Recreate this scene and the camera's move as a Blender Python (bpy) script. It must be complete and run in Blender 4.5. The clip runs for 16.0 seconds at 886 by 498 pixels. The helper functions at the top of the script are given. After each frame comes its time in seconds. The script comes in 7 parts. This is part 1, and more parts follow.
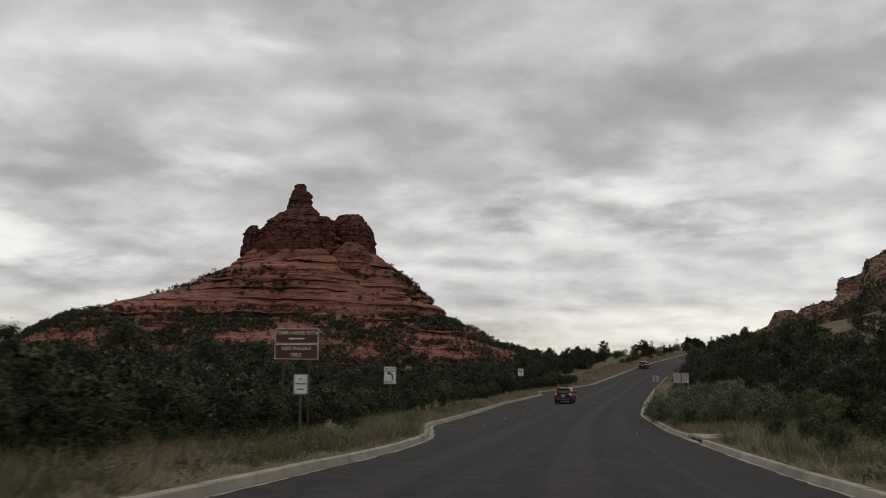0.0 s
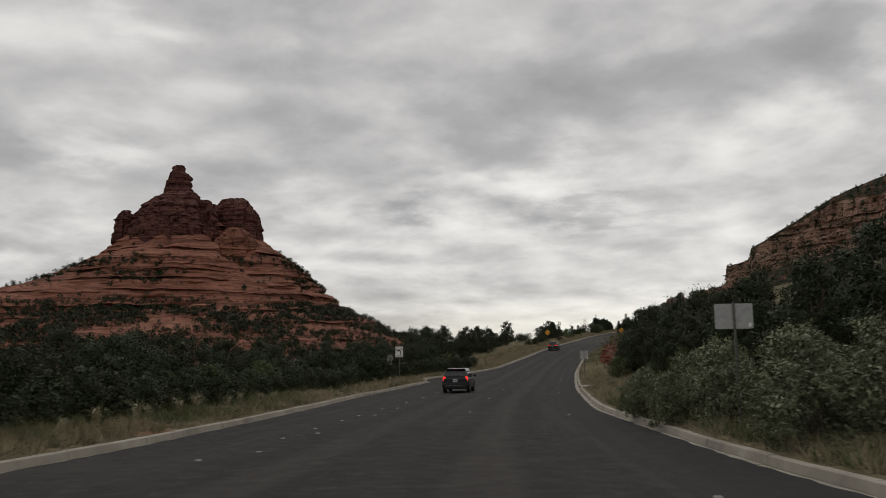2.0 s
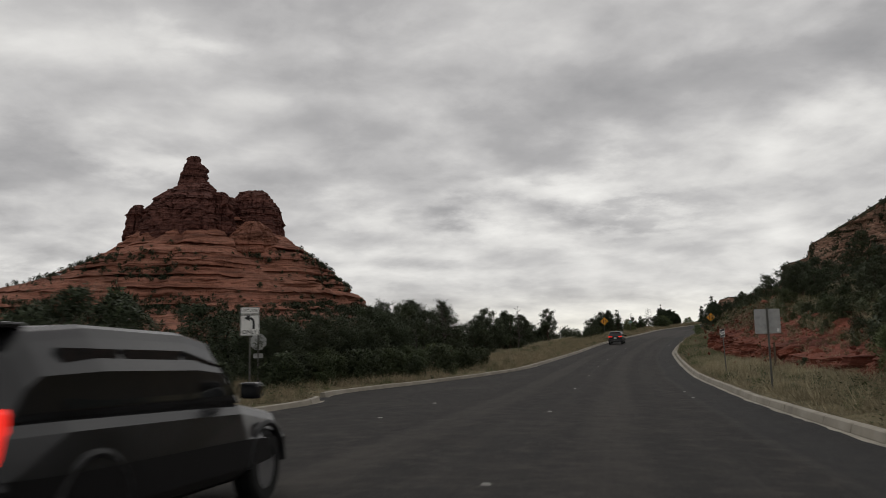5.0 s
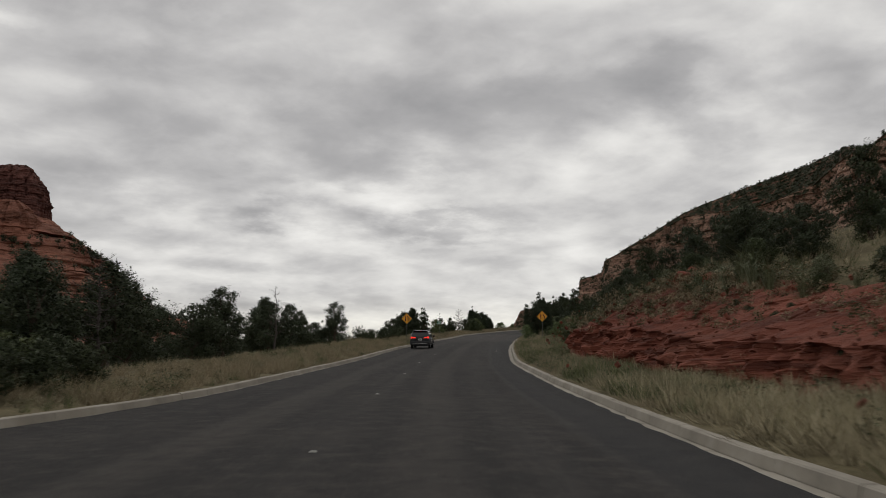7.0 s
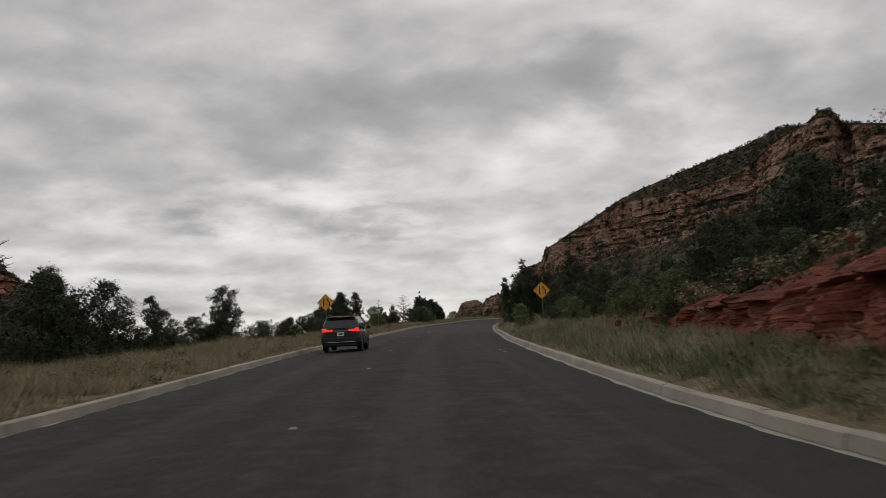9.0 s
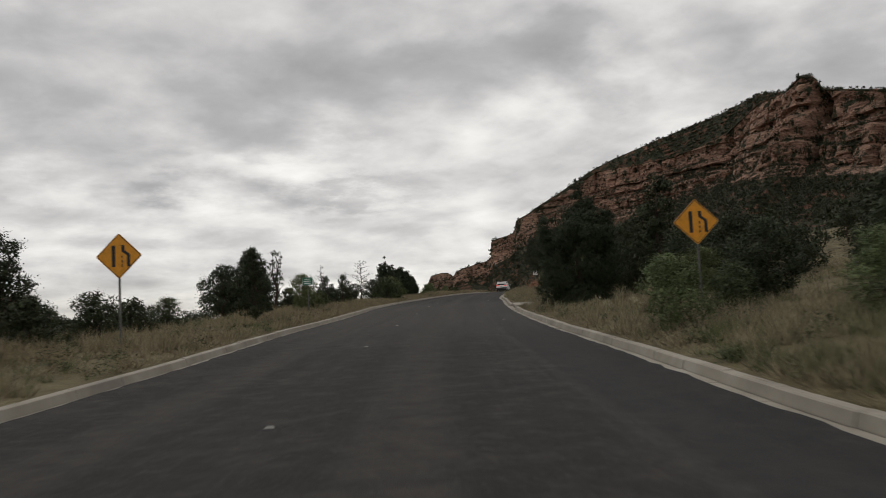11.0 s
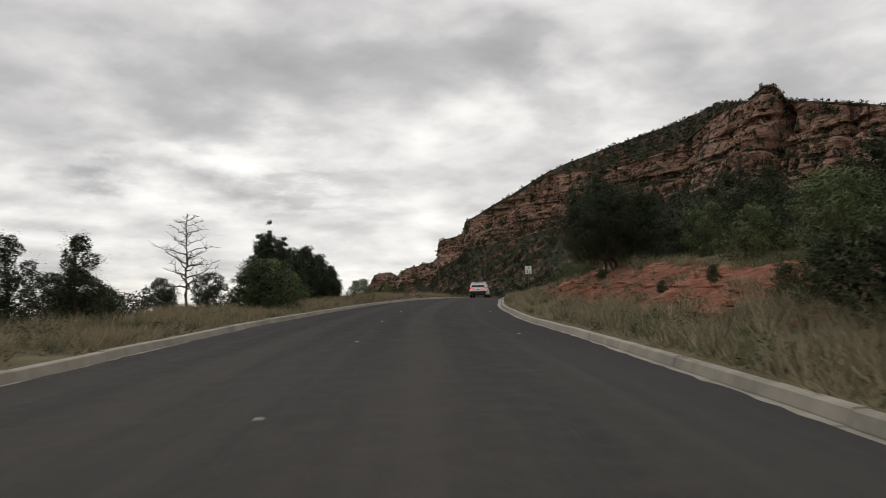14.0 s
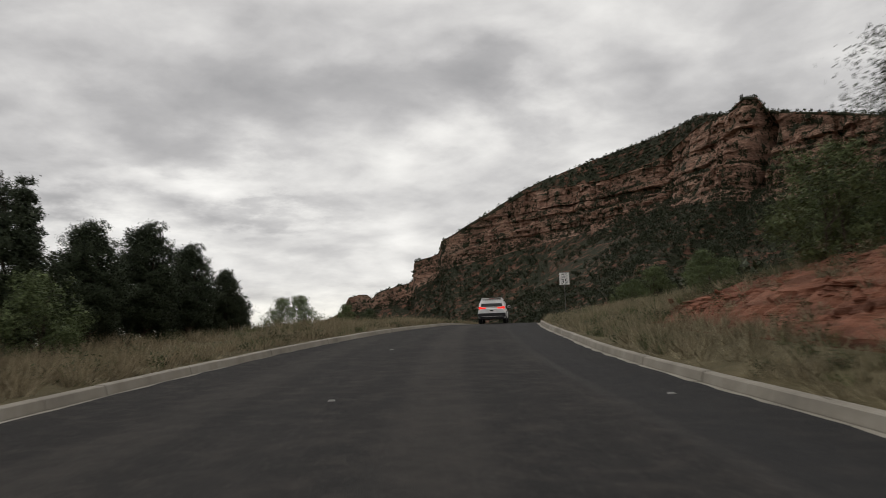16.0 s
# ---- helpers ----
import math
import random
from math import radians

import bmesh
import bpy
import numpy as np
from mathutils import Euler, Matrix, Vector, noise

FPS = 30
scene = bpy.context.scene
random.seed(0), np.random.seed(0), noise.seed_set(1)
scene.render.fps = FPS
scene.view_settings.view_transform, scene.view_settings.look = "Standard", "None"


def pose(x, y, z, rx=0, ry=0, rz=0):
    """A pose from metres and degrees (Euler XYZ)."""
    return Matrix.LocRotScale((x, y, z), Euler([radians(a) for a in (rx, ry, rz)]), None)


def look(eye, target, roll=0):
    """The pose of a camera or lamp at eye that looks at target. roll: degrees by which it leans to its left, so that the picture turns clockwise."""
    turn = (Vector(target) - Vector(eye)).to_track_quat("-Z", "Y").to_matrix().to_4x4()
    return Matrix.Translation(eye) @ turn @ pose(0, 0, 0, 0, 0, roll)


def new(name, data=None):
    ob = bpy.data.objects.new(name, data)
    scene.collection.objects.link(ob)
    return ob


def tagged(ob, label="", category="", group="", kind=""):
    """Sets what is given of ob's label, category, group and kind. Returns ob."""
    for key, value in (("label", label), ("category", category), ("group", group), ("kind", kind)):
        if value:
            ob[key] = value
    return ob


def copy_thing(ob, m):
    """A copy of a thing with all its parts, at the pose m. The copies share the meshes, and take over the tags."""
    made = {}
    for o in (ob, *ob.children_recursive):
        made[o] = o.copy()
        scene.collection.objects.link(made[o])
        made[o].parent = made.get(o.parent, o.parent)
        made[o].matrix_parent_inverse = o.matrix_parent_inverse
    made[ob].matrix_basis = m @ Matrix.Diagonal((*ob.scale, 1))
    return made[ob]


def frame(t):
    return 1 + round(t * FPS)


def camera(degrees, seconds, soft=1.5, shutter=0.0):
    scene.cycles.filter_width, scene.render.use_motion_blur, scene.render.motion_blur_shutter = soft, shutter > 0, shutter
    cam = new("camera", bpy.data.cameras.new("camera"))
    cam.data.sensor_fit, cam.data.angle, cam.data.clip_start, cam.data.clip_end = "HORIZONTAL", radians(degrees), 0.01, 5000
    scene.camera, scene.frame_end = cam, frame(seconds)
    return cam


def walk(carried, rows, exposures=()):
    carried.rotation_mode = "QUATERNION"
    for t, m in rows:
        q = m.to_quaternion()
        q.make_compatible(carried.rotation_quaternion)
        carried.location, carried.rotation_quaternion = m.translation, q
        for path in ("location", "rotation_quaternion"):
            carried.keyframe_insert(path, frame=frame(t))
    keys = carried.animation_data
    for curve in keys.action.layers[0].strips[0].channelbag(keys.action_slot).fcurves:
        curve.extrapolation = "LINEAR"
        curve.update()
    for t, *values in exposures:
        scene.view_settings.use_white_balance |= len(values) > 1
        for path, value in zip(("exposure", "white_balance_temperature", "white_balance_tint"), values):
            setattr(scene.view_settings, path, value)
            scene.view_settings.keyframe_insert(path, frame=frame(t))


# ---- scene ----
cam = camera(57.2, 16.0, 0.72, 0.22)
PATH = [
    (0, (-4.114, -1.174, 6.478), (-4.004, 0.806, 6.741), 0.4),
    (0.5, (-2.399, 6.592, 6.023), (-2.236, 8.568, 6.285), 0.5),
    (1, (-0.639, 14.492, 5.528), (-0.402, 16.461, 5.787), 0.4),
    (1.5, (1.078, 22.347, 5.034), (1.387, 24.307, 5.285), -0.0),
    (2, (2.868, 30.33, 4.572), (3.222, 32.283, 4.818), -1.0),
    (2.5, (4.696, 37.973, 4.168), (5.021, 39.931, 4.411), -2.1),
    (3, (6.478, 45.899, 3.842), (6.736, 47.867, 4.085), -3.3),
    (3.2, (7.26, 49.163, 3.678), (7.51, 51.132, 3.924), -4.0),
    (5.3, (17.613, 83.845, 2.996), (17.875, 85.81, 3.262), -0.8),
    (5.5, (18.678, 86.942, 2.97), (18.968, 88.902, 3.241), -1.0),
    (6, (21.453, 95.047, 2.863), (21.87, 96.982, 3.15), -0.8),
    (6.5, (24.278, 103.393, 2.885), (24.875, 105.281, 3.168), -0.5),
    (7, (27.215, 111.727, 2.989), (27.917, 113.58, 3.26), -0.3),
    (7.5, (30.353, 120.354, 3.038), (31.09, 122.194, 3.305), -0.0),
    (8, (33.622, 129.17, 3.199), (34.409, 130.991, 3.455), -1.1),
    (8.5, (36.758, 137.594, 3.48), (37.589, 139.397, 3.724), -1.9),
    (9, (39.935, 145.802, 3.737), (40.78, 147.597, 3.992), -2.8),
    (11.3, (57.615, 185.455, 5.706), (58.541, 187.218, 5.891), -2.8),
    (11.5, (59.096, 188.803, 5.782), (60.026, 190.563, 5.975), -2.1),
    (12, (62.987, 196.516, 6.181), (63.924, 198.273, 6.372), -1.0),
    (12.5, (66.897, 204.166, 6.599), (67.851, 205.916, 6.769), -0.2),
    (13, (70.958, 211.569, 6.997), (71.931, 213.307, 7.173), -0.4),
    (13.5, (74.932, 218.774, 7.366), (75.935, 220.494, 7.554), -0.5),
    (14, (78.822, 225.664, 7.843), (79.854, 227.367, 8.027), -0.9),
    (14.5, (82.761, 232.589, 8.265), (83.81, 234.281, 8.46), -1.0),
    (15, (86.713, 239.475, 8.585), (87.784, 241.151, 8.794), -1.6),
    (15.5, (90.923, 246.831, 9.013), (92.003, 248.5, 9.23), -2.1),
    (16, (94.947, 254.297, 9.285), (96.029, 255.963, 9.52), -2.0),
]
EXPOSURES = [(0.0, 0.0), (8.5, 0.0), (9.0, -0.04), (11.5, 0.22), (12.5, 0.36), (13.5, 0.32), (14.5, 0.22), (15.0, 0.08), (15.5, 0.06), (16.0, 0.16)]
walk(cam, [(t, look(e, g, r)) for t, e, g, r in PATH], EXPOSURES)

# ---- sky and sun ----
def build_world():
    w = bpy.data.worlds.new("overcast_sky")
    scene.world = w
    w.use_nodes = True
    nt = w.node_tree
    nt.nodes.clear()
    N, L = nt.nodes.new, nt.links.new

    def mathn(op, a, b=None, c=None, clamp=False):
        n = N("ShaderNodeMath")
        n.operation, n.use_clamp = op, clamp
        for i, v in enumerate((a, b, c)):
            if v is None:
                continue
            if isinstance(v, (int, float)):
                n.inputs[i].default_value = v
            else:
                L(v, n.inputs[i])
        return n.outputs[0]

    def smooth(v, lo, hi):
        n = N("ShaderNodeMapRange")
        n.interpolation_type = "SMOOTHSTEP"
        L(v, n.inputs["Value"])
        n.inputs["From Min"].default_value, n.inputs["From Max"].default_value = lo, hi
        return n.outputs["Result"]

    def noise_at(vec, scale, detail, rough, dist=0.0, off=(0, 0, 0)):
        m = N("ShaderNodeMapping")
        m.inputs["Location"].default_value = off
        L(vec, m.inputs["Vector"])
        n = N("ShaderNodeTexNoise")
        n.inputs["Scale"].default_value, n.inputs["Detail"].default_value = scale, detail
        n.inputs["Roughness"].default_value, n.inputs["Distortion"].default_value = rough, dist
        L(m.outputs[0], n.inputs["Vector"])
        return n.outputs["Fac"]

    tc = N("ShaderNodeTexCoord")
    sep = N("ShaderNodeSeparateXYZ")
    L(tc.outputs["Generated"], sep.inputs[0])
    x, y, z = sep.outputs
    zc = mathn("MAXIMUM", z, 0.0)
    # a level layer of cloud seen at a slant
    q = mathn("DIVIDE", 1.0, mathn("ADD", zc, 0.22))
    com = N("ShaderNodeCombineXYZ")
    L(mathn("MULTIPLY", x, q), com.inputs[0])
    L(mathn("MULTIPLY", y, q), com.inputs[1])
    p = com.outputs[0]
    big = noise_at(p, 0.8, 2.0, 0.5, 0.1, SKY_OFF[0])
    mid = noise_at(p, 1.9, 7.0, 0.47, 0.25, SKY_OFF[1])
    fine = noise_at(p, 6.0, 7.0, 0.6, 0.3, SKY_OFF[2])
    nearer = tuple(a + b for a, b in zip(SKY_OFF[1], (0.02, -0.11, 0)))
    under = noise_at(p, 1.9, 7.0, 0.47, 0.25, nearer)
    relief = mathn("MULTIPLY", mathn("SUBTRACT", mid, under), 0.36)
    v = mathn("ADD", mathn("MULTIPLY", big, 0.20), mathn("ADD", mathn("MULTIPLY", mid, 0.32), mathn("MULTIPLY", fine, 0.15)))
    v = mathn("ADD", mathn("ADD", v, relief), 0.187)
    # the single cloud masses and the thin places between them; ragged by the same turbulence
    az = mathn("MULTIPLY", mathn("ARCTAN2", x, y), 57.2958)
    el = mathn("MULTIPLY", mathn("ARCSINE", z), 57.2958)
    sway = noise_at(p, 1.6, 5.0, 0.55, 0.0, (4.4, 9.1, 0.0))
    heave = noise_at(p, 2.4, 6.0, 0.58, 0.0, (7.7, 1.3, 0.0))
    az = mathn("ADD", az, mathn("MULTIPLY", mathn("SUBTRACT", sway, 0.5), 26.0))
    el = mathn("ADD", el, mathn("MULTIPLY", mathn("SUBTRACT", heave, 0.5), mathn("MULTIPLY_ADD", zc, 34.0, 3.0)))
    for a0, e0, wa, we, amp in CLOUDS:
        da = mathn("MULTIPLY", mathn("SUBTRACT", az, a0), 1.0 / wa)
        de = mathn("MULTIPLY", mathn("SUBTRACT", el, e0), 1.0 / we)
        r2 = mathn("ADD", mathn("MULTIPLY", da, da), mathn("MULTIPLY", de, de))
        v = mathn("MULTIPLY_ADD", mathn("POWER", 2.71828, mathn("MULTIPLY", r2, -1.0)), amp, v)
    # low down the layer breaks up and lets more light through
    low = mathn("SUBTRACT", 1.0, smooth(z, 0.10, 0.30))
    v = mathn("ADD", v, mathn("MULTIPLY", low, 0.035))
    ramp = N("ShaderNodeValToRGB")
    L(v, ramp.inputs["Fac"])
    e = ramp.color_ramp.elements
    e[0].position, e[0].color = 0.30, (0.25, 0.247, 0.25, 1)
    e[1].position, e[1].color = 0.72, (0.77, 0.757, 0.728, 1)
    for pos, c in ((0.44, (0.36, 0.353, 0.352)), (0.52, (0.465, 0.456, 0.450)), (0.60, (0.60, 0.589, 0.572))):
        k = e.new(pos)
        k.color = (*c, 1)
    # the layer is thinner and brighter overhead
    up = mathn("MULTIPLY_ADD", smooth(z, 0.40, 0.9), SKY_TOP, 1.0)
    warm = N("ShaderNodeMix")
    warm.data_type = "RGBA"
    warm.blend_type = "MULTIPLY"
    L(mathn("MULTIPLY", mathn("SUBTRACT", 1.0, smooth(z, 0.0, 0.09)), 0.6), warm.inputs["Factor"])
    L(ramp.outputs["Color"], warm.inputs["A"])
    warm.inputs["B"].default_value = (1.0, 0.97, 0.84, 1)
    cloud = N("ShaderNodeBackground")
    L(warm.outputs["Result"], cloud.inputs["Color"])
    L(mathn("MULTIPLY", up, SKY_GAIN), cloud.inputs["Strength"])
    sky = N("ShaderNodeTexSky")
    sky.sky_type, sky.sun_disc = "NISHITA", False
    sky.sun_elevation, sky.sun_rotation = radians(SUN_EL), radians(SUN_AZ)
    clear = N("ShaderNodeBackground")
    L(sky.outputs["Color"], clear.inputs["Color"])
    clear.inputs["Strength"].default_value = 0.05
    mix = N("ShaderNodeMixShader")
    mix.inputs["Fac"].default_value = 0.96
    L(clear.outputs[0], mix.inputs[1])
    L(cloud.outputs[0], mix.inputs[2])
    out = N("ShaderNodeOutputWorld")
    L(mix.outputs[0], out.inputs["Surface"])


SUN_EL, SUN_AZ = 48.0, 12.0
SKY_TOP, SKY_GAIN = 0.0, 1.2
# azimuth and height of each mass in degrees, its half width and half height, how much lighter or darker
CLOUDS = ((-21, 11.3, 9, 2.8, -0.13), (-24, 7.4, 7, 1.2, 0.16), (-22, 4.9, 8, 1.1, -0.10), (-13, 13.6, 5, 1.7, 0.11), (18, 16.3, 19, 2.6, -0.085),
          (6.5, 10.0, 3.6, 1.1, -0.17), (15.5, 11.2, 7, 1.3, 0.115), (4.8, 7.0, 6, 1.5, 0.11), (17, 8.0, 7, 0.9, 0.08), (-1.5, 10.2, 4, 1.2, 0.10),
          (21, 9.3, 5, 0.6, -0.09), (38, 13.4, 9, 2.6, 0.075), (36, 18.6, 10, 1.8, -0.09), (-12.5, 21.5, 4, 1.4, 0.10), (4, 23.5, 7, 1.8, -0.06),
          (26, 2.6, 9, 1.3, 0.12))
SKY_OFF = ((3.1, 1.7, 0.0), (8.3, 2.2, 0.0), (1.2, 6.4, 0.0))
build_world()
sun_data = bpy.data.lights.new("sun", "SUN")
sun_data.energy, sun_data.angle, sun_data.color = 0.5, radians(25), (1.0, 0.96, 0.9)
sun = new("sun", sun_data)
sun.matrix_world = pose(0, 0, 300, 90 - SUN_EL, 0, 180 - SUN_AZ)

# ---- materials ----
MATS = {}


class Nodes:
    """A small node graph with helpers; socket() turns numbers and sockets into inputs."""

    def __init__(self, name):
        self.mat = bpy.data.materials.new(name)
        self.mat.use_nodes = True
        self.nt = self.mat.node_tree
        self.bsdf = self.nt.nodes["Principled BSDF"]

    def put(self, value, socket):
        if isinstance(value, (int, float)):
            socket.default_value = value
        elif isinstance(value, (tuple, list)):
            socket.default_value = (*value, 1) if len(value) == 3 and len(socket.default_value) == 4 else value
        else:
            self.nt.links.new(value, socket)

    def math(self, op, a, b=0.0, clamp=False):
        n = self.nt.nodes.new("ShaderNodeMath")
        n.operation, n.use_clamp = op, clamp
        self.put(a, n.inputs[0])
        self.put(b, n.inputs[1])
        return n.outputs[0]

    def coords(self, kind="Object", scale=(1, 1, 1), rot=(0, 0, 0)):
        if kind == "World":
            c = self.nt.nodes.new("ShaderNodeNewGeometry").outputs["Position"]
        else:
            c = self.nt.nodes.new("ShaderNodeTexCoord").outputs[kind]
        m = self.nt.nodes.new("ShaderNodeMapping")
        m.inputs["Scale"].default_value = scale
        m.inputs["Rotation"].default_value = rot
        self.nt.links.new(c, m.inputs["Vector"])
        return m.outputs[0]

    def noise(self, vec, scale, detail=4.0, rough=0.55, dist=0.0):
        n = self.nt.nodes.new("ShaderNodeTexNoise")
        n.inputs["Scale"].default_value, n.inputs["Detail"].default_value = scale, detail
        n.inputs["Roughness"].default_value, n.inputs["Distortion"].default_value = rough, dist
        self.nt.links.new(vec, n.inputs["Vector"])
        return n.outputs["Fac"]

    def voronoi(self, vec, scale, feature="F1"):
        n = self.nt.nodes.new("ShaderNodeTexVoronoi")
        n.feature = feature
        n.inputs["Scale"].default_value = scale
        self.nt.links.new(vec, n.inputs["Vector"])
        return n.outputs["Distance"]

    def ramp(self, fac, stops):
        n = self.nt.nodes.new("ShaderNodeValToRGB")
        self.put(fac, n.inputs["Fac"])
        e = n.color_ramp.elements
        e[0].position, e[0].color = stops[0][0], (*stops[0][1], 1)
        e[1].position, e[1].color = stops[-1][0], (*stops[-1][1], 1)
        for pos, c in stops[1:-1]:
            e.new(pos).color = (*c, 1)
        return n.outputs["Color"]

    def step(self, v, lo, hi):
        n = self.nt.nodes.new("ShaderNodeMapRange")
        n.interpolation_type = "SMOOTHSTEP"
        self.put(v, n.inputs["Value"])
        n.inputs["From Min"].default_value, n.inputs["From Max"].default_value = lo, hi
        return n.outputs["Result"]

    def mix(self, fac, a, b, blend="MIX"):
        n = self.nt.nodes.new("ShaderNodeMix")
        n.data_type, n.blend_type = "RGBA", blend
        self.put(fac, n.inputs["Factor"])
        self.put(a, n.inputs["A"])
        self.put(b, n.inputs["B"])
        return n.outputs["Result"]

    def bump(self, height, strength=0.5, distance=0.05):
        n = self.nt.nodes.new("ShaderNodeBump")
        n.inputs["Strength"].default_value, n.inputs["Distance"].default_value = strength, distance
        self.nt.links.new(height, n.inputs["Height"])
        self.nt.links.new(n.outputs[0], self.bsdf.inputs["Normal"])

    def done(self, color, rough=0.8, metal=0.0, spec=0.4):
        self.put(color, self.bsdf.inputs["Base Color"])
        self.put(rough, self.bsdf.inputs["Roughness"])
        self.put(metal, self.bsdf.inputs["Metallic"])
        self.put(spec, self.bsdf.inputs["Specular IOR Level"])
        MATS[self.mat.name] = self.mat
        return self.mat


def plain(name, color, rough=0.6, metal=0.0, vary=0.12, scale=6.0, spec=0.4):
    """A painted or metal surface with faint dirt and uneven gloss."""
    g = Nodes(name)
    v = g.coords("Object")
    n = g.noise(v, scale, 5, 0.6)
    f = g.noise(v, scale * 9, 3, 0.6)
    dark = tuple(c * (1 - vary * 2) for c in color)
    lite = tuple(min(1, c * (1 + vary)) for c in color)
    col = g.mix(g.math("MULTIPLY", f, 0.25), g.ramp(n, ((0.3, dark), (0.5, color), (0.72, lite))), dark)
    r = g.math("ADD", g.math("MULTIPLY", n, 0.2), rough - 0.1)
    g.bump(f, 0.05, 0.01)
    return g.done(col, r, metal, spec)


def asphalt():
    """Fresh asphalt: long streaks of the paver, wheel tracks, a seam between the passes, grit."""
    g = Nodes("asphalt")
    w = g.coords("World")
    uv = g.coords("UV")
    sx = g.nt.nodes.new("ShaderNodeSeparateXYZ")
    g.nt.links.new(uv, sx.inputs[0])
    streak = g.coords("UV", (1.1, 0.025, 1))
    s = g.noise(streak, 1.0, 5, 0.65)
    fine_streak = g.noise(g.coords("UV", (9.0, 0.12, 1)), 1.0, 3, 0.6)
    big = g.noise(w, 0.25, 5, 0.65)
    agg = g.noise(w, 60, 3, 0.7)
    chips = g.voronoi(w, 90)
    u = g.math("ADD", sx.outputs[0], g.math("MULTIPLY", g.math("SUBTRACT", g.noise(g.coords("UV", (0, 0.05, 0)), 1.0, 2), 0.5), 0.3))
    col = g.ramp(s, ((0.30, (0.021, 0.0204, 0.02)), (0.52, (0.028, 0.027, 0.0262)), (0.72, (0.041, 0.0388, 0.0365))))
    col = g.mix(g.math("MULTIPLY", g.step(fine_streak, 0.5, 0.75), 0.35), col, (0.05, 0.0475, 0.045))
    col = g.mix(g.math("MULTIPLY", g.step(big, 0.45, 0.75), 0.7), col, (0.043, 0.0395, 0.036))

    def line(at, half, soft):
        d = g.math("ABSOLUTE", g.math("SUBTRACT", u, at))
        return g.math("SUBTRACT", 1.0, g.step(d, half, half + soft))

    # worn wheel tracks, dark ruts between them, a paler strip towards the kerb
    for at in (-0.95, 0.85, -4.4, -2.7):
        col = g.mix(g.math("MULTIPLY", line(at, 0.12, 0.42), g.math("MULTIPLY", s, 0.9)), col, (0.020, 0.0195, 0.019))
    for at in (-0.05, -3.5):
        col = g.mix(g.math("MULTIPLY", line(at, 0.2, 0.5), g.math("MULTIPLY", s, 0.8)), col, (0.056, 0.051, 0.0455))
    col = g.mix(g.math("MULTIPLY", line(3.0, 0.25, 0.25), 0.25), col, (0.045, 0.0455, 0.046))
    patch = g.noise(w, 2.2, 5, 0.7)
    col = g.mix(g.math("MULTIPLY", g.step(patch, 0.46, 0.70), 0.65), col, (0.058, 0.0505, 0.0455))
    col = g.mix(g.math("MULTIPLY", g.step(g.math("SUBTRACT", 1.0, patch), 0.5, 0.7), 0.45), col, (0.017, 0.0165, 0.016))
    fleck = g.noise(w, 14, 3, 0.75)
    col = g.mix(g.math("MULTIPLY", g.step(fleck, 0.54, 0.70), 0.6), col, (0.072, 0.066, 0.059))
    col = g.mix(g.math("MULTIPLY", line(-1.9, 0.03, 0.16), 0.28), col, (0.024, 0.0235, 0.023))
    col = g.mix(g.math("MULTIPLY", g.step(u, 2.5, 2.62), 0.45), col, (0.026, 0.0268, 0.028))
    col = g.mix(g.math("MULTIPLY", line(2.45, 0.04, 0.14), 0.22), col, (0.062, 0.0605, 0.059))
    col = g.mix(g.math("MULTIPLY", g.step(agg, 0.5, 0.8), 0.5), col, (0.07, 0.066, 0.062))
    # windscreen haze painted into the colour: a paler stretch between the cut and the crest
    haze_lift = g.math("MULTIPLY", g.step(sx.outputs[1], 205, 228), g.math("SUBTRACT", 1.0, g.step(sx.outputs[1], 244, 268)))
    haze_lift = g.math("MULTIPLY", haze_lift, g.math("ADD", 0.34, g.math("MULTIPLY", g.step(s, 0.28, 0.74), 0.4)))
    col = g.mix(haze_lift, col, (0.064, 0.0595, 0.0545))
    g.bump(g.math("ADD", agg, chips), 0.6, 0.008)
    return g.done(col, 0.93, 0, 0.12)


def concrete():
    g = Nodes("concrete")
    w = g.coords("World")
    n, f = g.noise(w, 0.7, 5, 0.65), g.noise(w, 22, 4, 0.7)
    col = g.ramp(n, ((0.3, (0.185, 0.169, 0.142)), (0.52, (0.285, 0.259, 0.214)), (0.72, (0.37, 0.345, 0.298))))
    col = g.mix(g.math("MULTIPLY", g.step(f, 0.55, 0.8), 0.45), col, (0.16, 0.145, 0.125))
    rnd = g.nt.nodes.new("ShaderNodeObjectInfo").outputs["Random"]
    col = g.mix(g.math("MULTIPLY", rnd, 0.3), col, (0.30, 0.27, 0.23))
    g.bump(f, 0.35, 0.01)
    return g.done(col, 0.88, 0, 0.25)


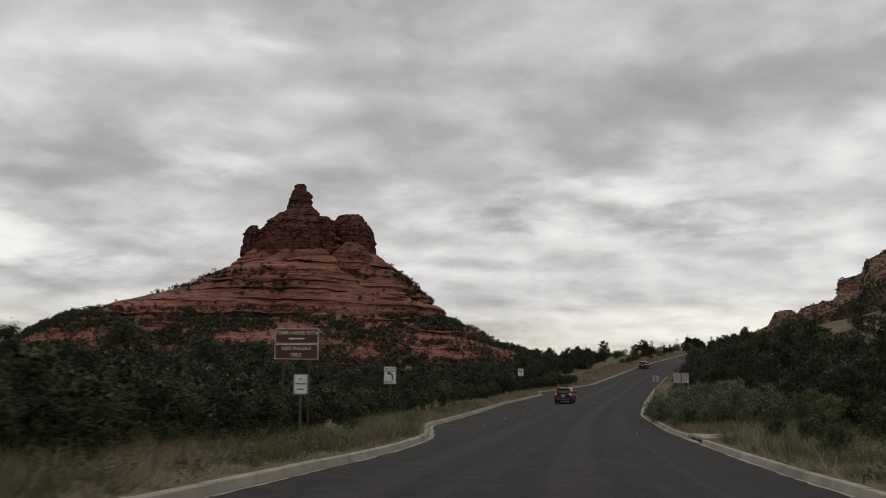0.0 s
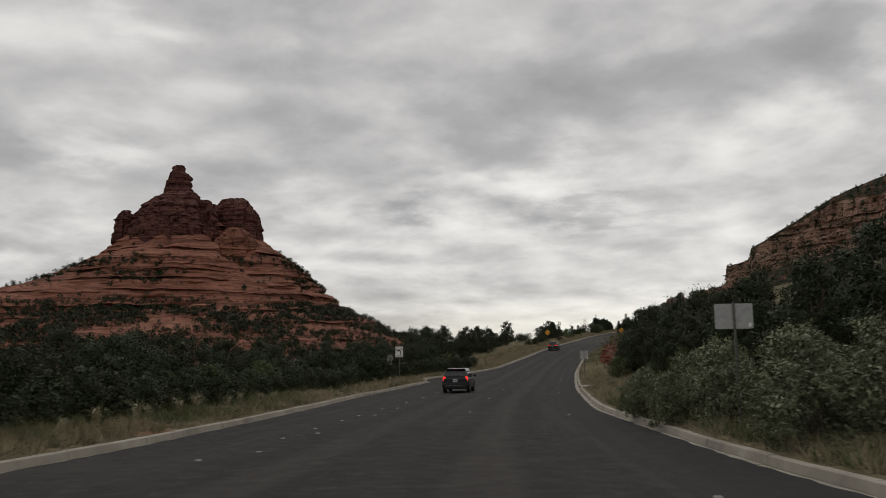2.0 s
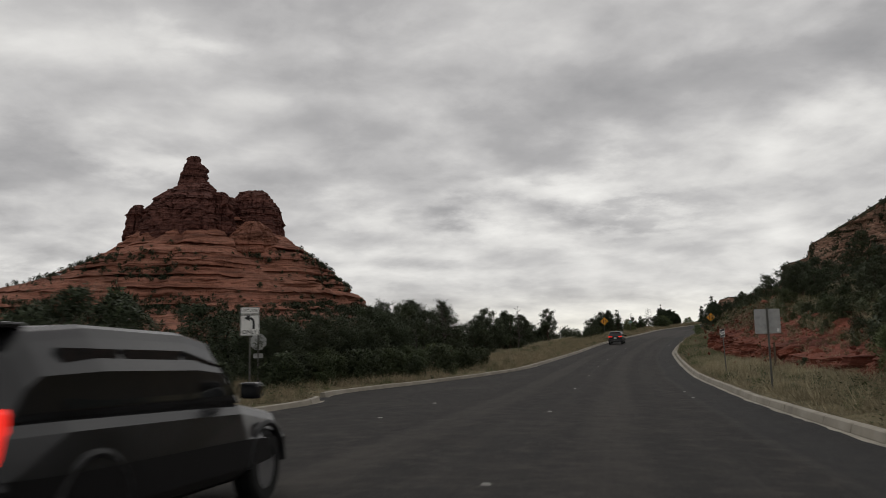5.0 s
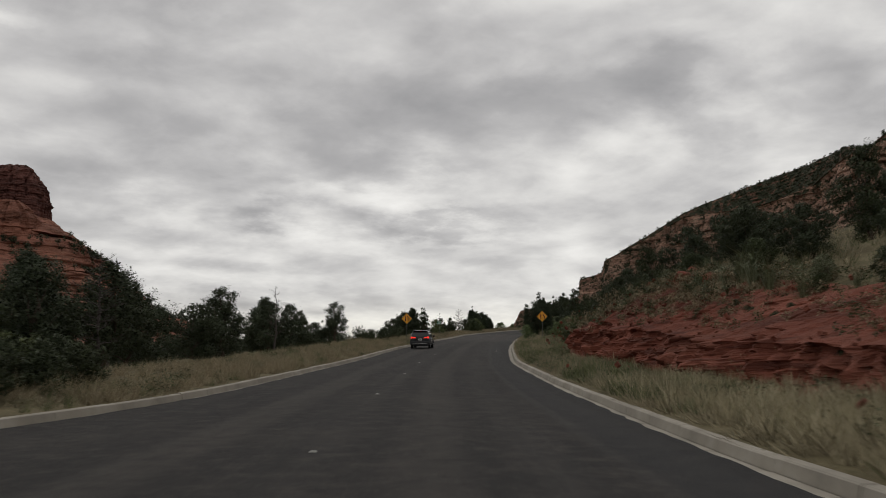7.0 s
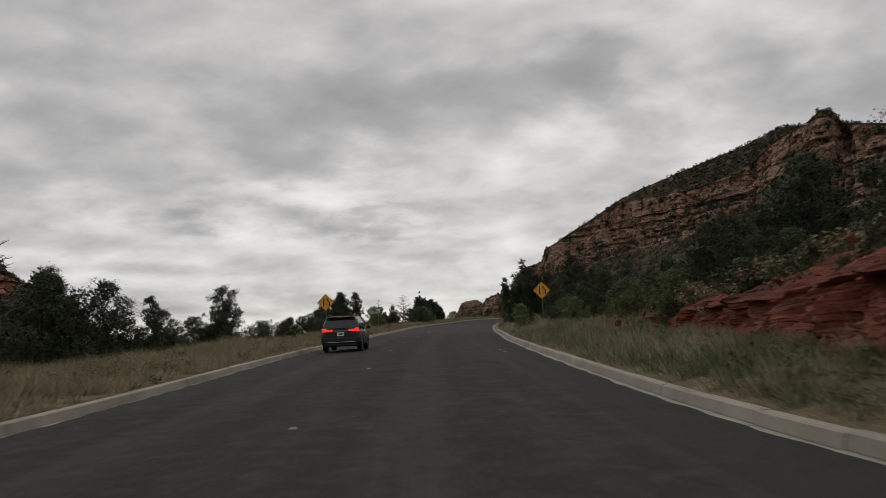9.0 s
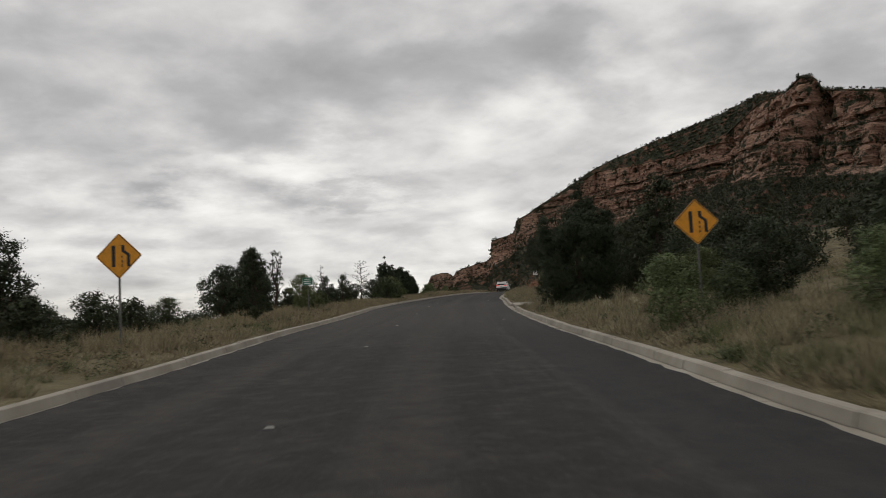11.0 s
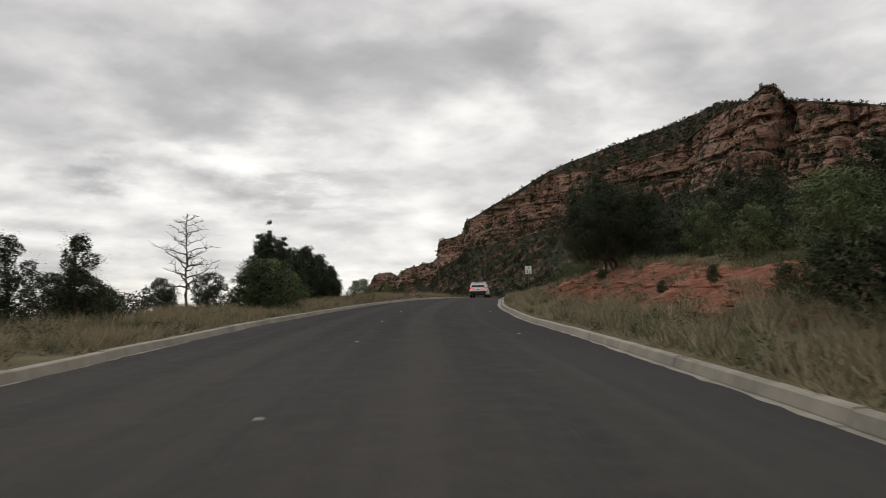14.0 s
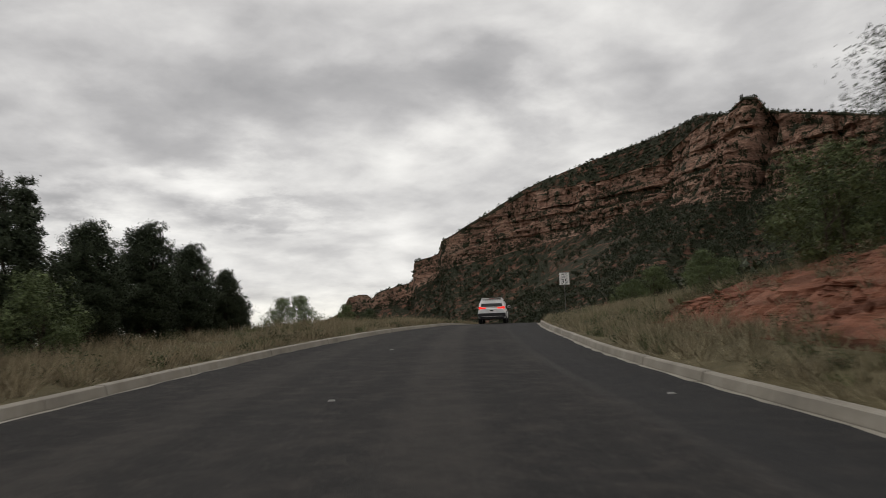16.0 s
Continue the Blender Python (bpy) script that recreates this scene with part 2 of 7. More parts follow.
def soil():
    g = Nodes("soil")
    w = g.coords("World")
    n, m, f = g.noise(w, 0.09, 4, 0.6), g.noise(w, 0.9, 5, 0.65), g.noise(w, 9, 4, 0.7)
    grass = g.ramp(m, ((0.28, (0.06, 0.052, 0.028)), (0.5, (0.12, 0.10, 0.056)), (0.72, (0.175, 0.146, 0.086))))
    red = g.ramp(m, ((0.3, (0.14, 0.055, 0.03)), (0.7, (0.27, 0.115, 0.065))))
    col = g.mix(g.step(g.math("ADD", n, g.math("MULTIPLY", f, 0.25)), 0.74, 0.92), grass, red)
    col = g.mix(g.math("MULTIPLY", g.step(f, 0.5, 0.75), 0.5), col, (0.05, 0.052, 0.022))
    g.bump(g.math("ADD", m, g.math("MULTIPLY", f, 0.4)), 0.8, 0.12)
    return g.done(col, 0.95, 0, 0.15)


def red_rock(name, tone, bands, pale, veg=0.0, bump=1.0, scale=1.0, broken=0.4, across=0.03):
    """Layered sandstone: level beds of uneven thickness, streaks that run down the faces, grit."""
    g = Nodes(name)
    w = g.coords("World")
    warp = g.noise(w, 0.02 * scale, 4, 0.6)
    lay = g.nt.nodes.new("ShaderNodeMapping")
    lay.inputs["Scale"].default_value = (across * 0.4 * scale, across * 0.4 * scale, bands)
    g.nt.links.new(w, lay.inputs["Vector"])
    beds = g.noise(lay.outputs[0], 1.0, 5, 0.62, 0.15)
    thin = g.nt.nodes.new("ShaderNodeMapping")
    thin.inputs["Scale"].default_value = (across * scale, across * scale, bands * 4.5)
    g.nt.links.new(w, thin.inputs["Vector"])
    fine = g.noise(thin.outputs[0], 1.0, 4, 0.65, 0.2)
    down = g.nt.nodes.new("ShaderNodeMapping")
    down.inputs["Scale"].default_value = (0.22 * scale, 0.22 * scale, 0.02 * scale)
    g.nt.links.new(w, down.inputs["Vector"])
    runs = g.noise(down.outputs[0], 1.0, 4, 0.6)
    grit = g.noise(w, 0.9 * scale, 6, 0.7)
    a, b, c = (tuple(t * k for t in tone) for k in (0.55, 1.0, 1.3))
    col = g.ramp(beds, ((0.30, a), (0.48, b), (0.60, c), (0.74, pale)))
    col = g.mix(g.math("MULTIPLY", g.step(fine, 0.5, 0.62), 0.75), col, tuple(t * 0.38 for t in tone))
    col = g.mix(g.math("MULTIPLY", g.step(runs, 0.5, 0.72), 0.45), col, tuple(t * 0.5 for t in tone))
    col = g.mix(g.math("MULTIPLY", g.step(warp, 0.5, 0.7), 0.35), col, pale)
    rub = g.nt.nodes.new("ShaderNodeMapping")
    rub.inputs["Scale"].default_value = (0.16 * scale, 0.16 * scale, 0.55 * scale)
    g.nt.links.new(w, rub.inputs["Vector"])
    rubble = g.noise(rub.outputs[0], 1.0, 7, 0.78)
    col = g.mix(g.math("MULTIPLY", g.step(rubble, 0.50, 0.60), broken), col, tuple(t * 0.36 for t in tone))
    col = g.mix(g.math("MULTIPLY", g.step(g.math("SUBTRACT", 1.0, rubble), 0.56, 0.66), broken * 0.7), col, tuple(p * 1.1 for p in pale))
    if veg:
        sc = g.noise(w, 0.11 * scale, 6, 0.75)
        col = g.mix(g.step(sc, 0.62 - veg, 0.66 - veg * 0.9), col, (0.032, 0.036, 0.02))
    h = g.math("ADD", g.math("MULTIPLY", fine, 1.2), grit)
    g.bump(h, 0.9, bump)
    return g.done(col, 0.92, 0, 0.15)


def leafy(name, dark, mid, lite, rough=0.7):
    """Foliage: each sprig takes its own shade, each plant its own tone."""
    g = Nodes(name)
    isl = g.nt.nodes.new("ShaderNodeNewGeometry").outputs["Random Per Island"]
    rnd = g.nt.nodes.new("ShaderNodeObjectInfo").outputs["Random"]
    col = g.ramp(isl, ((0.0, dark), (0.55, mid), (1.0, lite)))
    w = g.coords("World")
    n = g.noise(w, 0.35, 3, 0.6)
    col = g.mix(g.math("MULTIPLY", rnd, 0.5), col, tuple(0.5 * (d + m) * k for d, m, k in zip(dark, mid, (1.25, 1.0, 0.9))))
    col = g.mix(g.math("MULTIPLY", g.step(n, 0.45, 0.7), 0.4), col, dark)
    g.bsdf.inputs["Transmission Weight"].default_value = 0.0
    return g.done(col, rough, 0, 0.25)


def bark(name, col1, col2):
    g = Nodes(name)
    v = g.coords("Object", (6, 6, 1.2))
    n, f = g.noise(v, 2.0, 5, 0.65), g.noise(v, 9.0, 4, 0.7)
    g.bump(g.math("ADD", n, f), 0.8, 0.03)
    return g.done(g.mix(g.math("MULTIPLY", f, 0.5), g.ramp(n, ((0.3, col1), (0.7, col2))), col1), 0.95, 0, 0.15)


def glass(name, tint):
    g = Nodes(name)
    v = g.coords("Object")
    n = g.noise(v, 4, 3, 0.5)
    return g.done(g.mix(g.math("MULTIPLY", n, 0.3), tint, tuple(t * 2.2 for t in tint)), g.math("ADD", 0.04, g.math("MULTIPLY", n, 0.06)), 0, 0.6)


def lit_lens(name, color, strength):
    g = Nodes(name)
    g.bsdf.inputs["Emission Color"].default_value = (*color, 1)
    g.bsdf.inputs["Emission Strength"].default_value = strength
    v = g.coords("Object")
    return g.done(g.mix(g.math("MULTIPLY", g.noise(v, 14, 2, 0.5), 0.4), tuple(c * 0.6 for c in color), color), 0.15, 0, 0.5)


asphalt()
concrete()
soil()
red_rock("bell_sandstone", (0.265, 0.114, 0.077), 0.16, (0.40, 0.215, 0.15), 0.0, 1.6, 1.0, 0.4, 0.05)
red_rock("cap_sandstone", (0.122, 0.052, 0.042), 0.2, (0.18, 0.082, 0.063), 0.0, 1.4)
red_rock("cliff_sandstone", (0.345, 0.205, 0.148), 0.13, (0.51, 0.385, 0.29), 0.10, 3.0, 0.7, 0.75, 0.11)
red_rock("talus", (0.15, 0.075, 0.05), 0.1, (0.24, 0.14, 0.095), 0.19, 2.0, 0.8)
red_rock("red_earth", (0.170, 0.055, 0.036), 0.55, (0.24, 0.100, 0.068), 0.0, 0.10, 6.0)
red_rock("orange_earth", (0.235, 0.100, 0.063), 0.55, (0.32, 0.17, 0.115), 0.0, 0.10, 6.0)
leafy("juniper_leaf", (0.028, 0.039, 0.020), (0.042, 0.056, 0.028), (0.060, 0.077, 0.037))
leafy("pinyon_leaf", (0.026, 0.036, 0.017), (0.042, 0.057, 0.025), (0.064, 0.082, 0.035))
leafy("shrub_leaf", (0.028, 0.04, 0.017), (0.06, 0.084, 0.035), (0.105, 0.135, 0.06))
leafy("bright_leaf", (0.058, 0.078, 0.031), (0.115, 0.152, 0.060), (0.19, 0.235, 0.098))
leafy("sage_leaf", (0.055, 0.07, 0.036), (0.14, 0.165, 0.088), (0.36, 0.39, 0.26))
leafy("dry_grass", (0.115, 0.098, 0.056), (0.225, 0.193, 0.115), (0.40, 0.345, 0.22))
leafy("green_grass", (0.04, 0.05, 0.018), (0.085, 0.10, 0.036), (0.16, 0.17, 0.066))
leafy("pale_straw", (0.15, 0.14, 0.08), (0.33, 0.31, 0.19), (0.55, 0.51, 0.36))
leafy("far_leaf", (0.022, 0.029, 0.013), (0.034, 0.044, 0.020), (0.05, 0.062, 0.029))
bark("juniper_bark", (0.045, 0.032, 0.024), (0.13, 0.10, 0.08))
bark("dead_wood", (0.05, 0.042, 0.038), (0.135, 0.12, 0.108))

# ---- the plan ----
# a runs along the road's mean line, b to its right, o is b from the driven line.
CA, SA = math.cos(radians(21.5)), math.sin(radians(21.5))
HEAD = -21.5


def W(a, b, z=0.0):
    return Vector((a * SA + b * CA, a * CA - b * SA, z))


ROAD = np.array([(-60, 5.6, 7.0), (-30, 0.9, 6.3), (-2.6, -3.4, 5.1), (21.2, -7.19, 3.65), (45.1, -10.79, 2.46), (66, -13.0, 1.92),
                 (87.7, -14.49, 1.59), (105, -15.3, 1.51), (123, -15.87, 1.66), (141.5, -16.23, 2.1), (160, -16.1, 2.75),
                 (180, -15.2, 3.65), (197.3, -14.2, 4.4), (214.5, -12.58, 5.22), (231, -10.46, 5.99), (246.7, -8.24, 6.88),
                 (263, -5.87, 7.56), (271.4, -4.75, 7.92), (290, -1.3, 8.85), (310, 3.6, 9.98), (326, 8.5, 10.65), (345, 15.5, 10.85), (365, 24, 10.3),
                 (400, 40, 8.2), (480, 80, 5.0), (600, 150, 3.0)])
EDGE_R = np.array([(-60, 4.3), (27, 4.6), (46, 4.5), (64, 3.7), (100, 3.7), (128, 3.62), (142, 3.8), (163, 3.6), (190, 4.0), (205, 4.25), (225, 3.95), (243, 3.7), (262, 4.1), (600, 4.1)])
EDGE_L = np.array([(-60, -4.9), (20, -5.1), (28, -5.5), (34, -6.7), (41, -8.1), (57, -8.6), (63, -8.9), (80, -9.7), (100, -9.7), (106.5, -9.5), (109.5, -11.3), (114, -10.6), (118, -9.9), (126, -8.2), (133, -6.8), (139, -6.3), (145, -6.2), (150, -6.05), (161, -5.7), (168, -5.6), (190, -5.7), (209, -5.35), (222, -5.65), (242, -5.5), (258, -6.0), (270, -6.1), (284, -5.5), (298, -4.7), (312, -2.9), (326, -1.6), (345, -1.2), (600, -1.2)])
DENSE = np.arange(-60, 601, 0.5)


def smooth_table(xs, ys, width):
    """Straight runs between the points, rounded off over the given length."""
    v = np.interp(np.arange(-160, 701, 0.5), xs, ys)
    first, last = (ys[1] - ys[0]) / (xs[1] - xs[0]), (ys[-1] - ys[-2]) / (xs[-1] - xs[-2])
    g = np.arange(-160, 701, 0.5)
    v = np.where(g < xs[0], ys[0] + (g - xs[0]) * first, v)
    v = np.where(g > xs[-1], ys[-1] + (g - xs[-1]) * last, v)
    k = np.hanning(int(width * 2) | 1)
    return np.convolve(v, k / k.sum(), "same")[200:200 + len(DENSE)]


T_B = smooth_table(ROAD[:, 0], ROAD[:, 1], 16)
T_Z = smooth_table(ROAD[:, 0], ROAD[:, 2], 16)
T_R = smooth_table(EDGE_R[:, 0], EDGE_R[:, 1], 12)
T_L = smooth_table(EDGE_L[:, 0], EDGE_L[:, 1], 9)


def along(table, a):
    return np.interp(a, DENSE, table)


def sstep(v, lo, hi):
    u = np.clip((np.asarray(v, float) - lo) / (hi - lo), 0, 1)
    return u * u * (3 - 2 * u)


def wave(a, b, size, seed):
    """Smooth uneven ground from a few crossed waves, -1 to 1."""
    out = 0.0
    rng = np.random.RandomState(seed)
    for k in range(6):
        ang, ph, f = rng.uniform(0, 6.28), rng.uniform(0, 6.28), rng.uniform(0.6, 1.8)
        out = out + np.sin((a * np.cos(ang) + b * np.sin(ang)) * f * 6.28 / size + ph)
    return out / 3.2


BANK = np.array([(86, 0.0), (96, 0.5), (106, 0.7), (118, 0.8), (128, 1.2), (136, 1.7), (146, 2.3), (154, 2.8), (160, 2.9), (167, 2.4), (178, 1.0), (190, 0.0), (248, 0.0), (257, 0.6), (266, 1.15), (286, 1.4), (297, 0.7), (306, 0.15), (322, 0.0)])
BANK_FOOT = np.array([(80, 4.6), (120, 3.3), (140, 2.6), (160, 2.6), (185, 4.2), (200, 6.0), (238, 4.6), (252, 3.3), (266, 2.5), (300, 2.5), (330, 4.0)])
VERGE = np.array([(0, 0.05), (80, 0.06), (110, 0.10), (140, 0.10), (160, 0.13), (190, 0.13), (215, 0.08), (235, 0.10), (250, 0.18), (300, 0.2), (335, 0.12), (400, 0.08)])
KERB_W = 0.55
INLETS = ((32.7, 36.6), (88.6, 91.2), (235.8, 240.0))


def ground(a, b):
    """Height of the land at plan places."""
    a, b = np.asarray(a, float), np.asarray(b, float)
    ac = np.clip(a, -60, 600)
    zr, bc = along(T_Z, ac), along(T_B, ac)
    # beyond the ends the road's level fades into the land
    zr = np.where(a > 600, 3.0, zr)
    o = b - bc
    er = o - along(T_R, ac) - KERB_W
    el = along(T_L, ac) - o - KERB_W
    bank, foot = np.interp(ac, BANK[:, 0], BANK[:, 1]), np.interp(ac, BANK_FOOT[:, 0], BANK_FOOT[:, 1])
    hill = np.interp(ac, (0, 90, 110, 180, 220, 300, 600), (0.24, 0.24, 0.30, 0.26, 0.10, 0.10, 0.07))
    rise = 0.13 + np.interp(ac, VERGE[:, 0], VERGE[:, 1]) * np.clip(er, 0, 5) + bank * (1 + 0.22 * wave(a, 0 * a, 14, 5)) * sstep(er, foot, foot + 3.8)
    rise = rise + np.interp(ac, (120, 146, 156, 168), (0, 0.25, 0.25, 0)) * sstep(er, foot + 3.4, foot + 7.5)
    rise = rise + hill * np.clip(er - foot - 3.0, 0, 55) + 0.10 * np.clip(er - 65, 0, 500) + 0.2 * wave(a, b, 9, 1) * sstep(er, 1.5, 8)
    fall = 0.13 + 0.05 * np.clip(el, 0, 4) - 0.10 * np.clip(el - 5, 0, 45) - 0.008 * np.clip(el - 50, 0, 300) + 0.18 * wave(a, b, 8, 2) * sstep(el, 1.5, 7)
    far_left = zr * (1 - sstep(el, 30, 140)) + sstep(el, 30, 140) * (-1.0 + 0.035 * np.clip(a - 250, 0, 300) * sstep(el, 60, 200))
    z = np.where(er > 0, zr + rise, np.where(el > 0, far_left + fall, zr - 0.30))
    for a0, a1 in INLETS:
        slab = sstep(a, a0 - 0.8, a0 - 0.2) * (1 - sstep(a, a1 + 0.2, a1 + 0.8)) * (er > 0) * (1 - sstep(er, 1.3, 1.9))
        z = z * (1 - slab) + slab * np.minimum(z, zr + 0.02)
    z = z - 0.25 * sstep(a, 107.0, 107.4) * (1 - sstep(a, 109.4, 109.9)) * (el > 0) * (el < 30)
    z = z + 1.2 * wave(a, b, 60, 3) * sstep(np.maximum(er, el), 18, 60)
    return z


def bank_zone(a, b):
    """1 where the bare earth bank lies over the land."""
    ac = np.clip(a, -60, 600)
    e = b - along(T_B, ac) - along(T_R, ac) - KERB_W - np.interp(ac, BANK_FOOT[:, 0], BANK_FOOT[:, 1])
    return sstep(e, -0.4, 0.5) * (1 - sstep(e, 3.0, 5.0)) * sstep(np.interp(ac, BANK[:, 0], BANK[:, 1]), 0.25, 0.9) * (np.asarray(a) < 330) * (np.asarray(a) > 90)


def ground_at(a, o):
    b = float(along(T_B, min(max(a, -60), 600))) + o
    return W(a, b, float(ground(a, b)))


def road_at(a, o):
    return W(a, float(along(T_B, a)) + o, float(along(T_Z, a)))


def road_turn(a):
    """Degrees about z that turn a thing facing +y along the road."""
    d = (float(along(T_B, a + 1)) - float(along(T_B, a - 1))) / 2
    return HEAD - math.degrees(math.atan(d))


# ---- mesh helpers ----
def mesh_from(name, verts, faces, smooth=False):
    me = bpy.data.meshes.new(name)
    me.from_pydata([tuple(v) for v in verts], [], [tuple(f) for f in faces])
    if smooth:
        me.polygons.foreach_set("use_smooth", np.ones(len(me.polygons), bool))
    me.update()
    return me


def tris_mesh(name, verts, normals=None):
    """Loose triangles, three verts each; normals, one a triangle, round off the shading of a clump."""
    me = bpy.data.meshes.new(name)
    n = len(verts)
    if normals is not None:
        t = np.array(verts, float).reshape(-1, 3, 3)
        face = np.cross(t[:, 1] - t[:, 0], t[:, 2] - t[:, 0])
        back = (face * normals).sum(1) < 0
        t[back] = t[back][:, ::-1]
        verts = t.reshape(-1, 3)
    me.vertices.add(n)
    me.vertices.foreach_set("co", np.asarray(verts, np.float32).ravel())
    me.loops.add(n)
    me.loops.foreach_set("vertex_index", np.arange(n, dtype=np.int32))
    me.polygons.add(n // 3)
    me.polygons.foreach_set("loop_start", np.arange(0, n, 3, dtype=np.int32))
    me.update(calc_edges=True)
    if normals is not None:
        k = normals / (np.linalg.norm(normals, axis=1)[:, None] + 1e-9)
        me.normals_split_custom_set_from_vertices(np.repeat(k, 3, 0).astype(np.float32))
    return me


def grid_mesh(name, P, smooth=True, flip=False, wrap=False):
    """A sheet from an array of places, rows by columns."""
    r, c, _ = P.shape
    i = np.arange(r * c).reshape(r, c)
    if wrap:
        i = np.concatenate([i, i[:, :1]], 1)
    q = np.stack([i[:-1, :-1], i[:-1, 1:], i[1:, 1:], i[1:, :-1]], -1).reshape(-1, 4)
    if flip:
        q = q[:, ::-1]
    me = bpy.data.meshes.new(name)
    me.vertices.add(r * c)
    me.vertices.foreach_set("co", P.astype(np.float32).ravel())
    me.loops.add(q.size)
    me.loops.foreach_set("vertex_index", q.astype(np.int32).ravel())
    me.polygons.add(len(q))
    me.polygons.foreach_set("loop_start", np.arange(0, q.size, 4, dtype=np.int32))
    me.polygons.foreach_set("use_smooth", np.full(len(q), smooth))
    me.update(calc_edges=True)
    return me


def obj(name, me, mat, parent=None, label=""):
    if mat:
        me.materials.append(MATS[mat])
    ob = new(name, me)
    if parent:
        ob.parent = parent
    if label:
        ob["label"] = label
    return ob


def part(name, bm, mat, parent, label=""):
    me = bpy.data.meshes.new(name)
    bm.normal_update()
    bm.to_mesh(me)
    bm.free()
    return obj(name, me, mat, parent, label)


def thing(name, m, label, category, group="", kind=""):
    ob = new(name)
    ob.matrix_basis = m
    ob.empty_display_size = 0.2
    return tagged(ob, label, category, group, kind)


def box(bm, size, at, bevel=0.0, rot=None):
    m = Matrix.Translation(at) @ (rot or Matrix.Identity(4)) @ Matrix.Diagonal((*size, 1))
    r = bmesh.ops.create_cube(bm, size=1, matrix=m)
    if bevel:
        es = list({e for v in r["verts"] for e in v.link_edges})
        bmesh.ops.bevel(bm, geom=es, offset=bevel, segments=2, affect="EDGES", profile=0.6)
    return bm


def new_box(size, at, bevel=0.0, rot=None):
    return box(bmesh.new(), size, at, bevel, rot)


def rod(bm, p, q, r0, r1=None, sides=10):
    p, q = Vector(p), Vector(q)
    d = q - p
    m = Matrix.Translation((p + q) / 2) @ d.to_track_quat("Z", "Y").to_matrix().to_4x4()
    bmesh.ops.create_cone(bm, cap_ends=True, segments=sides, radius1=r0, radius2=r0 if r1 is None else r1, depth=d.length, matrix=m)
    return bm


def plate(bm, pts, y0, y1):
    """A flat sheet with the outline pts in x and z, between two depths y."""
    a = [bm.verts.new((x, y0, z)) for x, z in pts]
    b = [bm.verts.new((x, y1, z)) for x, z in pts]
    bm.faces.new(a)
    bm.faces.new(b[::-1])
    for i in range(len(pts)):
        j = (i + 1) % len(pts)
        bm.faces.new((a[j], a[i], b[i], b[j]))
    bmesh.ops.recalc_face_normals(bm, faces=bm.faces[:])
    return bm


def round_rect(w, h, r, n=4):
    out = []
    for cx, cz, a0 in ((w / 2 - r, h / 2 - r, 0), (-w / 2 + r, h / 2 - r, 90), (-w / 2 + r, -h / 2 + r, 180), (w / 2 - r, -h / 2 + r, 270)):
        for k in range(n + 1):
            t = radians(a0 + 90 * k / n)
            out.append((cx + r * math.cos(t), cz + r * math.sin(t)))
    return out


# ---- ground ----
def build_ground():
    fwd = 420 + np.cumsum(3 * 1.16 ** np.arange(38))
    aft = (-60 - np.cumsum(4 * 1.2 ** np.arange(22)))[::-1]
    av = np.concatenate([aft, np.arange(-60, 421, 1.5), fwd])
    near = np.concatenate([[0.0, 0.02], np.arange(0.5, 14, 0.6), 14 + np.cumsum(0.8 * 1.105 ** np.arange(64))])
    rows = []
    for a in av:
        ac = min(max(a, -60), 600)
        bc, r, l = float(along(T_B, ac)), float(along(T_R, ac)), float(along(T_L, ac))
        b = np.concatenate([bc + l - KERB_W - near[::-1], [bc + l - KERB_W + 0.05, bc + (l + r) / 2, bc + r + KERB_W - 0.05], bc + r + KERB_W + near])
        rows.append(np.stack([np.full(len(b), a), b], -1))
    G = np.array(rows)
    z = ground(G[..., 0], G[..., 1]) - 0.9 * bank_zone(G[..., 0], G[..., 1])
    P = np.stack([G[..., 0] * SA + G[..., 1] * CA, G[..., 0] * CA - G[..., 1] * SA, z], -1)
    ob = obj("ground", grid_mesh("ground", P, True, True), "soil")
    tagged(ob, "dry grassy verge and reddish desert soil", "ground", "", "structure")


build_ground()


def build_road():
    av = np.arange(-60, 560, 0.5)
    rows, uvs = [], []
    rng = random.Random(3)
    for a in av:
        # the mat of asphalt laps unevenly over the gutter pan
        r, l = float(along(T_R, a)) + 0.03 + 0.10 * rng.random(), float(along(T_L, a)) - 0.03 - 0.10 * rng.random()
        o = np.linspace(l, r, 15)
        uvs.append(np.stack([o, np.full(15, a)], -1))
        crown = -0.012 * np.abs(o - (l + r) / 2)
        crown[[0, -1]] = np.maximum(crown[[0, -1]], -0.028)
        rows.append([W(a, float(along(T_B, a)) + k, float(along(T_Z, a)) + 0.05 + c) for k, c in zip(o, crown)])
    me = grid_mesh("road", np.array(rows), True, True)
    layer = me.uv_layers.new(name="plan")
    idx = np.empty(len(me.loops), np.int32)
    me.loops.foreach_get("vertex_index", idx)
    layer.data.foreach_set("uv", np.array(uvs).reshape(-1, 2)[idx].astype(np.float32).ravel())
    ob = obj("road", me, "asphalt")
    tagged(ob, "fresh dark grey asphalt road without painted lines", "road", "", "structure")


build_road()


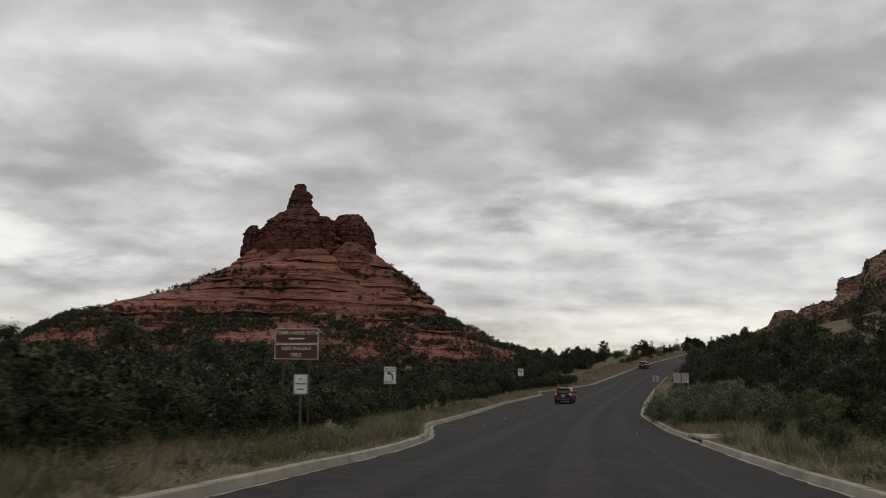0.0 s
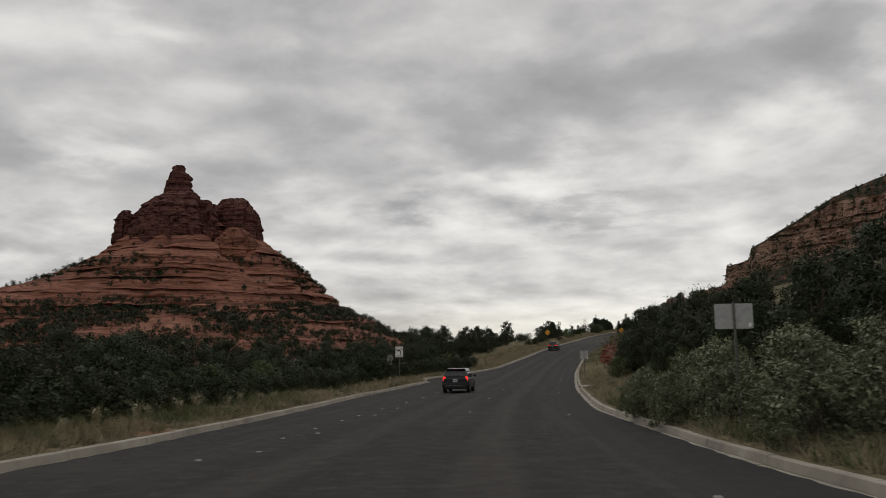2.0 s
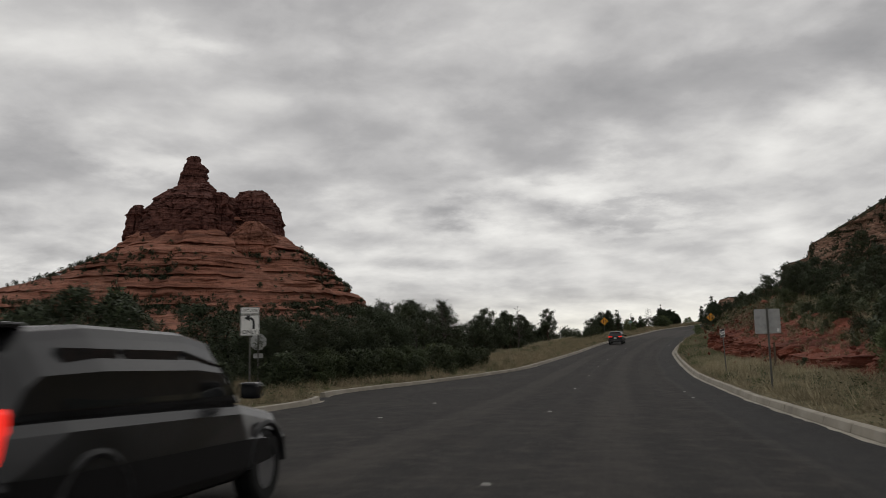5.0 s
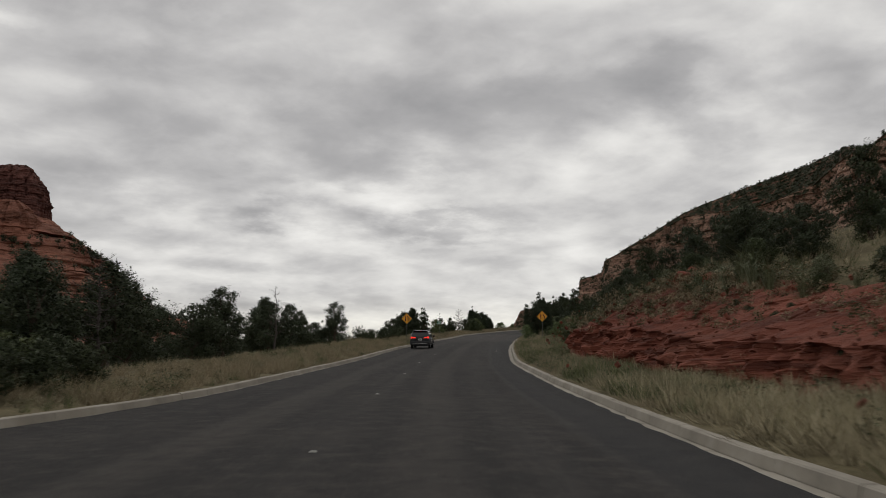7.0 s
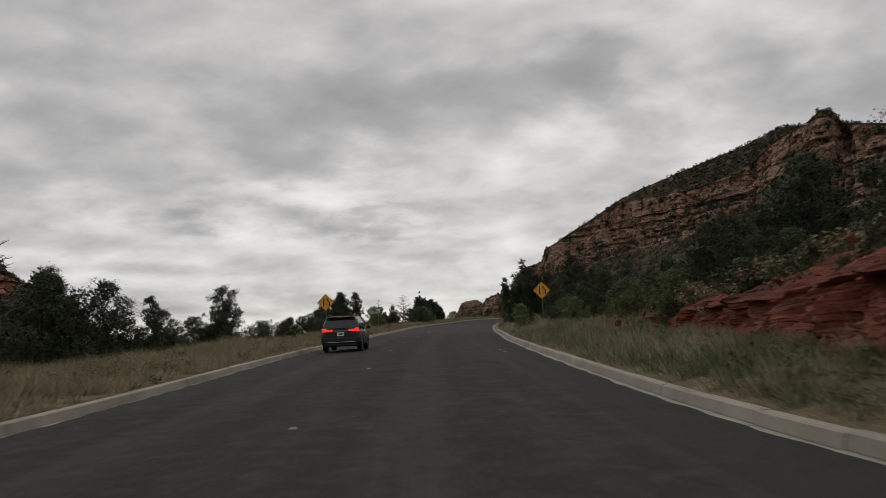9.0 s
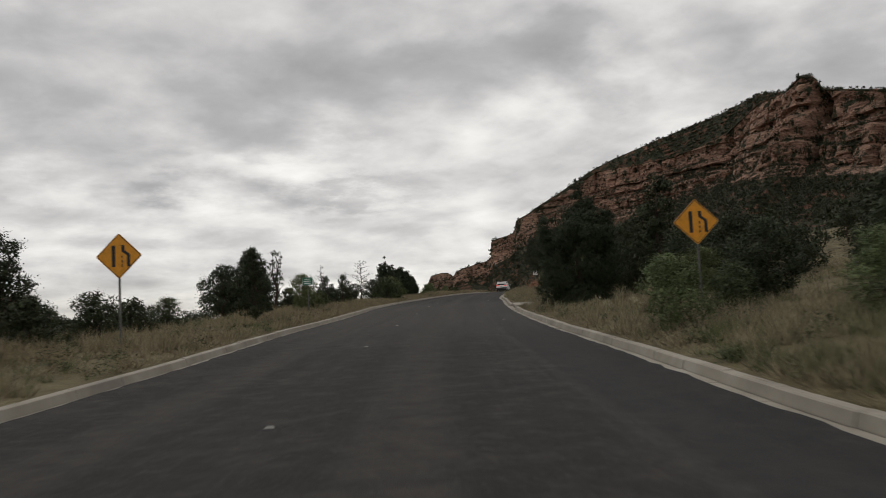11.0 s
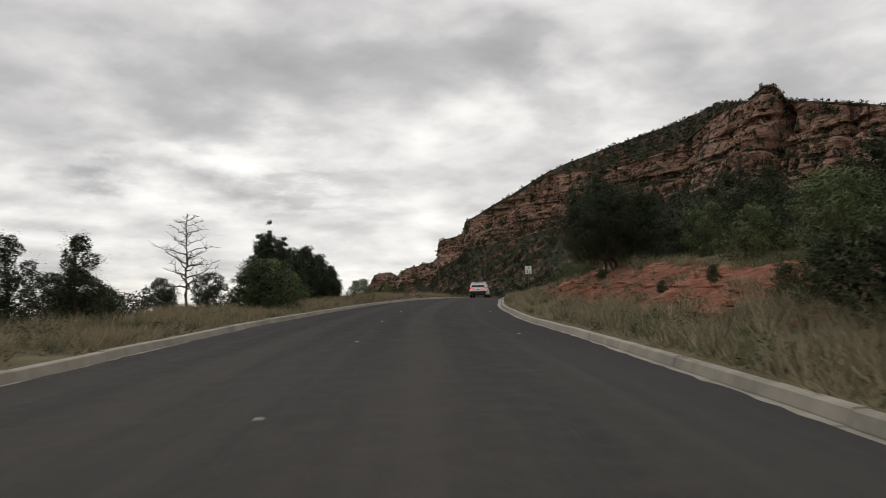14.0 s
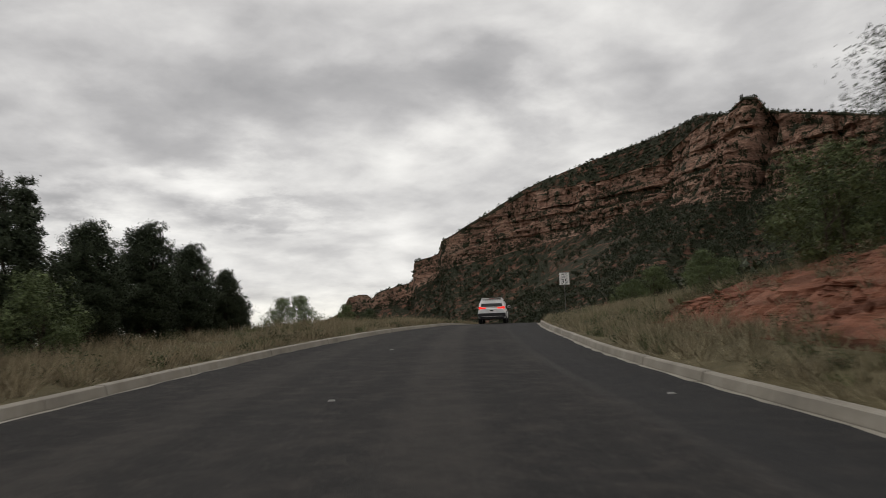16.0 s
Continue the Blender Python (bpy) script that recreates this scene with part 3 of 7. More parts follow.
def build_side_road():
    """A narrow lane that leaves the road to the left behind the end of the kerb."""
    av, ov = np.linspace(107.35, 109.45, 5), np.linspace(-10.2, -34, 40)
    A, O = np.meshgrid(av, ov, indexing="ij")
    b = along(T_B, A) + O
    z = ground(A, b) + 0.16
    z = np.where(O > along(T_L, A) - KERB_W - 0.3, along(T_Z, A) - 0.02, z)
    me = grid_mesh("side_road", np.stack([A * SA + b * CA, A * CA - b * SA, z], -1), True, False)
    layer = me.uv_layers.new(name="plan")
    idx = np.empty(len(me.loops), np.int32)
    me.loops.foreach_get("vertex_index", idx)
    layer.data.foreach_set("uv", np.stack([A, O], -1).reshape(-1, 2)[idx].astype(np.float32).ravel())
    tagged(obj("side_road", me, "asphalt"), "narrow asphalt lane leaving the road", "road", "", "structure")


build_side_road()


def kerb_pieces(side, stretches, name):
    """A kerb with its gutter pan, cast in lengths of about two metres with open joints."""
    top = thing(name, Matrix.Identity(4), "pale concrete kerb and gutter beside the asphalt", "kerb", "", "structure")
    prof = [(-0.02, -0.25), (-0.02, 0.002), (0.30, -0.014), (0.302, -0.05), (0.325, -0.05), (0.327, -0.005), (0.362, 0.138), (0.39, 0.155), (0.53, 0.158), (0.56, 0.135), (0.56, -0.25)]
    rng = random.Random(5 if side > 0 else 6)
    table = T_R if side > 0 else T_L
    for a0, a1 in stretches:
        n = max(1, round((a1 - a0) / 1.9))
        for k in range(n):
            s0, s1 = a0 + (a1 - a0) * k / n + 0.007, a0 + (a1 - a0) * (k + 1) / n - 0.007
            dz, do = rng.uniform(-0.008, 0.008), rng.uniform(-0.010, 0.010)
            vs, fs = [], []
            for a in (s0, (s0 + s1) / 2, s1):
                for e, h in prof:
                    vs.append(W(a, float(along(T_B, a)) + float(along(table, a)) + side * (e + do), float(along(T_Z, a)) + h + dz))
            m = len(prof)
            for i in range(2):
                for j in range(m - 1):
                    q = (i * m + j, i * m + j + 1, (i + 1) * m + j + 1, (i + 1) * m + j)
                    fs.append(q if side < 0 else q[::-1])
            fs += [tuple(range(m)) if side > 0 else tuple(range(m))[::-1], tuple(range(2 * m, 3 * m))[::-1] if side > 0 else tuple(range(2 * m, 3 * m))]
            obj("kerb_stone", mesh_from("kerb_stone", vs, fs), "concrete", top)
    return top


# ---- bell-shaped butte ----
def lattice(x, y, z):
    h = (x.astype(np.int64) * 374761393 + y.astype(np.int64) * 668265263 + z.astype(np.int64) * 1274126177) & 0x7FFFFFFF
    h = ((h ^ (h >> 13)) * 1103515245) & 0x7FFFFFFF
    return ((h ^ (h >> 16)) & 0xFFFF) / 32767.5 - 1


def vnoise(x, y, z):
    """Smooth lattice noise for whole arrays, -1 to 1."""
    x, y, z = np.broadcast_arrays(np.asarray(x, float), np.asarray(y, float), np.asarray(z, float))
    i, j, k = np.floor(x), np.floor(y), np.floor(z)
    u, v, w = (f * f * (3 - 2 * f) for f in (x - i, y - j, z - k))
    out = 0
    for di in (0, 1):
        for dj in (0, 1):
            for dk in (0, 1):
                out = out + lattice(i + di, j + dj, k + dk) * (u if di else 1 - u) * (v if dj else 1 - v) * (w if dk else 1 - w)
    return out


def fbm(x, y, z, octaves=4):
    out, amp = 0, 0.62
    for k in range(octaves):
        out = out + amp * vnoise(np.asarray(x) * 2 ** k + 17.3 * k, np.asarray(y) * 2 ** k + 5.1 * k, np.asarray(z) * 2 ** k + 9.7 * k)
        amp *= 0.5
    return out


def beds(z, seed, thick):
    """How far each level bed stands out, -1 to 1; uneven beds with sharp ledges."""
    rng = np.random.RandomState(seed)
    edges = np.cumsum(rng.uniform(0.35, 1.7, 200) * thick) - 5
    out = rng.uniform(-1, 1, 201)
    i = np.searchsorted(edges, z)
    return out[i]


BELL = (563.0, -303.0)


def bell_mesh(name, profile, centre, seed, nth, nz, squash, rough, thick, ledge, lobes, top_flat, crag=0.0, gully=None):
    """A round rock from a profile of (height, radius to the left, radius to the right, radius to the front)."""
    pr = np.array(profile, float)
    zs = np.linspace(pr[0, 0], pr[-1, 0], nz)
    th = np.linspace(0, 2 * np.pi, nth, endpoint=False)
    P = np.zeros((nz + 1, nth, 3))
    rng = np.random.RandomState(seed)
    ph = rng.uniform(0, 6.28, 4)
    Z, T = np.meshgrid(zs, th, indexing="ij")
    left, right, front = (np.interp(Z, pr[:, 0], pr[:, k]) for k in (1, 2, 3))
    c, s = np.cos(T), np.sin(T)
    r = 1.0 / (np.abs(c / np.where(c > 0, right, left)) ** squash + np.abs(s / front) ** squash) ** (1 / squash)
    x, y = r * c, r * s
    n1 = fbm(x * 0.025 + seed, y * 0.025, Z * 0.008, 3)
    n2 = fbm(x * 0.09, y * 0.09 + seed, Z * 0.04, 4)
    w = beds(Z + 2.2 * n1 + 0.015 * x, seed, thick) * ledge * np.clip(0.55 + 1.7 * fbm(x * 0.035, y * 0.035, Z * 0.25 + seed, 3), 0.05, 1.7)
    cleft = sum(np.maximum(0.0, np.cos(k * T + p + 0.5 * n1)) ** 14 * 0.5 for k, p in zip(lobes, ph)) if lobes else 0.0
    d = n1 * rough + n2 * rough * 0.45 + w - cleft * rough * 0.9
    if gully:
        at, wide, deep, z0, z1 = gully
        d = d - deep * np.exp(-((np.angle(np.exp(1j * (T - at - 0.25 * n1)))) / wide) ** 2) * np.interp(Z, (z0, z0 + 12, z1, z1 + 4), (0, 0.6, 1, 1))
    if crag:
        # broken faces: blocks that have slipped out, upright cracks, ragged edges
        step = vnoise(np.floor((x + y * 0.4) * 0.22 + n2 * 2) * 5.3, np.floor((y - x * 0.4) * 0.22 + n2) * 3.1, np.floor(Z * 0.34 + n2 * 2 + seed) * 4.7)
        crack = np.exp(-(fbm(x * 0.11 + 3, y * 0.11, Z * 0.012 + seed, 3) / 0.06) ** 2)
        d = d + crag * (1.5 * step + 1.5 * fbm(x * 0.3, y * 0.3, Z * 0.22, 3) - 2.2 * crack)
    k = np.maximum(0.25, (r + d) / r)
    P[:nz] = np.stack([x * k, y * k, Z + 0.8 * n2], -1)
    P[nz] = P[nz - 1] * (0.05, 0.05, 1) + (0, 0, top_flat)
    out = np.empty_like(P)
    # the front faces the road: x to the right of it, y away
    fa, fb = BELL_TURN
    a, b = BELL[0] + (centre[1] + P[..., 1]) * fa + (centre[0] + P[..., 0]) * fb, BELL[1] + (centre[0] + P[..., 0]) * fa - (centre[1] + P[..., 1]) * fb
    out[..., 0], out[..., 1], out[..., 2] = a * SA + b * CA, a * CA - b * SA, P[..., 2]
    return grid_mesh(name, out, False, False, True)


# the butte's front is turned towards the start of the drive
BELL_TURN = (math.cos(radians(28)), math.sin(radians(28)))
bell = thing("bell_butte", Matrix.Identity(4), "red sandstone butte shaped like a bell, with shrubs on its ledges", "rock butte")
obj("slope", bell_mesh("slope", [(-8, 250, 235, 235), (4, 222, 196, 190), (14, 205, 158, 160), (20, 196, 136, 142), (25, 190, 133, 130), (31, 183, 117, 112), (34, 174, 113, 108), (41, 149, 107, 102), (46, 127, 102, 96), (52, 104, 96, 90), (58, 86, 90, 83), (66, 70, 81, 75), (75, 58, 68, 62), (82, 50, 59, 47), (86, 45, 54, 36), (92, 38, 46, 26), (97, 26, 34, 18), (99, 18, 24, 12)], (0, 0), 3, 420, 230, 2.0, 7.0, 3.0, 5.2, (3, 5, 8), 1.0, 0.0, (radians(-64), 0.11, 14.0, 46, 80)), "bell_sandstone", bell)


def cap_rock(nm, at, seed, *prof):
    """One rock of the cap: rings of (height, radius to one side, to the other, to the front)."""
    obj("cap_rock", bell_mesh("cap_rock", prof, at, seed, *((150, 90) if nm in ("tower", "right_butte") else (90, 60)), 2.6, 3.2 if nm != "spire" else 1.6, 1.9, 1.1 if nm != "spire" else 0.8, (5, 7, 11), 0.5, 1.0 if nm not in ("spire", "knob") else 0.5), "cap_sandstone" if nm != "knob" else "bell_sandstone", bell, "dark weathered cap rock" if nm == "tower" else "")


cap_rock("tower", (-4, -6), 11, (74, 36, 22, 40), (88, 34.5, 21, 37), (97, 33, 20, 34), (103, 30, 18, 30), (108, 26.5, 16.5, 26), (112, 22, 14.5, 21), (116, 17, 13, 16), (119, 12, 11, 12))
cap_rock("spire", (-6, 0), 12, (108, 15, 15, 14), (115, 13.5, 13, 12.5), (119, 11.5, 11.5, 11), (123, 9.8, 10.2, 9.5), (127, 8.6, 9.4, 9), (131, 7.6, 9, 8), (134, 6.6, 7.4, 7), (136, 5.8, 5.4, 5.6), (138.5, 4.8, 4.2, 4.4), (140.2, 2.8, 2.8, 2.8))
cap_rock("shoulder", (-42, 4), 13, (76, 8.5, 9, 12), (92, 8, 8, 11), (101, 7, 7, 10), (105, 5, 5, 7), (107, 2.5, 3, 4))
cap_rock("right_butte", (36, 2), 14, (74, 17, 17, 30), (94, 16.5, 16, 28), (103, 15.5, 15.5, 25), (107, 15, 12.5, 23), (112, 14, 9.5, 20), (115, 12, 6, 16), (117, 8, 3, 10))
cap_rock("buttress", (12, -24), 16, (70, 14, 12, 15), (86, 12, 10, 12), (100, 9, 8, 10), (108, 6, 6, 7), (111, 3, 3, 4))
cap_rock("saddle", (14, -4), 17, (78, 16, 15, 16), (98, 14, 13, 14), (106, 12, 11, 11), (110, 8, 8, 7), (112, 4, 4, 4))
cap_rock("knob", (33, -38), 15, (58, 19, 18, 18), (70, 18, 17, 17), (80, 14, 14, 13), (87, 8, 8, 7), (90, 4, 4, 4))

# ---- the long ridge ----
RIDGE = [(1640, 20, 45, 44, 36), (1600, 60, 52, 51, 44), (1575, 92, 66, 65, 54), (1566, 103, 90, 89, 60), (1553, 120, 93, 92, 66), (1546, 130, 92, 91, 68),
         (1541, 137, 85, 84, 70), (1536, 145, 94, 93, 72), (1524, 167, 101, 100, 78), (1512, 190, 106, 105, 84), (1502, 197, 110, 108, 90), (1500, 199, 138, 136, 103),
         (1492, 214, 143, 141, 112), (1484, 231, 147, 145, 121), (1475, 235, 150, 148, 128), (1473, 236, 165, 163, 131), (1401, 355, 236, 228, 155), (1278, 429, 255, 222, 160),
         (1193, 470, 268, 234, 168), (1129, 483, 269, 257, 166), (1070, 486, 256, 252, 158), (1056, 486, 261, 258, 157), (1040, 487, 265, 262, 156), (1026, 492, 261, 258, 154), (1015, 498, 242, 240, 151),
         (879, 514, 199, 197, 125), (798, 515, 195, 192, 113), (591, 531, 140, 136, 77), (450, 560, 110, 104, 60), (250, 600, 80, 76, 45)]


def build_ridge():
    R = np.array(RIDGE, float)
    d = np.r_[0, np.cumsum(np.hypot(np.diff(R[:, 0]), np.diff(R[:, 1])))]
    nu = 620
    u = np.linspace(0, d[-1], nu)
    a, b, zc, zt, zb = (np.interp(u, d, R[:, k]) for k in range(5))
    zc = zt + (zc - zt) * np.interp(zc - zt, (0, 6, 15), (1.0, 1.0, 1.5))
    # the slope falls towards the road
    way_b = np.interp(a, (1230, 1430), (-0.83, -0.15))
    way_a = -np.sqrt(1 - way_b ** 2)
    nv_c, nv_f, nv_t = 14, 90, 80
    nv = nv_c + nv_f + nv_t
    P = np.zeros((nv, nu, 3))
    gul = 12 * np.abs(fbm(u * 0.012, 3.1, 0.5, 3)) + 6 * fbm(u * 0.05, 7.7, 0.2, 3)
    cleft = d[np.argmin(np.abs(R[:, 0] - 1015))]
    # one deep cleft beside the summit; the far end is cut back to a few clean steps
    gul = gul + 24 * np.exp(-((u - cleft) / 8.0) ** 2) + 12 * np.exp(-((u - cleft - 90) / 7.0) ** 2)
    calm = np.interp(a, (1400, 1500), (1.0, 0.22))
    for v in range(nv):
        if v < nv_c:
            f = v / (nv_c - 1)
            back = (zc - zt) * 0.9
            z = zc - 45 * (0.4 - f) / 0.4 if f < 0.4 else zc + (zt - zc) * (f - 0.4) / 0.6
            off = -70 * (0.4 - f) / 0.4 - back if f < 0.4 else -back * (1 - f) / 0.6
            hard, soft = 0.0, 1.0
        elif v < nv_c + nv_f:
            f = (v - nv_c + 1) / nv_f
            z = zt + (zb - zt) * f
            bench = np.clip((zt - zb) / 100, 0, 1) * (15 * sstep(f, 0.40, 0.48) + 11 * sstep(f, 0.70, 0.77))
            off, hard, soft = (zt - zb) * 0.40 * f + bench, min(1.0, 0.15 + f * 7), 0.5
        else:
            f = (v - nv_c - nv_f + 1) / nv_t
            z = zb + (4 - zb) * f ** 0.85
            off, hard, soft = (zt - zb) * 0.40 + bench + (zb - 4) * 2.1 * f, 0.25 * (1 - f), 1.0
        n = fbm(u * 0.02, z * 0.015, 2.0, 4)
        w = beds(z + 3 * fbm(u * 0.006, 1.0, 4.0, 2), 21, 5.0) * (0.5 + np.abs(fbm(u * 0.015, z * 0.05, 9.0, 2)))
        w = w * np.clip(0.75 + 1.6 * fbm(u * 0.03, z * 0.08, 3.0, 3), 0.3, 1.9)
        block = vnoise(np.floor(u * 0.09 + 2 * n) * 7.3, np.floor(z * 0.14 + n) * 3.7, 1.5)
        crack = np.exp(-(fbm(u * 0.045, z * 0.004, 11.0, 3) / 0.05) ** 2)
        off = off + calm * (hard * (w * 7.0 - 1.3 * gul + n * 9 + block * 5.5 - crack * 6) + soft * n * 3)
        if v >= nv_c + nv_f:
            z = z + 5.0 * min(1.0, f * 6) * fbm(u * 0.02, off * 0.02, 6.0, 4)
        aa, bb = a + way_a * off, b + way_b * off
        P[v] = np.stack([aa * SA + bb * CA, aa * CA - bb * SA, z + (1.2 * fbm(u * 0.08, 5.0, 1.0, 3) if v < nv_c else 0)], -1)
    top = thing("mesa_ridge", Matrix.Identity(4), "long ridge of layered red cliffs over a wooded slope", "mountain ridge")
    cut = nv_c + nv_f + 4
    obj("wooded_back", grid_mesh("wooded_back", P[:nv_c + 1], False, False), "talus", top, "scrub-covered back of the ridge")
    obj("cliff", grid_mesh("cliff", P[nv_c:cut + 1], False, False), "cliff_sandstone", top)
    obj("scree_slope", grid_mesh("scree_slope", P[cut:], True, False), "talus", top, "wooded scree slope")
    return P, nv_c, nv_f


RIDGE_P, RIDGE_C, RIDGE_F = build_ridge()


# ---- red earth bank cut beside the road ----
def build_bank(name, a0, a1, mat, label, blocks=1.0):
    """A broken face of earth from the verge up to the turf, with a strip of bare top behind its edge."""
    av, n_face, n_top = np.arange(a0, a1, 0.16), 64, 16
    f = np.r_[np.linspace(-0.4, 1, n_face), np.linspace(1.0, 2.0, n_top + 1)[1:]]
    A, F = np.meshgrid(av, f, indexing="ij")
    foot = np.interp(A, BANK_FOOT[:, 0], BANK_FOOT[:, 1])
    bank = np.interp(A, BANK[:, 0], BANK[:, 1])
    edge = along(T_B, A) + along(T_R, A) + KERB_W
    z0, z1 = ground(A, edge + foot), ground(A, edge + foot + 3.6)
    u, t = np.clip(F, -0.4, 1), np.clip(F - 1, 0, 1)
    H = (z1 - z0) * sstep(bank, 0.05, 0.7)
    wob = 0.5 * fbm(A * 0.16, 2.0, 1.0, 3)
    tier = 0.52 + 0.10 * fbm(A * 0.12, 7.0, 3.0, 2)
    run = np.where(u < tier, 0.24 * u / tier, 0.24 + 0.76 * (u - tier) / (1 - tier))
    run = run * blocks + u * (1 - blocks)
    e = foot + wob + 0.2 + 3.5 * np.maximum(run, 0) + 2.8 * t
    behind = ground(A, edge + e)
    z = np.where(t > 0, np.maximum(z0 + H, behind + 0.03) * (1 - sstep(t, 0.3, 1)) + (behind - 0.2) * sstep(t, 0.3, 1), z0 + H * np.maximum(u, 0) + 1.6 * np.minimum(u, 0))
    h = H * np.maximum(u, 0)
    lump = fbm(A * 0.4, h * 0.55, 2.0, 4)
    warp_a, warp_h = A + 0.9 * fbm(A * 0.8, h * 0.9, 5.0, 3), h + 0.5 * fbm(A * 0.7, h * 1.1, 9.0, 3)
    big = vnoise(np.floor(warp_a * 0.8) * 5.1, np.floor(warp_h * 1.3 + 0.5 * np.floor(warp_a * 0.8)) * 3.3, 2.5)
    small = vnoise(np.floor(warp_a * 2.3) * 4.1, np.floor(warp_h * 3.4 + 0.5 * np.floor(warp_a * 2.3)) * 6.3, 7.5)
    rut = np.exp(-(fbm(A * 0.45, h * 0.06, 4.0, 3) / 0.07) ** 2)
    rel = sstep(u, 0.0, 0.2) * (1 - 0.75 * sstep(t, 0.0, 0.5)) * sstep(H, 0.1, 0.8)
    shelf = beds(warp_h * 1.0 + 0.25 * lump, 33, 0.28)
    wall = blocks * (1 - sstep(u, tier - 0.02, tier + 0.06))
    column = vnoise(np.floor(warp_a * 1.5) * 5.7, 0.0, np.floor(h * 0.9 + 0.3 * np.floor(warp_a * 1.5)) * 2.9)
    lip = np.exp(-((u - tier) / 0.035) ** 2)
    push = rel * (0.40 * lump + wall * (0.36 * column + 0.26 * big + 0.05 * shelf) + (1 - wall) * blocks * 0.10 * big + 0.24 * small + 0.16 * lip - 0.45 * rut + 0.24 * fbm(A * 2.2, h * 2.2, 8.0, 4) + 0.07 * fbm(A * 9.0, h * 9.0, 3.0, 2))
    b = edge + e - push
    z = z + rel * 0.12 * fbm(A * 1.1, e * 1.3, 5.0, 4) - 0.35 * (1 - sstep(H, 0.05, 0.3))
    P = np.stack([A * SA + b * CA, A * CA - b * SA, z], -1)
    ob = obj(name, grid_mesh(name, P, False, True), mat)
    return tagged(ob, label, "earth bank", "", "structure")


high_bank = build_bank("earth_bank", 92, 196, "red_earth", "steep cut bank of crumbling brick-red earth and rock")
low_bank = build_bank("earth_bank", 241, 324, "orange_earth", "low eroded bank of orange-red earth below grass", 0.25)


def rock_mesh(size, seed):
    bm = bmesh.new()
    bmesh.ops.create_icosphere(bm, subdivisions=3, radius=1)
    rng = random.Random(seed)
    cuts = [(Vector((rng.uniform(-1, 1), rng.uniform(-1, 1), rng.uniform(-1, 1))).normalized(), rng.uniform(0.5, 0.8)) for _ in range(12)]
    for v in bm.verts:
        p = v.co.copy()
        for n, d in cuts:
            k = p.dot(n)
            if k > d:
                p -= n * (k - d) * 0.92
        k = Vector((seed, 0, 0))
        p *= 1 + 0.10 * noise.noise(p * 2 + k) + 0.07 * noise.noise(p * 5 + k) + 0.05 * noise.noise(p * 11 + k)
        p -= p.normalized() * 0.16 * max(0.0, 1 - abs(noise.noise(p * 1.6 + k * 2)) / 0.07)
        v.co = Vector((p.x * size[0], p.y * size[1], p.z * size[2]))
    return bm


def boulder(a, o, size, seed, sink=0.3, lift=0.0):
    p = ground_at(a, o)
    me = bpy.data.meshes.new("boulder")
    bm = rock_mesh(size, seed)
    bm.to_mesh(me)
    bm.free()
    ob = obj("boulder", me, "red_earth")
    ob.matrix_basis = pose(p.x, p.y, p.z + size[2] * (1 - 2 * sink) + lift, 0, 0, seed * 47)
    return tagged(ob, "weathered red sandstone boulder half sunk in the bank", "boulder", "boulders on the bank")


for k, (a, o, s) in enumerate([(152.5, 11.4, 0.6), (151.0, 12.2, 0.5), (154.6, 12.4, 0.52), (147.5, 9.4, 0.45), (143.8, 10.0, 0.38), (139.0, 11.2, 0.34), (132.0, 11.6, 0.4), (127.5, 12.1, 0.5), (123.8, 8.7, 0.8), (119.0, 9.0, 0.5), (145.0, 12.4, 0.5), (158.5, 10.6, 0.42), (136.0, 10.3, 0.28), (121.0, 12.4, 0.36), (167.0, 10.4, 0.3)]):
    boulder(a, o, (s * 1.15, s, s * 0.7), k + 3)


# ---- plants ----
def unit(v):
    return v / (np.linalg.norm(v, axis=1)[:, None] + 1e-9)


def sprigs(rng, centres, radii, per, size, flat=0.85, heart=None):
    """Narrow leafy sprigs round each centre, and the way each one faces: out of its clump and its crown."""
    n = len(centres) * per
    mid = np.repeat(centres, per, 0)
    c = mid + rng.normal(0, 1, (n, 3)) * np.repeat(radii, per)[:, None] * (1, 1, flat)
    d = unit(rng.normal(0, 1, (n, 3)) + (0, 0, 0.25))
    e = unit(np.cross(d, rng.normal(0, 1, (n, 3))))
    s = (size * rng.uniform(0.6, 1.5, n))[:, None]
    out = 0.75 * unit(c - mid + 1e-6) + 0.25 * rng.normal(0, 1, (n, 3)) + (0, 0, 0.2)
    if heart is not None:
        out = out + 0.9 * unit(c - heart)
    return np.stack([c - e * s * 0.30, c + e * s * 0.30, c + d * s * 1.35], 1).reshape(-1, 3), out


def tube(bm, pts, r0, r1, sides=7, join=None):
    """A tapering tube along the points; join: a vertex of the stem that it grows from."""
    rings = []
    for i, p in enumerate(pts):
        f = i / (len(pts) - 1)
        r = r0 + (r1 - r0) * f
        d = (Vector(pts[min(i + 1, len(pts) - 1)]) - Vector(pts[max(i - 1, 0)])).normalized()
        q = d.to_track_quat("Z", "Y")
        rings.append([bm.verts.new(Vector(p) + q @ Vector((r * math.cos(6.283 * k / sides), r * math.sin(6.283 * k / sides), 0))) for k in range(sides)])
    for x, y in zip(rings, rings[1:]):
        for k in range(sides):
            bm.faces.new((x[k], x[(k + 1) % sides], y[(k + 1) % sides], y[k]))
    bm.faces.new(rings[-1])
    bm.faces.new(rings[0][::-1])
    if join:
        bm.faces.new((rings[0][0], rings[0][1], join))
    return [r[0] for r in rings]


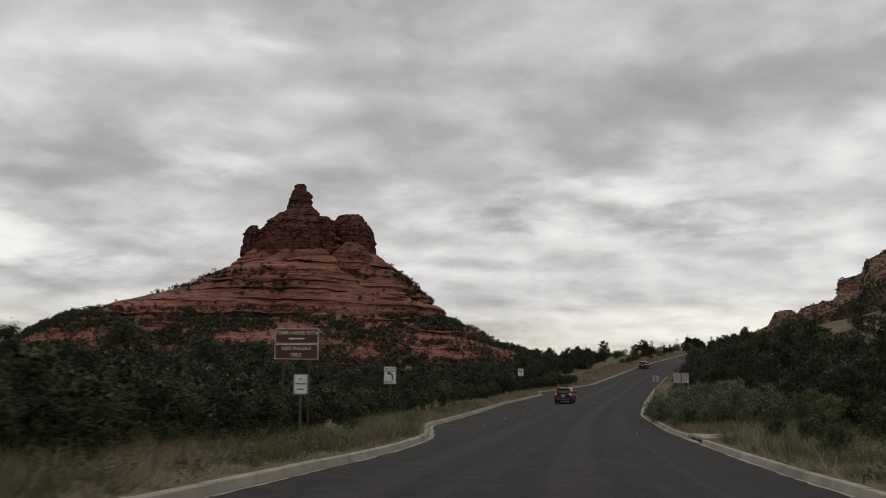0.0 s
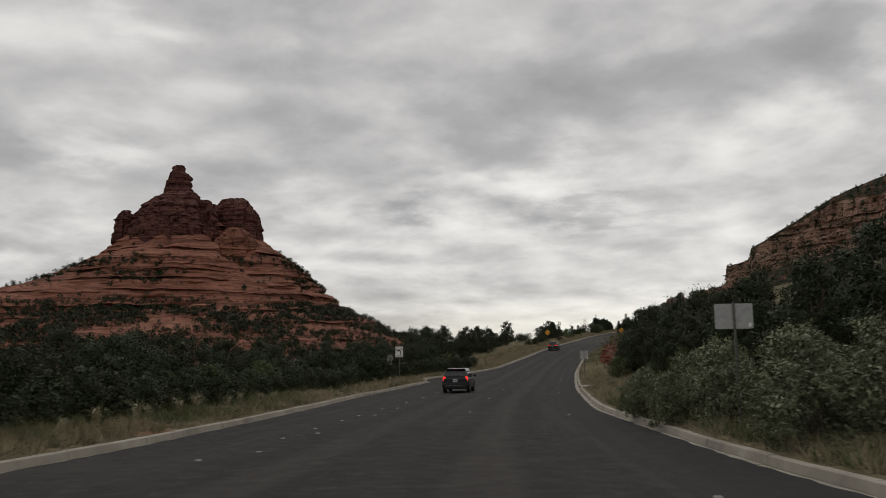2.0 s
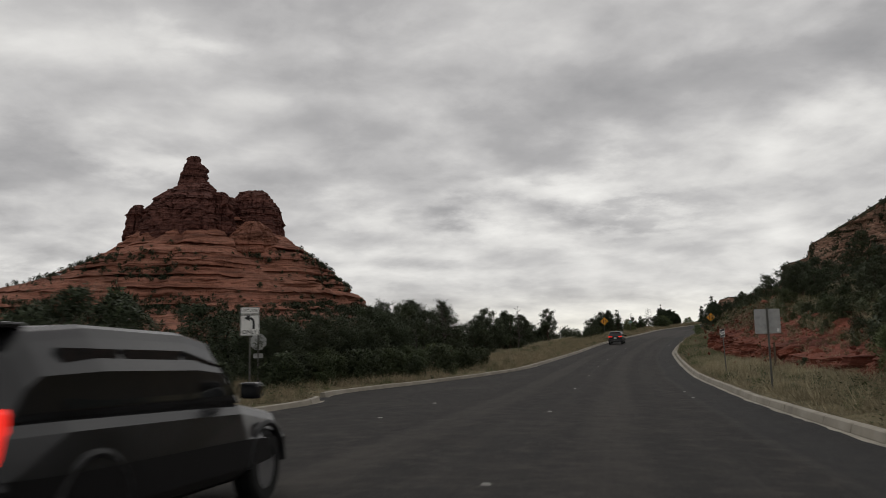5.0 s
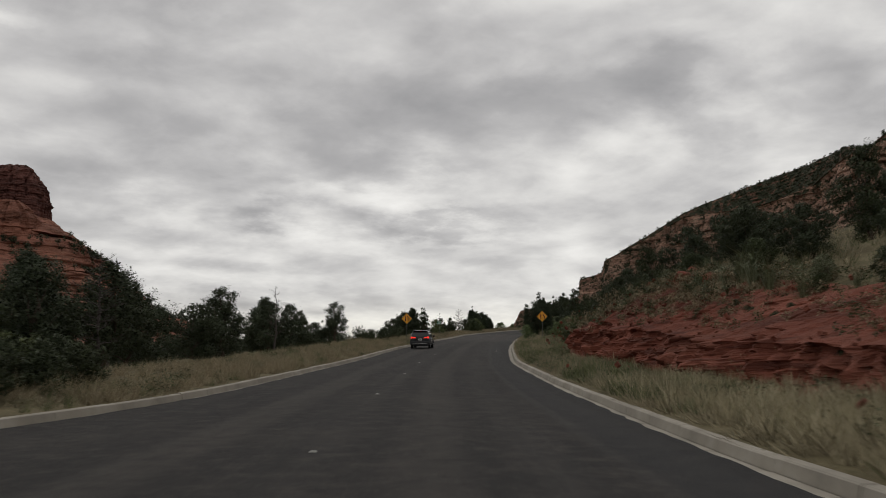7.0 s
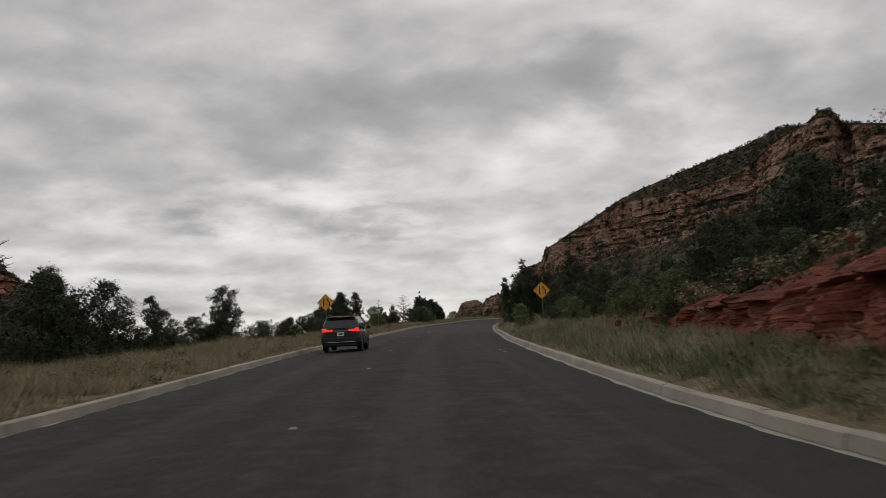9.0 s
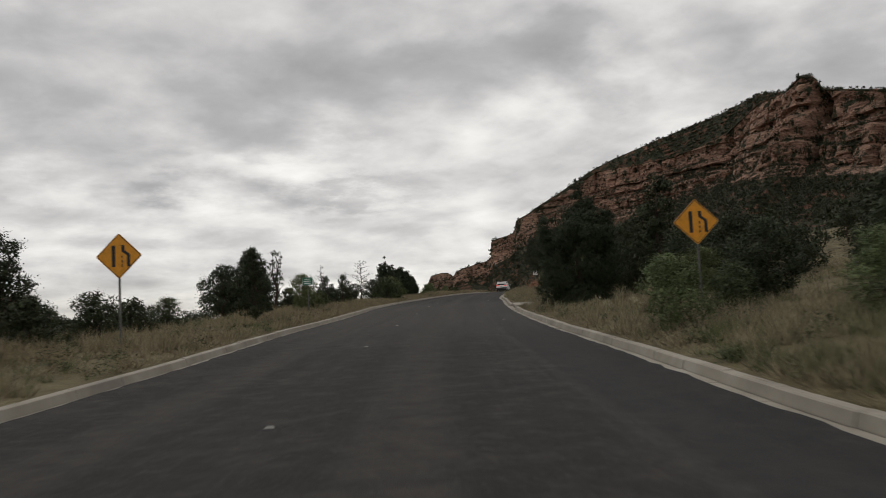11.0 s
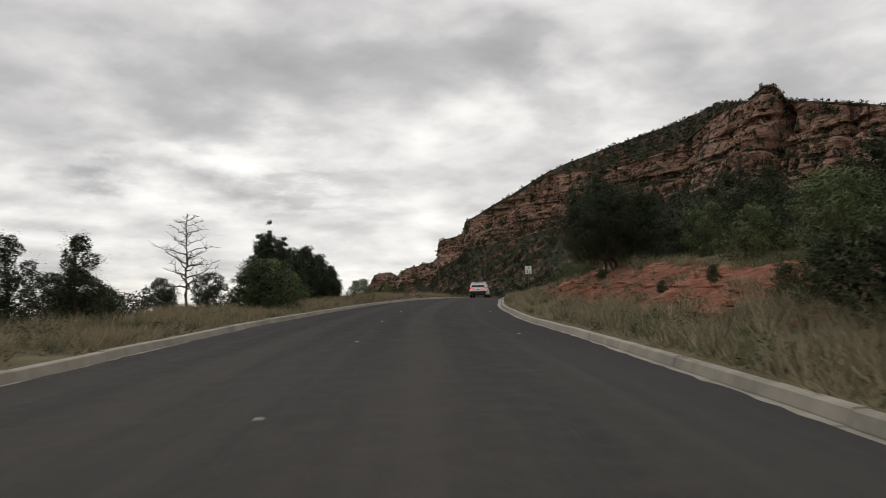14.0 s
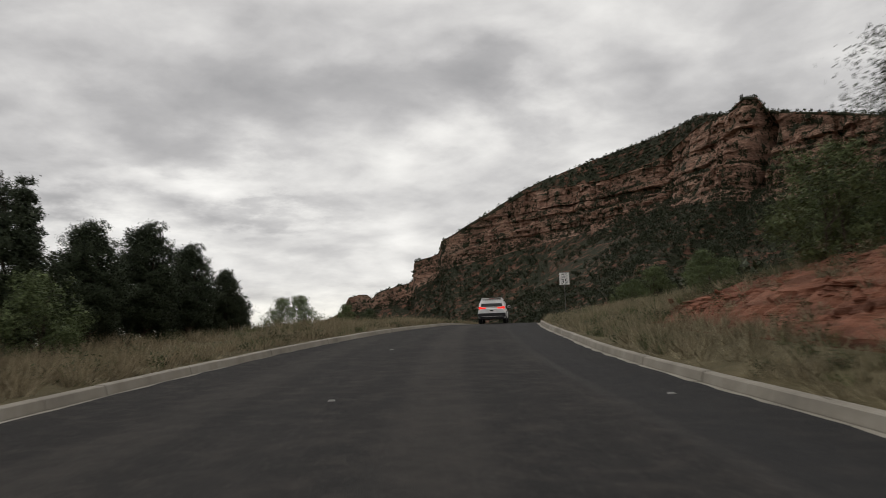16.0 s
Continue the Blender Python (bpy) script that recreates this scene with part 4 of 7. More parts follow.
def bent(rng, p, q, n=5, wob=0.08):
    p, q = Vector(p), Vector(q)
    d = (q - p).length
    return [p.lerp(q, i / n) + Vector((rng.uniform(-1, 1), rng.uniform(-1, 1), rng.uniform(-0.5, 0.5))) * (wob * d * (0 if i in (0, n) else 1)) for i in range(n + 1)]


def inner_leaves(rng, lobes, fill, size, cover):
    """Leaves deep inside each lobe of a crown, enough of them to close most of the gaps."""
    out = []
    for x, y, z, r in lobes:
        n = int(cover * 12.57 * (r * fill) ** 2 / (0.52 * size * size))
        d = rng.normal(0, 1, (n, 3))
        d *= (r * fill * rng.uniform(0.55, 1.0, n) / np.linalg.norm(d, axis=1))[:, None]
        out.append((x, y, z) + d * (1, 1, 0.85))
    c = np.concatenate(out)
    mid = np.repeat(np.asarray(lobes)[:, :3], [len(o) for o in out], 0)
    v, _ = sprigs(rng, c, np.zeros(len(c)), 1, size)
    return v, unit(c - mid) + 0.3 * rng.normal(0, 1, c.shape)


def make_tree(name, label, category, height, width, seed, leaf, bark_name, lobes=10, clumps=130, per=44, size=0.13, base=0.12, spire=0.0, stems=1, fill=0.66, cover=0.6, tips=0):
    """A tree or shrub: bent trunk and limbs, and a crown of loose sprays that leave gaps."""
    rng, nr = random.Random(seed), np.random.RandomState(seed)
    top = thing(name, Matrix.Identity(4), label, category)
    L = []
    for k in range(lobes):
        f = (k + 0.5) / lobes
        h = height * (base + ((0.70 if tips else 0.93) - base) * f)
        taper = (1 - spire) * math.sin(math.pi * min(1, 0.22 + 0.72 * f)) ** 0.7 + spire * (1 - f * 0.9)
        ang = k * 2.4 + rng.uniform(-0.6, 0.6)
        r = width / 2 * taper * rng.uniform(0.35, 0.72)
        L.append((r * math.cos(ang), r * math.sin(ang), h, width * (0.25 - 0.07 * f) * rng.uniform(0.75, 1.25)))
    if not tips:
        L.append((0, 0, height * 0.93, width * 0.15))
    L.append((0, 0, height * 0.55, width * 0.22))
    # separate spires that stand out of the top of the crown
    for k in range(tips):
        ang, r = k * 2.4 + rng.uniform(-0.5, 0.5), width * (rng.uniform(0.12, 0.42) if k else 0.03)
        for f in (0.58, 0.66, 0.74, 0.81, 0.88, 0.94):
            h = height * f * (1 - 0.85 * (r / width)) * rng.uniform(0.94, 1.03)
            L.append((r * math.cos(ang), r * math.sin(ang), h, width * 0.12 * (1.5 - f)))
    L = np.array(L)
    w = L[:, 3] ** (0.8 if tips else 2)
    pick = nr.choice(len(L), clumps, p=w / w.sum())
    d = nr.normal(0, 1, (clumps, 3))
    d /= np.linalg.norm(d, axis=1)[:, None]
    shell = nr.uniform(0.48, 1.05, clumps)[:, None]
    c = L[pick, :3] + d * L[pick, 3:4] * shell * (1, 1, 0.85)
    c[:, 2] = np.clip(c[:, 2], height * base * 0.6, height)
    radii = nr.uniform(0.5, 1.0, clumps) * width * (0.042 if clumps < 200 else 0.032)
    radii = radii * np.clip(L[pick, 3] / (width * 0.13), 0.6, 1) if tips else radii
    leaves, facing_out = sprigs(nr, c, radii, per, size, heart=np.array((0, 0, height * 0.42)))
    if fill:
        deep, deep_out = inner_leaves(nr, L, fill, size * (1.35 if clumps > 300 else 1.8), cover)
        leaves, facing_out = np.concatenate([leaves, deep]), np.concatenate([facing_out, deep_out])
    obj("crown", tris_mesh("crown", leaves, facing_out), leaf, top)
    bm = bmesh.new()
    first = None
    for s in range(stems):
        foot = (0, 0, -0.25) if stems == 1 else (rng.uniform(-0.12, 0.12) * width, rng.uniform(-0.12, 0.12) * width, -0.2)
        head = (rng.uniform(-0.08, 0.08) * width, rng.uniform(-0.08, 0.08) * width, height * (0.88 if stems == 1 else rng.uniform(0.55, 0.8)))
        r = 0.035 * height ** 0.9 / stems ** 0.5
        spine = bent(rng, foot, head, 7, 0.05)
        knots = tube(bm, spine, r, r * 0.18, 6, first)
        first = first or knots[0]
        for k in range(s, lobes, stems):
            x, y, z, _ = L[k]
            i = max(1, min(6, int(7 * (z / height) * 0.75)))
            tube(bm, bent(rng, spine[i], (x, y, z), 3, 0.09), r * 0.38, r * 0.08, 3, knots[i])
    part("trunk" if stems == 1 else "stem", bm, bark_name, top)
    return top


def make_snag(name, label, height, seed, reach=0.28, n=26):
    """A dead tree: a bare pole with crooked branches that fork into twigs."""
    rng = random.Random(seed)
    top = thing(name, Matrix.Identity(4), label, "dead tree")
    bm = bmesh.new()
    spine = bent(rng, (0, 0, -0.2), (rng.uniform(-0.03, 0.03) * height, 0, height), 10, 0.018)
    tube(bm, spine, 0.028 * height ** 0.8, 0.008, 8)
    part("trunk", bm, "dead_wood", top)
    for k in range(n):
        f = 0.25 + 0.72 * k / n
        p = spine[min(9, int(f * 10))].lerp(spine[min(10, int(f * 10) + 1)], (f * 10) % 1)
        ang = k * 2.4 + rng.uniform(-0.5, 0.5)
        ln = height * reach * (1.15 - f) ** 0.7 * rng.uniform(0.6, 1.2) + 0.12
        q = p + Vector((math.cos(ang) * ln, math.sin(ang) * ln, ln * rng.uniform(0.1, 0.6)))
        bm = bmesh.new()
        limb = bent(rng, p, q, 5, 0.09)
        knots = tube(bm, limb, 0.026 * (1.3 - f) * height ** 0.3, 0.006, 5)
        for j in range(2, 6):
            for _ in range(3):
                t = limb[j] + Vector((rng.uniform(-1, 1), rng.uniform(-1, 1), rng.uniform(-0.2, 0.9))) * ln * 0.3
                tube(bm, bent(rng, limb[j], t, 2, 0.1), 0.010, 0.004, 4, knots[j])
        part("branch", bm, "dead_wood", top)
    return top


def stand(kind, a, o, scale=1.0, turn=0.0, sink=0.05, group=""):
    p = ground_at(a, o)
    m = pose(p.x, p.y, p.z - sink, 0, 0, turn) @ Matrix.Diagonal((scale, scale, scale, 1))
    src = KINDS[kind]
    if kind not in USED:
        USED.add(kind)
        src.matrix_basis = m
        c = src
    else:
        c = copy_thing(src, pose(p.x, p.y, p.z - sink, 0, 0, turn))
        c.scale = (scale, scale, scale)
    if group:
        c["group"] = group
    return c


def make_tuft(name, label, height, n, seed, leaf, spread=0.75):
    """A clump of long arching blades."""
    r = np.random.RandomState(seed)
    top = thing(name, Matrix.Identity(4), label, "grass clump")
    out = []
    for k in range(n):
        ang, h, reach = r.uniform(0, 6.28), height * r.uniform(0.6, 1.1), height * spread * r.uniform(0.13, 1.0)
        d = np.array((math.cos(ang), math.sin(ang), 0))
        w = np.array((-d[1], d[0], 0)) * r.uniform(0.010, 0.022)
        f = d * r.uniform(0, 0.10) * height
        m = f + d * reach * 0.4 + (0, 0, h * 0.75)
        t = f + d * reach + (0, 0, h * r.uniform(0.6, 1.0))
        out += [f - w, f + w, m, m - w * 0.8, m + w * 0.8, t]
    obj("tuft", tris_mesh("tuft", np.array(out)), leaf, top)
    return top


USED = set()
JL = "dark green juniper with dense shaggy foliage"
KINDS = {
    "juniper_a": make_tree("juniper", JL + " and a short trunk", "tree", 4.4, 4.6, 11, "juniper_leaf", "juniper_bark", clumps=140, per=37, size=0.062),
    "juniper_b": make_tree("juniper", JL + ", broad and low", "tree", 3.8, 5.0, 12, "juniper_leaf", "juniper_bark", lobes=12, clumps=140, per=37, size=0.062),
    "juniper_c": make_tree("juniper", JL + ", upright and open", "tree", 5.4, 4.2, 13, "pinyon_leaf", "juniper_bark", lobes=13, clumps=135, per=37, size=0.062, spire=0.35),
    "verge_juniper": make_tree("juniper", "dark juniper with a bare twisted trunk at the verge", "tree", 4.3, 4.4, 19, "juniper_leaf", "juniper_bark", lobes=14, clumps=420, per=62, size=0.046, base=0.2, stems=2, cover=0.5),
    "pinyon_a": make_tree("pinyon_pine", "dark pinyon pine with an uneven open crown", "tree", 5.8, 4.4, 14, "juniper_leaf", "juniper_bark", lobes=11, clumps=115, per=67, size=0.080, base=0.3, fill=0.58),
    "pinyon_b": make_tree("pinyon_pine", "slender pinyon pine with a thin ragged top", "tree", 5.6, 3.0, 15, "pinyon_leaf", "juniper_bark", lobes=14, clumps=100, per=91, size=0.066, spire=0.5),
    "cypress": make_tree("cypress", "tall dark cypress with dense branches down to the grass", "tree", 8.4, 5.4, 16, "juniper_leaf", "juniper_bark", lobes=26, clumps=500, per=60, size=0.070, base=0.05, spire=0.35),
    "round_juniper": make_tree("juniper", "large rounded juniper with dark green foliage behind the verge", "tree", 6.3, 4.7, 17, "juniper_leaf", "juniper_bark", lobes=24, clumps=800, per=80, size=0.061, base=0.08, spire=0.42),
    "bank_tree": make_tree("juniper", "tall open juniper with dark ragged branches on the earth bank", "tree", 8.0, 8.2, 27, "juniper_leaf", "juniper_bark", lobes=30, clumps=900, per=80, size=0.061, base=0.2, spire=0.1, fill=0.5, cover=0.4, stems=3, tips=11),
    "big_juniper": make_tree("juniper", "large dense juniper with several pointed tops behind the verge", "tree", 6.3, 4.6, 29, "juniper_leaf", "juniper_bark", lobes=24, clumps=820, per=95, size=0.050, base=0.04, stems=3, cover=0.6, tips=5),
    "spired_juniper": make_tree("juniper", "dark upright juniper of several feathery spires", "tree", 5.5, 3.7, 28, "juniper_leaf", "juniper_bark", lobes=22, clumps=520, per=84, size=0.047, base=0.06, stems=4, fill=0.6, cover=0.6, tips=7),
    "thin_tree": make_tree("pinyon_pine", "thin sparse pine with see-through branches", "tree", 6.2, 2.4, 18, "pinyon_leaf", "juniper_bark", lobes=14, clumps=70, per=76, size=0.053, base=0.35, fill=0),
    "shrub_a": make_tree("shrub", "rounded green shrub with fine leaves", "shrub", 1.7, 2.6, 21, "shrub_leaf", "juniper_bark", lobes=9, clumps=110, per=76, size=0.038, base=0.05, stems=4, cover=0.35),
    "shrub_b": make_tree("shrub", "bright green leafy desert shrub", "shrub", 2.3, 3.0, 22, "bright_leaf", "juniper_bark", lobes=10, clumps=125, per=80, size=0.039, base=0.05, stems=5, cover=0.35),
    "dark_shrub": make_tree("shrub", "low dark green oak scrub", "shrub", 1.5, 2.4, 23, "pinyon_leaf", "juniper_bark", lobes=9, clumps=80, per=49, size=0.053, base=0.05, stems=4, cover=0.35),
    "sage": make_tree("sage_bush", "tall grey-green bush with pale leaf tips beside the kerb", "shrub", 2.2, 2.6, 24, "sage_leaf", "juniper_bark", lobes=12, clumps=140, per=60, size=0.046, base=0.08, stems=7, cover=0.3),
    "bear_grass": make_tuft("bear_grass", "spiky pale green bear grass clump on the red slope", 1.0, 130, 41, "sage_leaf"),
    "pale_plume": make_tuft("dry_plume", "tall pale dry seed stalks at the road edge", 0.8, 100, 42, "pale_straw", 0.55),
    "plume_grass": make_tuft("plume_grass", "tall pale straw plumes in the verge below junipers", 1.25, 90, 43, "pale_straw", 0.4),
    "wood_a": make_tree("juniper", JL + " deep in the woods", "tree", 4.4, 4.6, 31, "juniper_leaf", "juniper_bark", lobes=8, clumps=64, per=28, size=0.124),
    "wood_b": make_tree("juniper", JL + ", low in the woods", "tree", 3.8, 5.0, 32, "juniper_leaf", "juniper_bark", lobes=9, clumps=64, per=28, size=0.124),
    "wood_c": make_tree("pinyon_pine", "dark upright pinyon pine deep in the woods", "tree", 5.5, 3.8, 33, "pinyon_leaf", "juniper_bark", lobes=10, clumps=64, per=28, size=0.124, spire=0.35),
}
rt = random.Random(40)


def plant(where, *rows):
    """Trees and bushes of one stretch: kind, metres along the road, metres beside it, size."""
    for kind, a, o, s in rows:
        stand(kind, a, o, s, rt.uniform(0, 360), group=where)


plant("trees and bushes on the way to the crest, butte side",
      ("pinyon_a", 230.3, -22.1, 1.1), ("dark_shrub", 208, -10.8, 0.9), ("dark_shrub", 212, -11.2, 1.0), ("dark_shrub", 216, -11.0, 1.0),
      ("dark_shrub", 220, -11.4, 0.9), ("dark_shrub", 203, -11.2, 0.9), ("shrub_a", 224, -11.6, 0.8), ("juniper_a", 218, -23, 0.9),
      ("juniper_b", 230, -25, 0.9))
plant("trees and bushes on the way to the crest, butte side",
      ("round_juniper", 245.1, -13.8, 0.68), ("juniper_a", 247.8, -14.6, 0.86), ("juniper_b", 242.4, -14.8, 0.92), ("juniper_a", 251, -17.0, 0.8),
      ("thin_tree", 247.4, -12.6, 0.78), ("pinyon_b", 228.2, -9.0, 0.68), ("juniper_a", 275.5, -21.7, 1.15), ("juniper_b", 270, -22.5, 1.0))
plant("trees and bushes near the crest, butte side",
      ("shrub_b", 241.8, -9.4, 1.05), ("shrub_b", 246.5, -10.4, 0.7), ("shrub_a", 252.8, -10.6, 0.8), ("dark_shrub", 243, -13.0, 0.9),
      ("dark_shrub", 258, -11.6, 0.8), ("juniper_c", 265.8, -10.9, 0.54), ("juniper_c", 264.6, -12.3, 0.52), ("juniper_b", 267.5, -12.4, 0.45),
      ("juniper_b", 272, -13.0, 0.5), ("juniper_b", 281, -13.5, 0.45), ("juniper_b", 261, -15, 0.55), ("shrub_a", 269.5, -11.2, 0.7))
plant("trees and bushes near the crest, butte side",
      ("spired_juniper", 292.2, -10.9, 1.02), ("round_juniper", 297.2, -10.9, 0.60), ("round_juniper", 300.8, -10.7, 0.66), ("round_juniper", 304.3, -10.5, 0.58),
      ("round_juniper", 308.4, -10.4, 0.47), ("juniper_b", 299.5, -12.8, 0.85), ("juniper_b", 303.5, -12.4, 0.85), ("juniper_b", 307.5, -11.8, 0.7), ("juniper_b", 311.5, -11.2, 0.5))
plant("trees and bushes near the crest, butte side",
      ("shrub_b", 285.6, -8.9, 1.15), ("shrub_a", 283.2, -9.0, 1.4), ("shrub_b", 290.4, -8.75, 0.85), ("shrub_a", 287.2, -9.2, 1.1), ("shrub_a", 285.2, -9.8, 1.5), ("shrub_b", 313.4, -9.5, 0.72), ("shrub_b", 317.2, -9.4, 0.85),
      ("shrub_b", 329, -10.0, 0.75), ("shrub_a", 334, -9.5, 0.8))
plant("trees and bushes along the middle bend, butte side",
      ("juniper_b", 172, -18.5, 1.1), ("pinyon_a", 176, -18.0, 1.0), ("juniper_a", 180, -19.5, 1.1), ("juniper_b", 190, -18.3, 1.25),
      ("round_juniper", 194, -20, 0.85), ("juniper_a", 198, -18.6, 1.05), ("juniper_c", 203, -23, 0.9), ("juniper_b", 205, -24, 0.8),
      ("pinyon_b", 211, -21, 0.85))
plant("trees and bushes along the middle bend, butte side",
      ("round_juniper", 151, -19.0, 0.98), ("pinyon_a", 157, -17.8, 1.08), ("juniper_a", 162, -18.8, 1.2), ("pinyon_a", 146, -20.5, 1.1),
      ("juniper_a", 154, -20.5, 1.3), ("juniper_a", 140, -23, 1.0), ("juniper_b", 135, -20.5, 0.95))
plant("trees and bushes along the middle bend, butte side",
      ("juniper_c", 168, -21, 0.95), ("juniper_b", 128, -21.5, 1.0), ("juniper_a", 122, -22.5, 1.0), ("shrub_b", 131, -17.0, 1.0),
      ("dark_shrub", 139, -14.0, 1.2), ("dark_shrub", 146, -15.0, 1.1), ("verge_juniper", 130, -15.0, 0.95), ("verge_juniper", 134, -16.0, 0.95),
      ("verge_juniper", 138.5, -16.4, 0.97), ("juniper_c", 143, -17.2, 1.0), ("dark_shrub", 126, -13.9, 1.3), ("dark_shrub", 133, -13.6, 1.1),
      ("shrub_b", 141, -14.4, 0.9), ("juniper_a", 148, -17.2, 1.15))
plant("trees and bushes before the side road, butte side",
      ("juniper_b", 66, -19.0, 1.0), ("juniper_a", 70, -20.5, 1.0), ("dark_shrub", 60, -16.5, 1.4), ("shrub_b", 77, -15.6, 0.9),
      ("dark_shrub", 36, -13.5, 1.3))
plant("trees and bushes at the start of the road, butte side",
      ("juniper_b", 14, -12.6, 0.68), ("dark_shrub", 18, -11.8, 1.2), ("juniper_a", 23, -13.5, 0.8), ("dark_shrub", 26.5, -11.6, 1.1),
      ("juniper_b", 31, -13.8, 0.8), ("dark_shrub", 11, -10.8, 1.1), ("juniper_a", 8, -14.5, 0.62), ("juniper_b", 39, -15.5, 0.85),
      ("juniper_c", 34, -16, 0.8), ("juniper_a", 46, -16.0, 0.8), ("juniper_b", 52, -16.6, 0.85), ("dark_shrub", 56, -15.2, 1.1),
      ("shrub_a", 48.5, -14.0, 0.8), ("dark_shrub", 22, -10.6, 0.9), ("dark_shrub", 30, -11.2, 1.0))
plant("trees and bushes at the start of the road, butte side",
      ("juniper_a", 4.0, -11.6, 0.55), ("juniper_b", 9.5, -12.2, 0.68), ("juniper_c", 12.5, -13.4, 0.56), ("juniper_a", 16.5, -12.8, 0.75),
      ("juniper_b", 20.5, -13.4, 0.72), ("juniper_a", 27, -14.2, 0.78), ("juniper_b", 24.5, -16.0, 0.8), ("juniper_c", 18, -16.5, 0.62),
      ("juniper_a", 13, -17, 0.55), ("juniper_b", 36, -16.8, 0.8), ("juniper_a", 42.5, -17.2, 0.8), ("juniper_a", 59, -18.0, 0.8),
      ("juniper_b", 63, -17.6, 0.75), ("juniper_a", 49.5, -18.0, 0.8))
plant("trees and bushes at the start of the road, butte side",
      ("juniper_b", 74, -18.2, 0.8), ("juniper_a", 79, -18.8, 0.85), ("juniper_b", 84, -19.0, 0.85), ("juniper_a", 89, -19.4, 0.85),
      ("dark_shrub", 69, -15.8, 1.2), ("dark_shrub", 81, -16.4, 1.2), ("dark_shrub", 87, -16.6, 1.1), ("dark_shrub", 15, -10.6, 0.8),
      ("dark_shrub", 7.5, -9.4, 0.8), ("dark_shrub", 52.5, -14.4, 1.0), ("dark_shrub", 64.5, -15.2, 1.0), ("shrub_a", 11.5, -9.6, 0.7),
      ("shrub_a", 73, -15.0, 0.9), ("shrub_b", 45, -13.6, 0.7))
plant("trees and bushes at the start of the road, butte side",
      ("dark_shrub", 6, -9.7, 1.1), ("dark_shrub", 4, -8.3, 0.6), ("dark_shrub", 8.4, -8.5, 0.6), ("dark_shrub", 11.5, -8.2, 0.45),
      ("dark_shrub", 16, -8.8, 0.5), ("dark_shrub", 24.5, -9.4, 0.6), ("dark_shrub", 9.5, -10.2, 1.2), ("dark_shrub", 12.5, -10.0, 1.1),
      ("dark_shrub", 15.5, -10.6, 1.2), ("dark_shrub", 18.8, -10.4, 1.1), ("dark_shrub", 3, -9.6, 1.1), ("dark_shrub", 21.5, -11.2, 1.2),
      ("dark_shrub", 25, -11.4, 1.1), ("dark_shrub", 28.5, -12.0, 1.2), ("dark_shrub", 33, -12.6, 1.2))
plant("trees and bushes along the middle bend, butte side",
      ("verge_juniper", 113, -14.6, 0.7), ("verge_juniper", 116.5, -14.2, 0.75), ("dark_shrub", 111.5, -13.6, 1.0), ("shrub_a", 114.6, -13.2, 0.8),
      ("verge_juniper", 120, -14.2, 0.75), ("dark_shrub", 118, -13.2, 1.0), ("verge_juniper", 124, -14.4, 0.8), ("dark_shrub", 122, -12.8, 1.0),
      ("shrub_a", 128.5, -13.0, 0.9))
plant("trees and bushes before the side road, butte side",
      ("juniper_c", 127, -15.0, 0.8), ("juniper_b", 118, -17.5, 0.95), ("juniper_a", 112, -18.0, 0.9), ("juniper_a", 104, -16.5, 0.8),
      ("juniper_b", 99, -16.2, 0.8), ("juniper_a", 94, -16.6, 0.8), ("dark_shrub", 101, -14.6, 1.1), ("dark_shrub", 96.5, -14.8, 1.1))
plant("trees and bushes on the way to the crest, bank side",
      ("big_juniper", 227.2, 7.2, 1.04), ("pinyon_b", 230.3, 12.1, 1.16), ("shrub_b", 231.5, 7.8, 0.9), ("dark_shrub", 229, 6.6, 0.7),
      ("juniper_b", 231.2, 10.6, 0.7), ("juniper_a", 219.5, 12.2, 0.78), ("juniper_b", 213.5, 11.4, 0.72), ("juniper_b", 222.3, 11.4, 0.85), ("juniper_b", 220.6, 12.6, 0.85), ("shrub_b", 216.8, 10.2, 0.8), ("juniper_b", 236.0, 13.5, 0.8),
      ("shrub_b", 206.6, 6.0, 0.78), ("shrub_a", 209.5, 8.6, 0.8))
plant("trees and bushes on the way to the crest, bank side",
      ("spired_juniper", 247.8, 8.9, 1.06), ("juniper_c", 250.5, 11.0, 0.95), ("juniper_a", 244.6, 11.4, 0.85), ("pinyon_b", 249.5, 14.5, 0.9),
      ("juniper_c", 243, 14.0, 1.0), ("shrub_b", 240.5, 9.6, 1.0), ("shrub_b", 236.5, 8.8, 0.9), ("shrub_b", 244.0, 8.6, 1.0),
      ("dark_shrub", 246.5, 7.4, 1.1), ("shrub_a", 248.6, 7.6, 1.0), ("dark_shrub", 251.5, 8.0, 1.0), ("shrub_a", 254.5, 8.8, 0.8),
      ("juniper_b", 253.5, 12.0, 0.8), ("sage", 232.0, 8.2, 0.7))
plant("plumes in the verge",
      ("plume_grass", 214.6, 7.6, 0.95), ("plume_grass", 215.4, 7.9, 0.8), ("plume_grass", 213.6, 7.5, 0.7), ("plume_grass", 223.0, 8.3, 0.75),
      ("plume_grass", 222.3, 7.9, 0.6), ("plume_grass", 229.3, 8.2, 0.8), ("plume_grass", 230.6, 8.4, 0.7), ("plume_grass", 231.4, 7.0, 0.7),
      ("plume_grass", 228.0, 5.4, 0.5), ("plume_grass", 219.2, 6.6, 0.5))
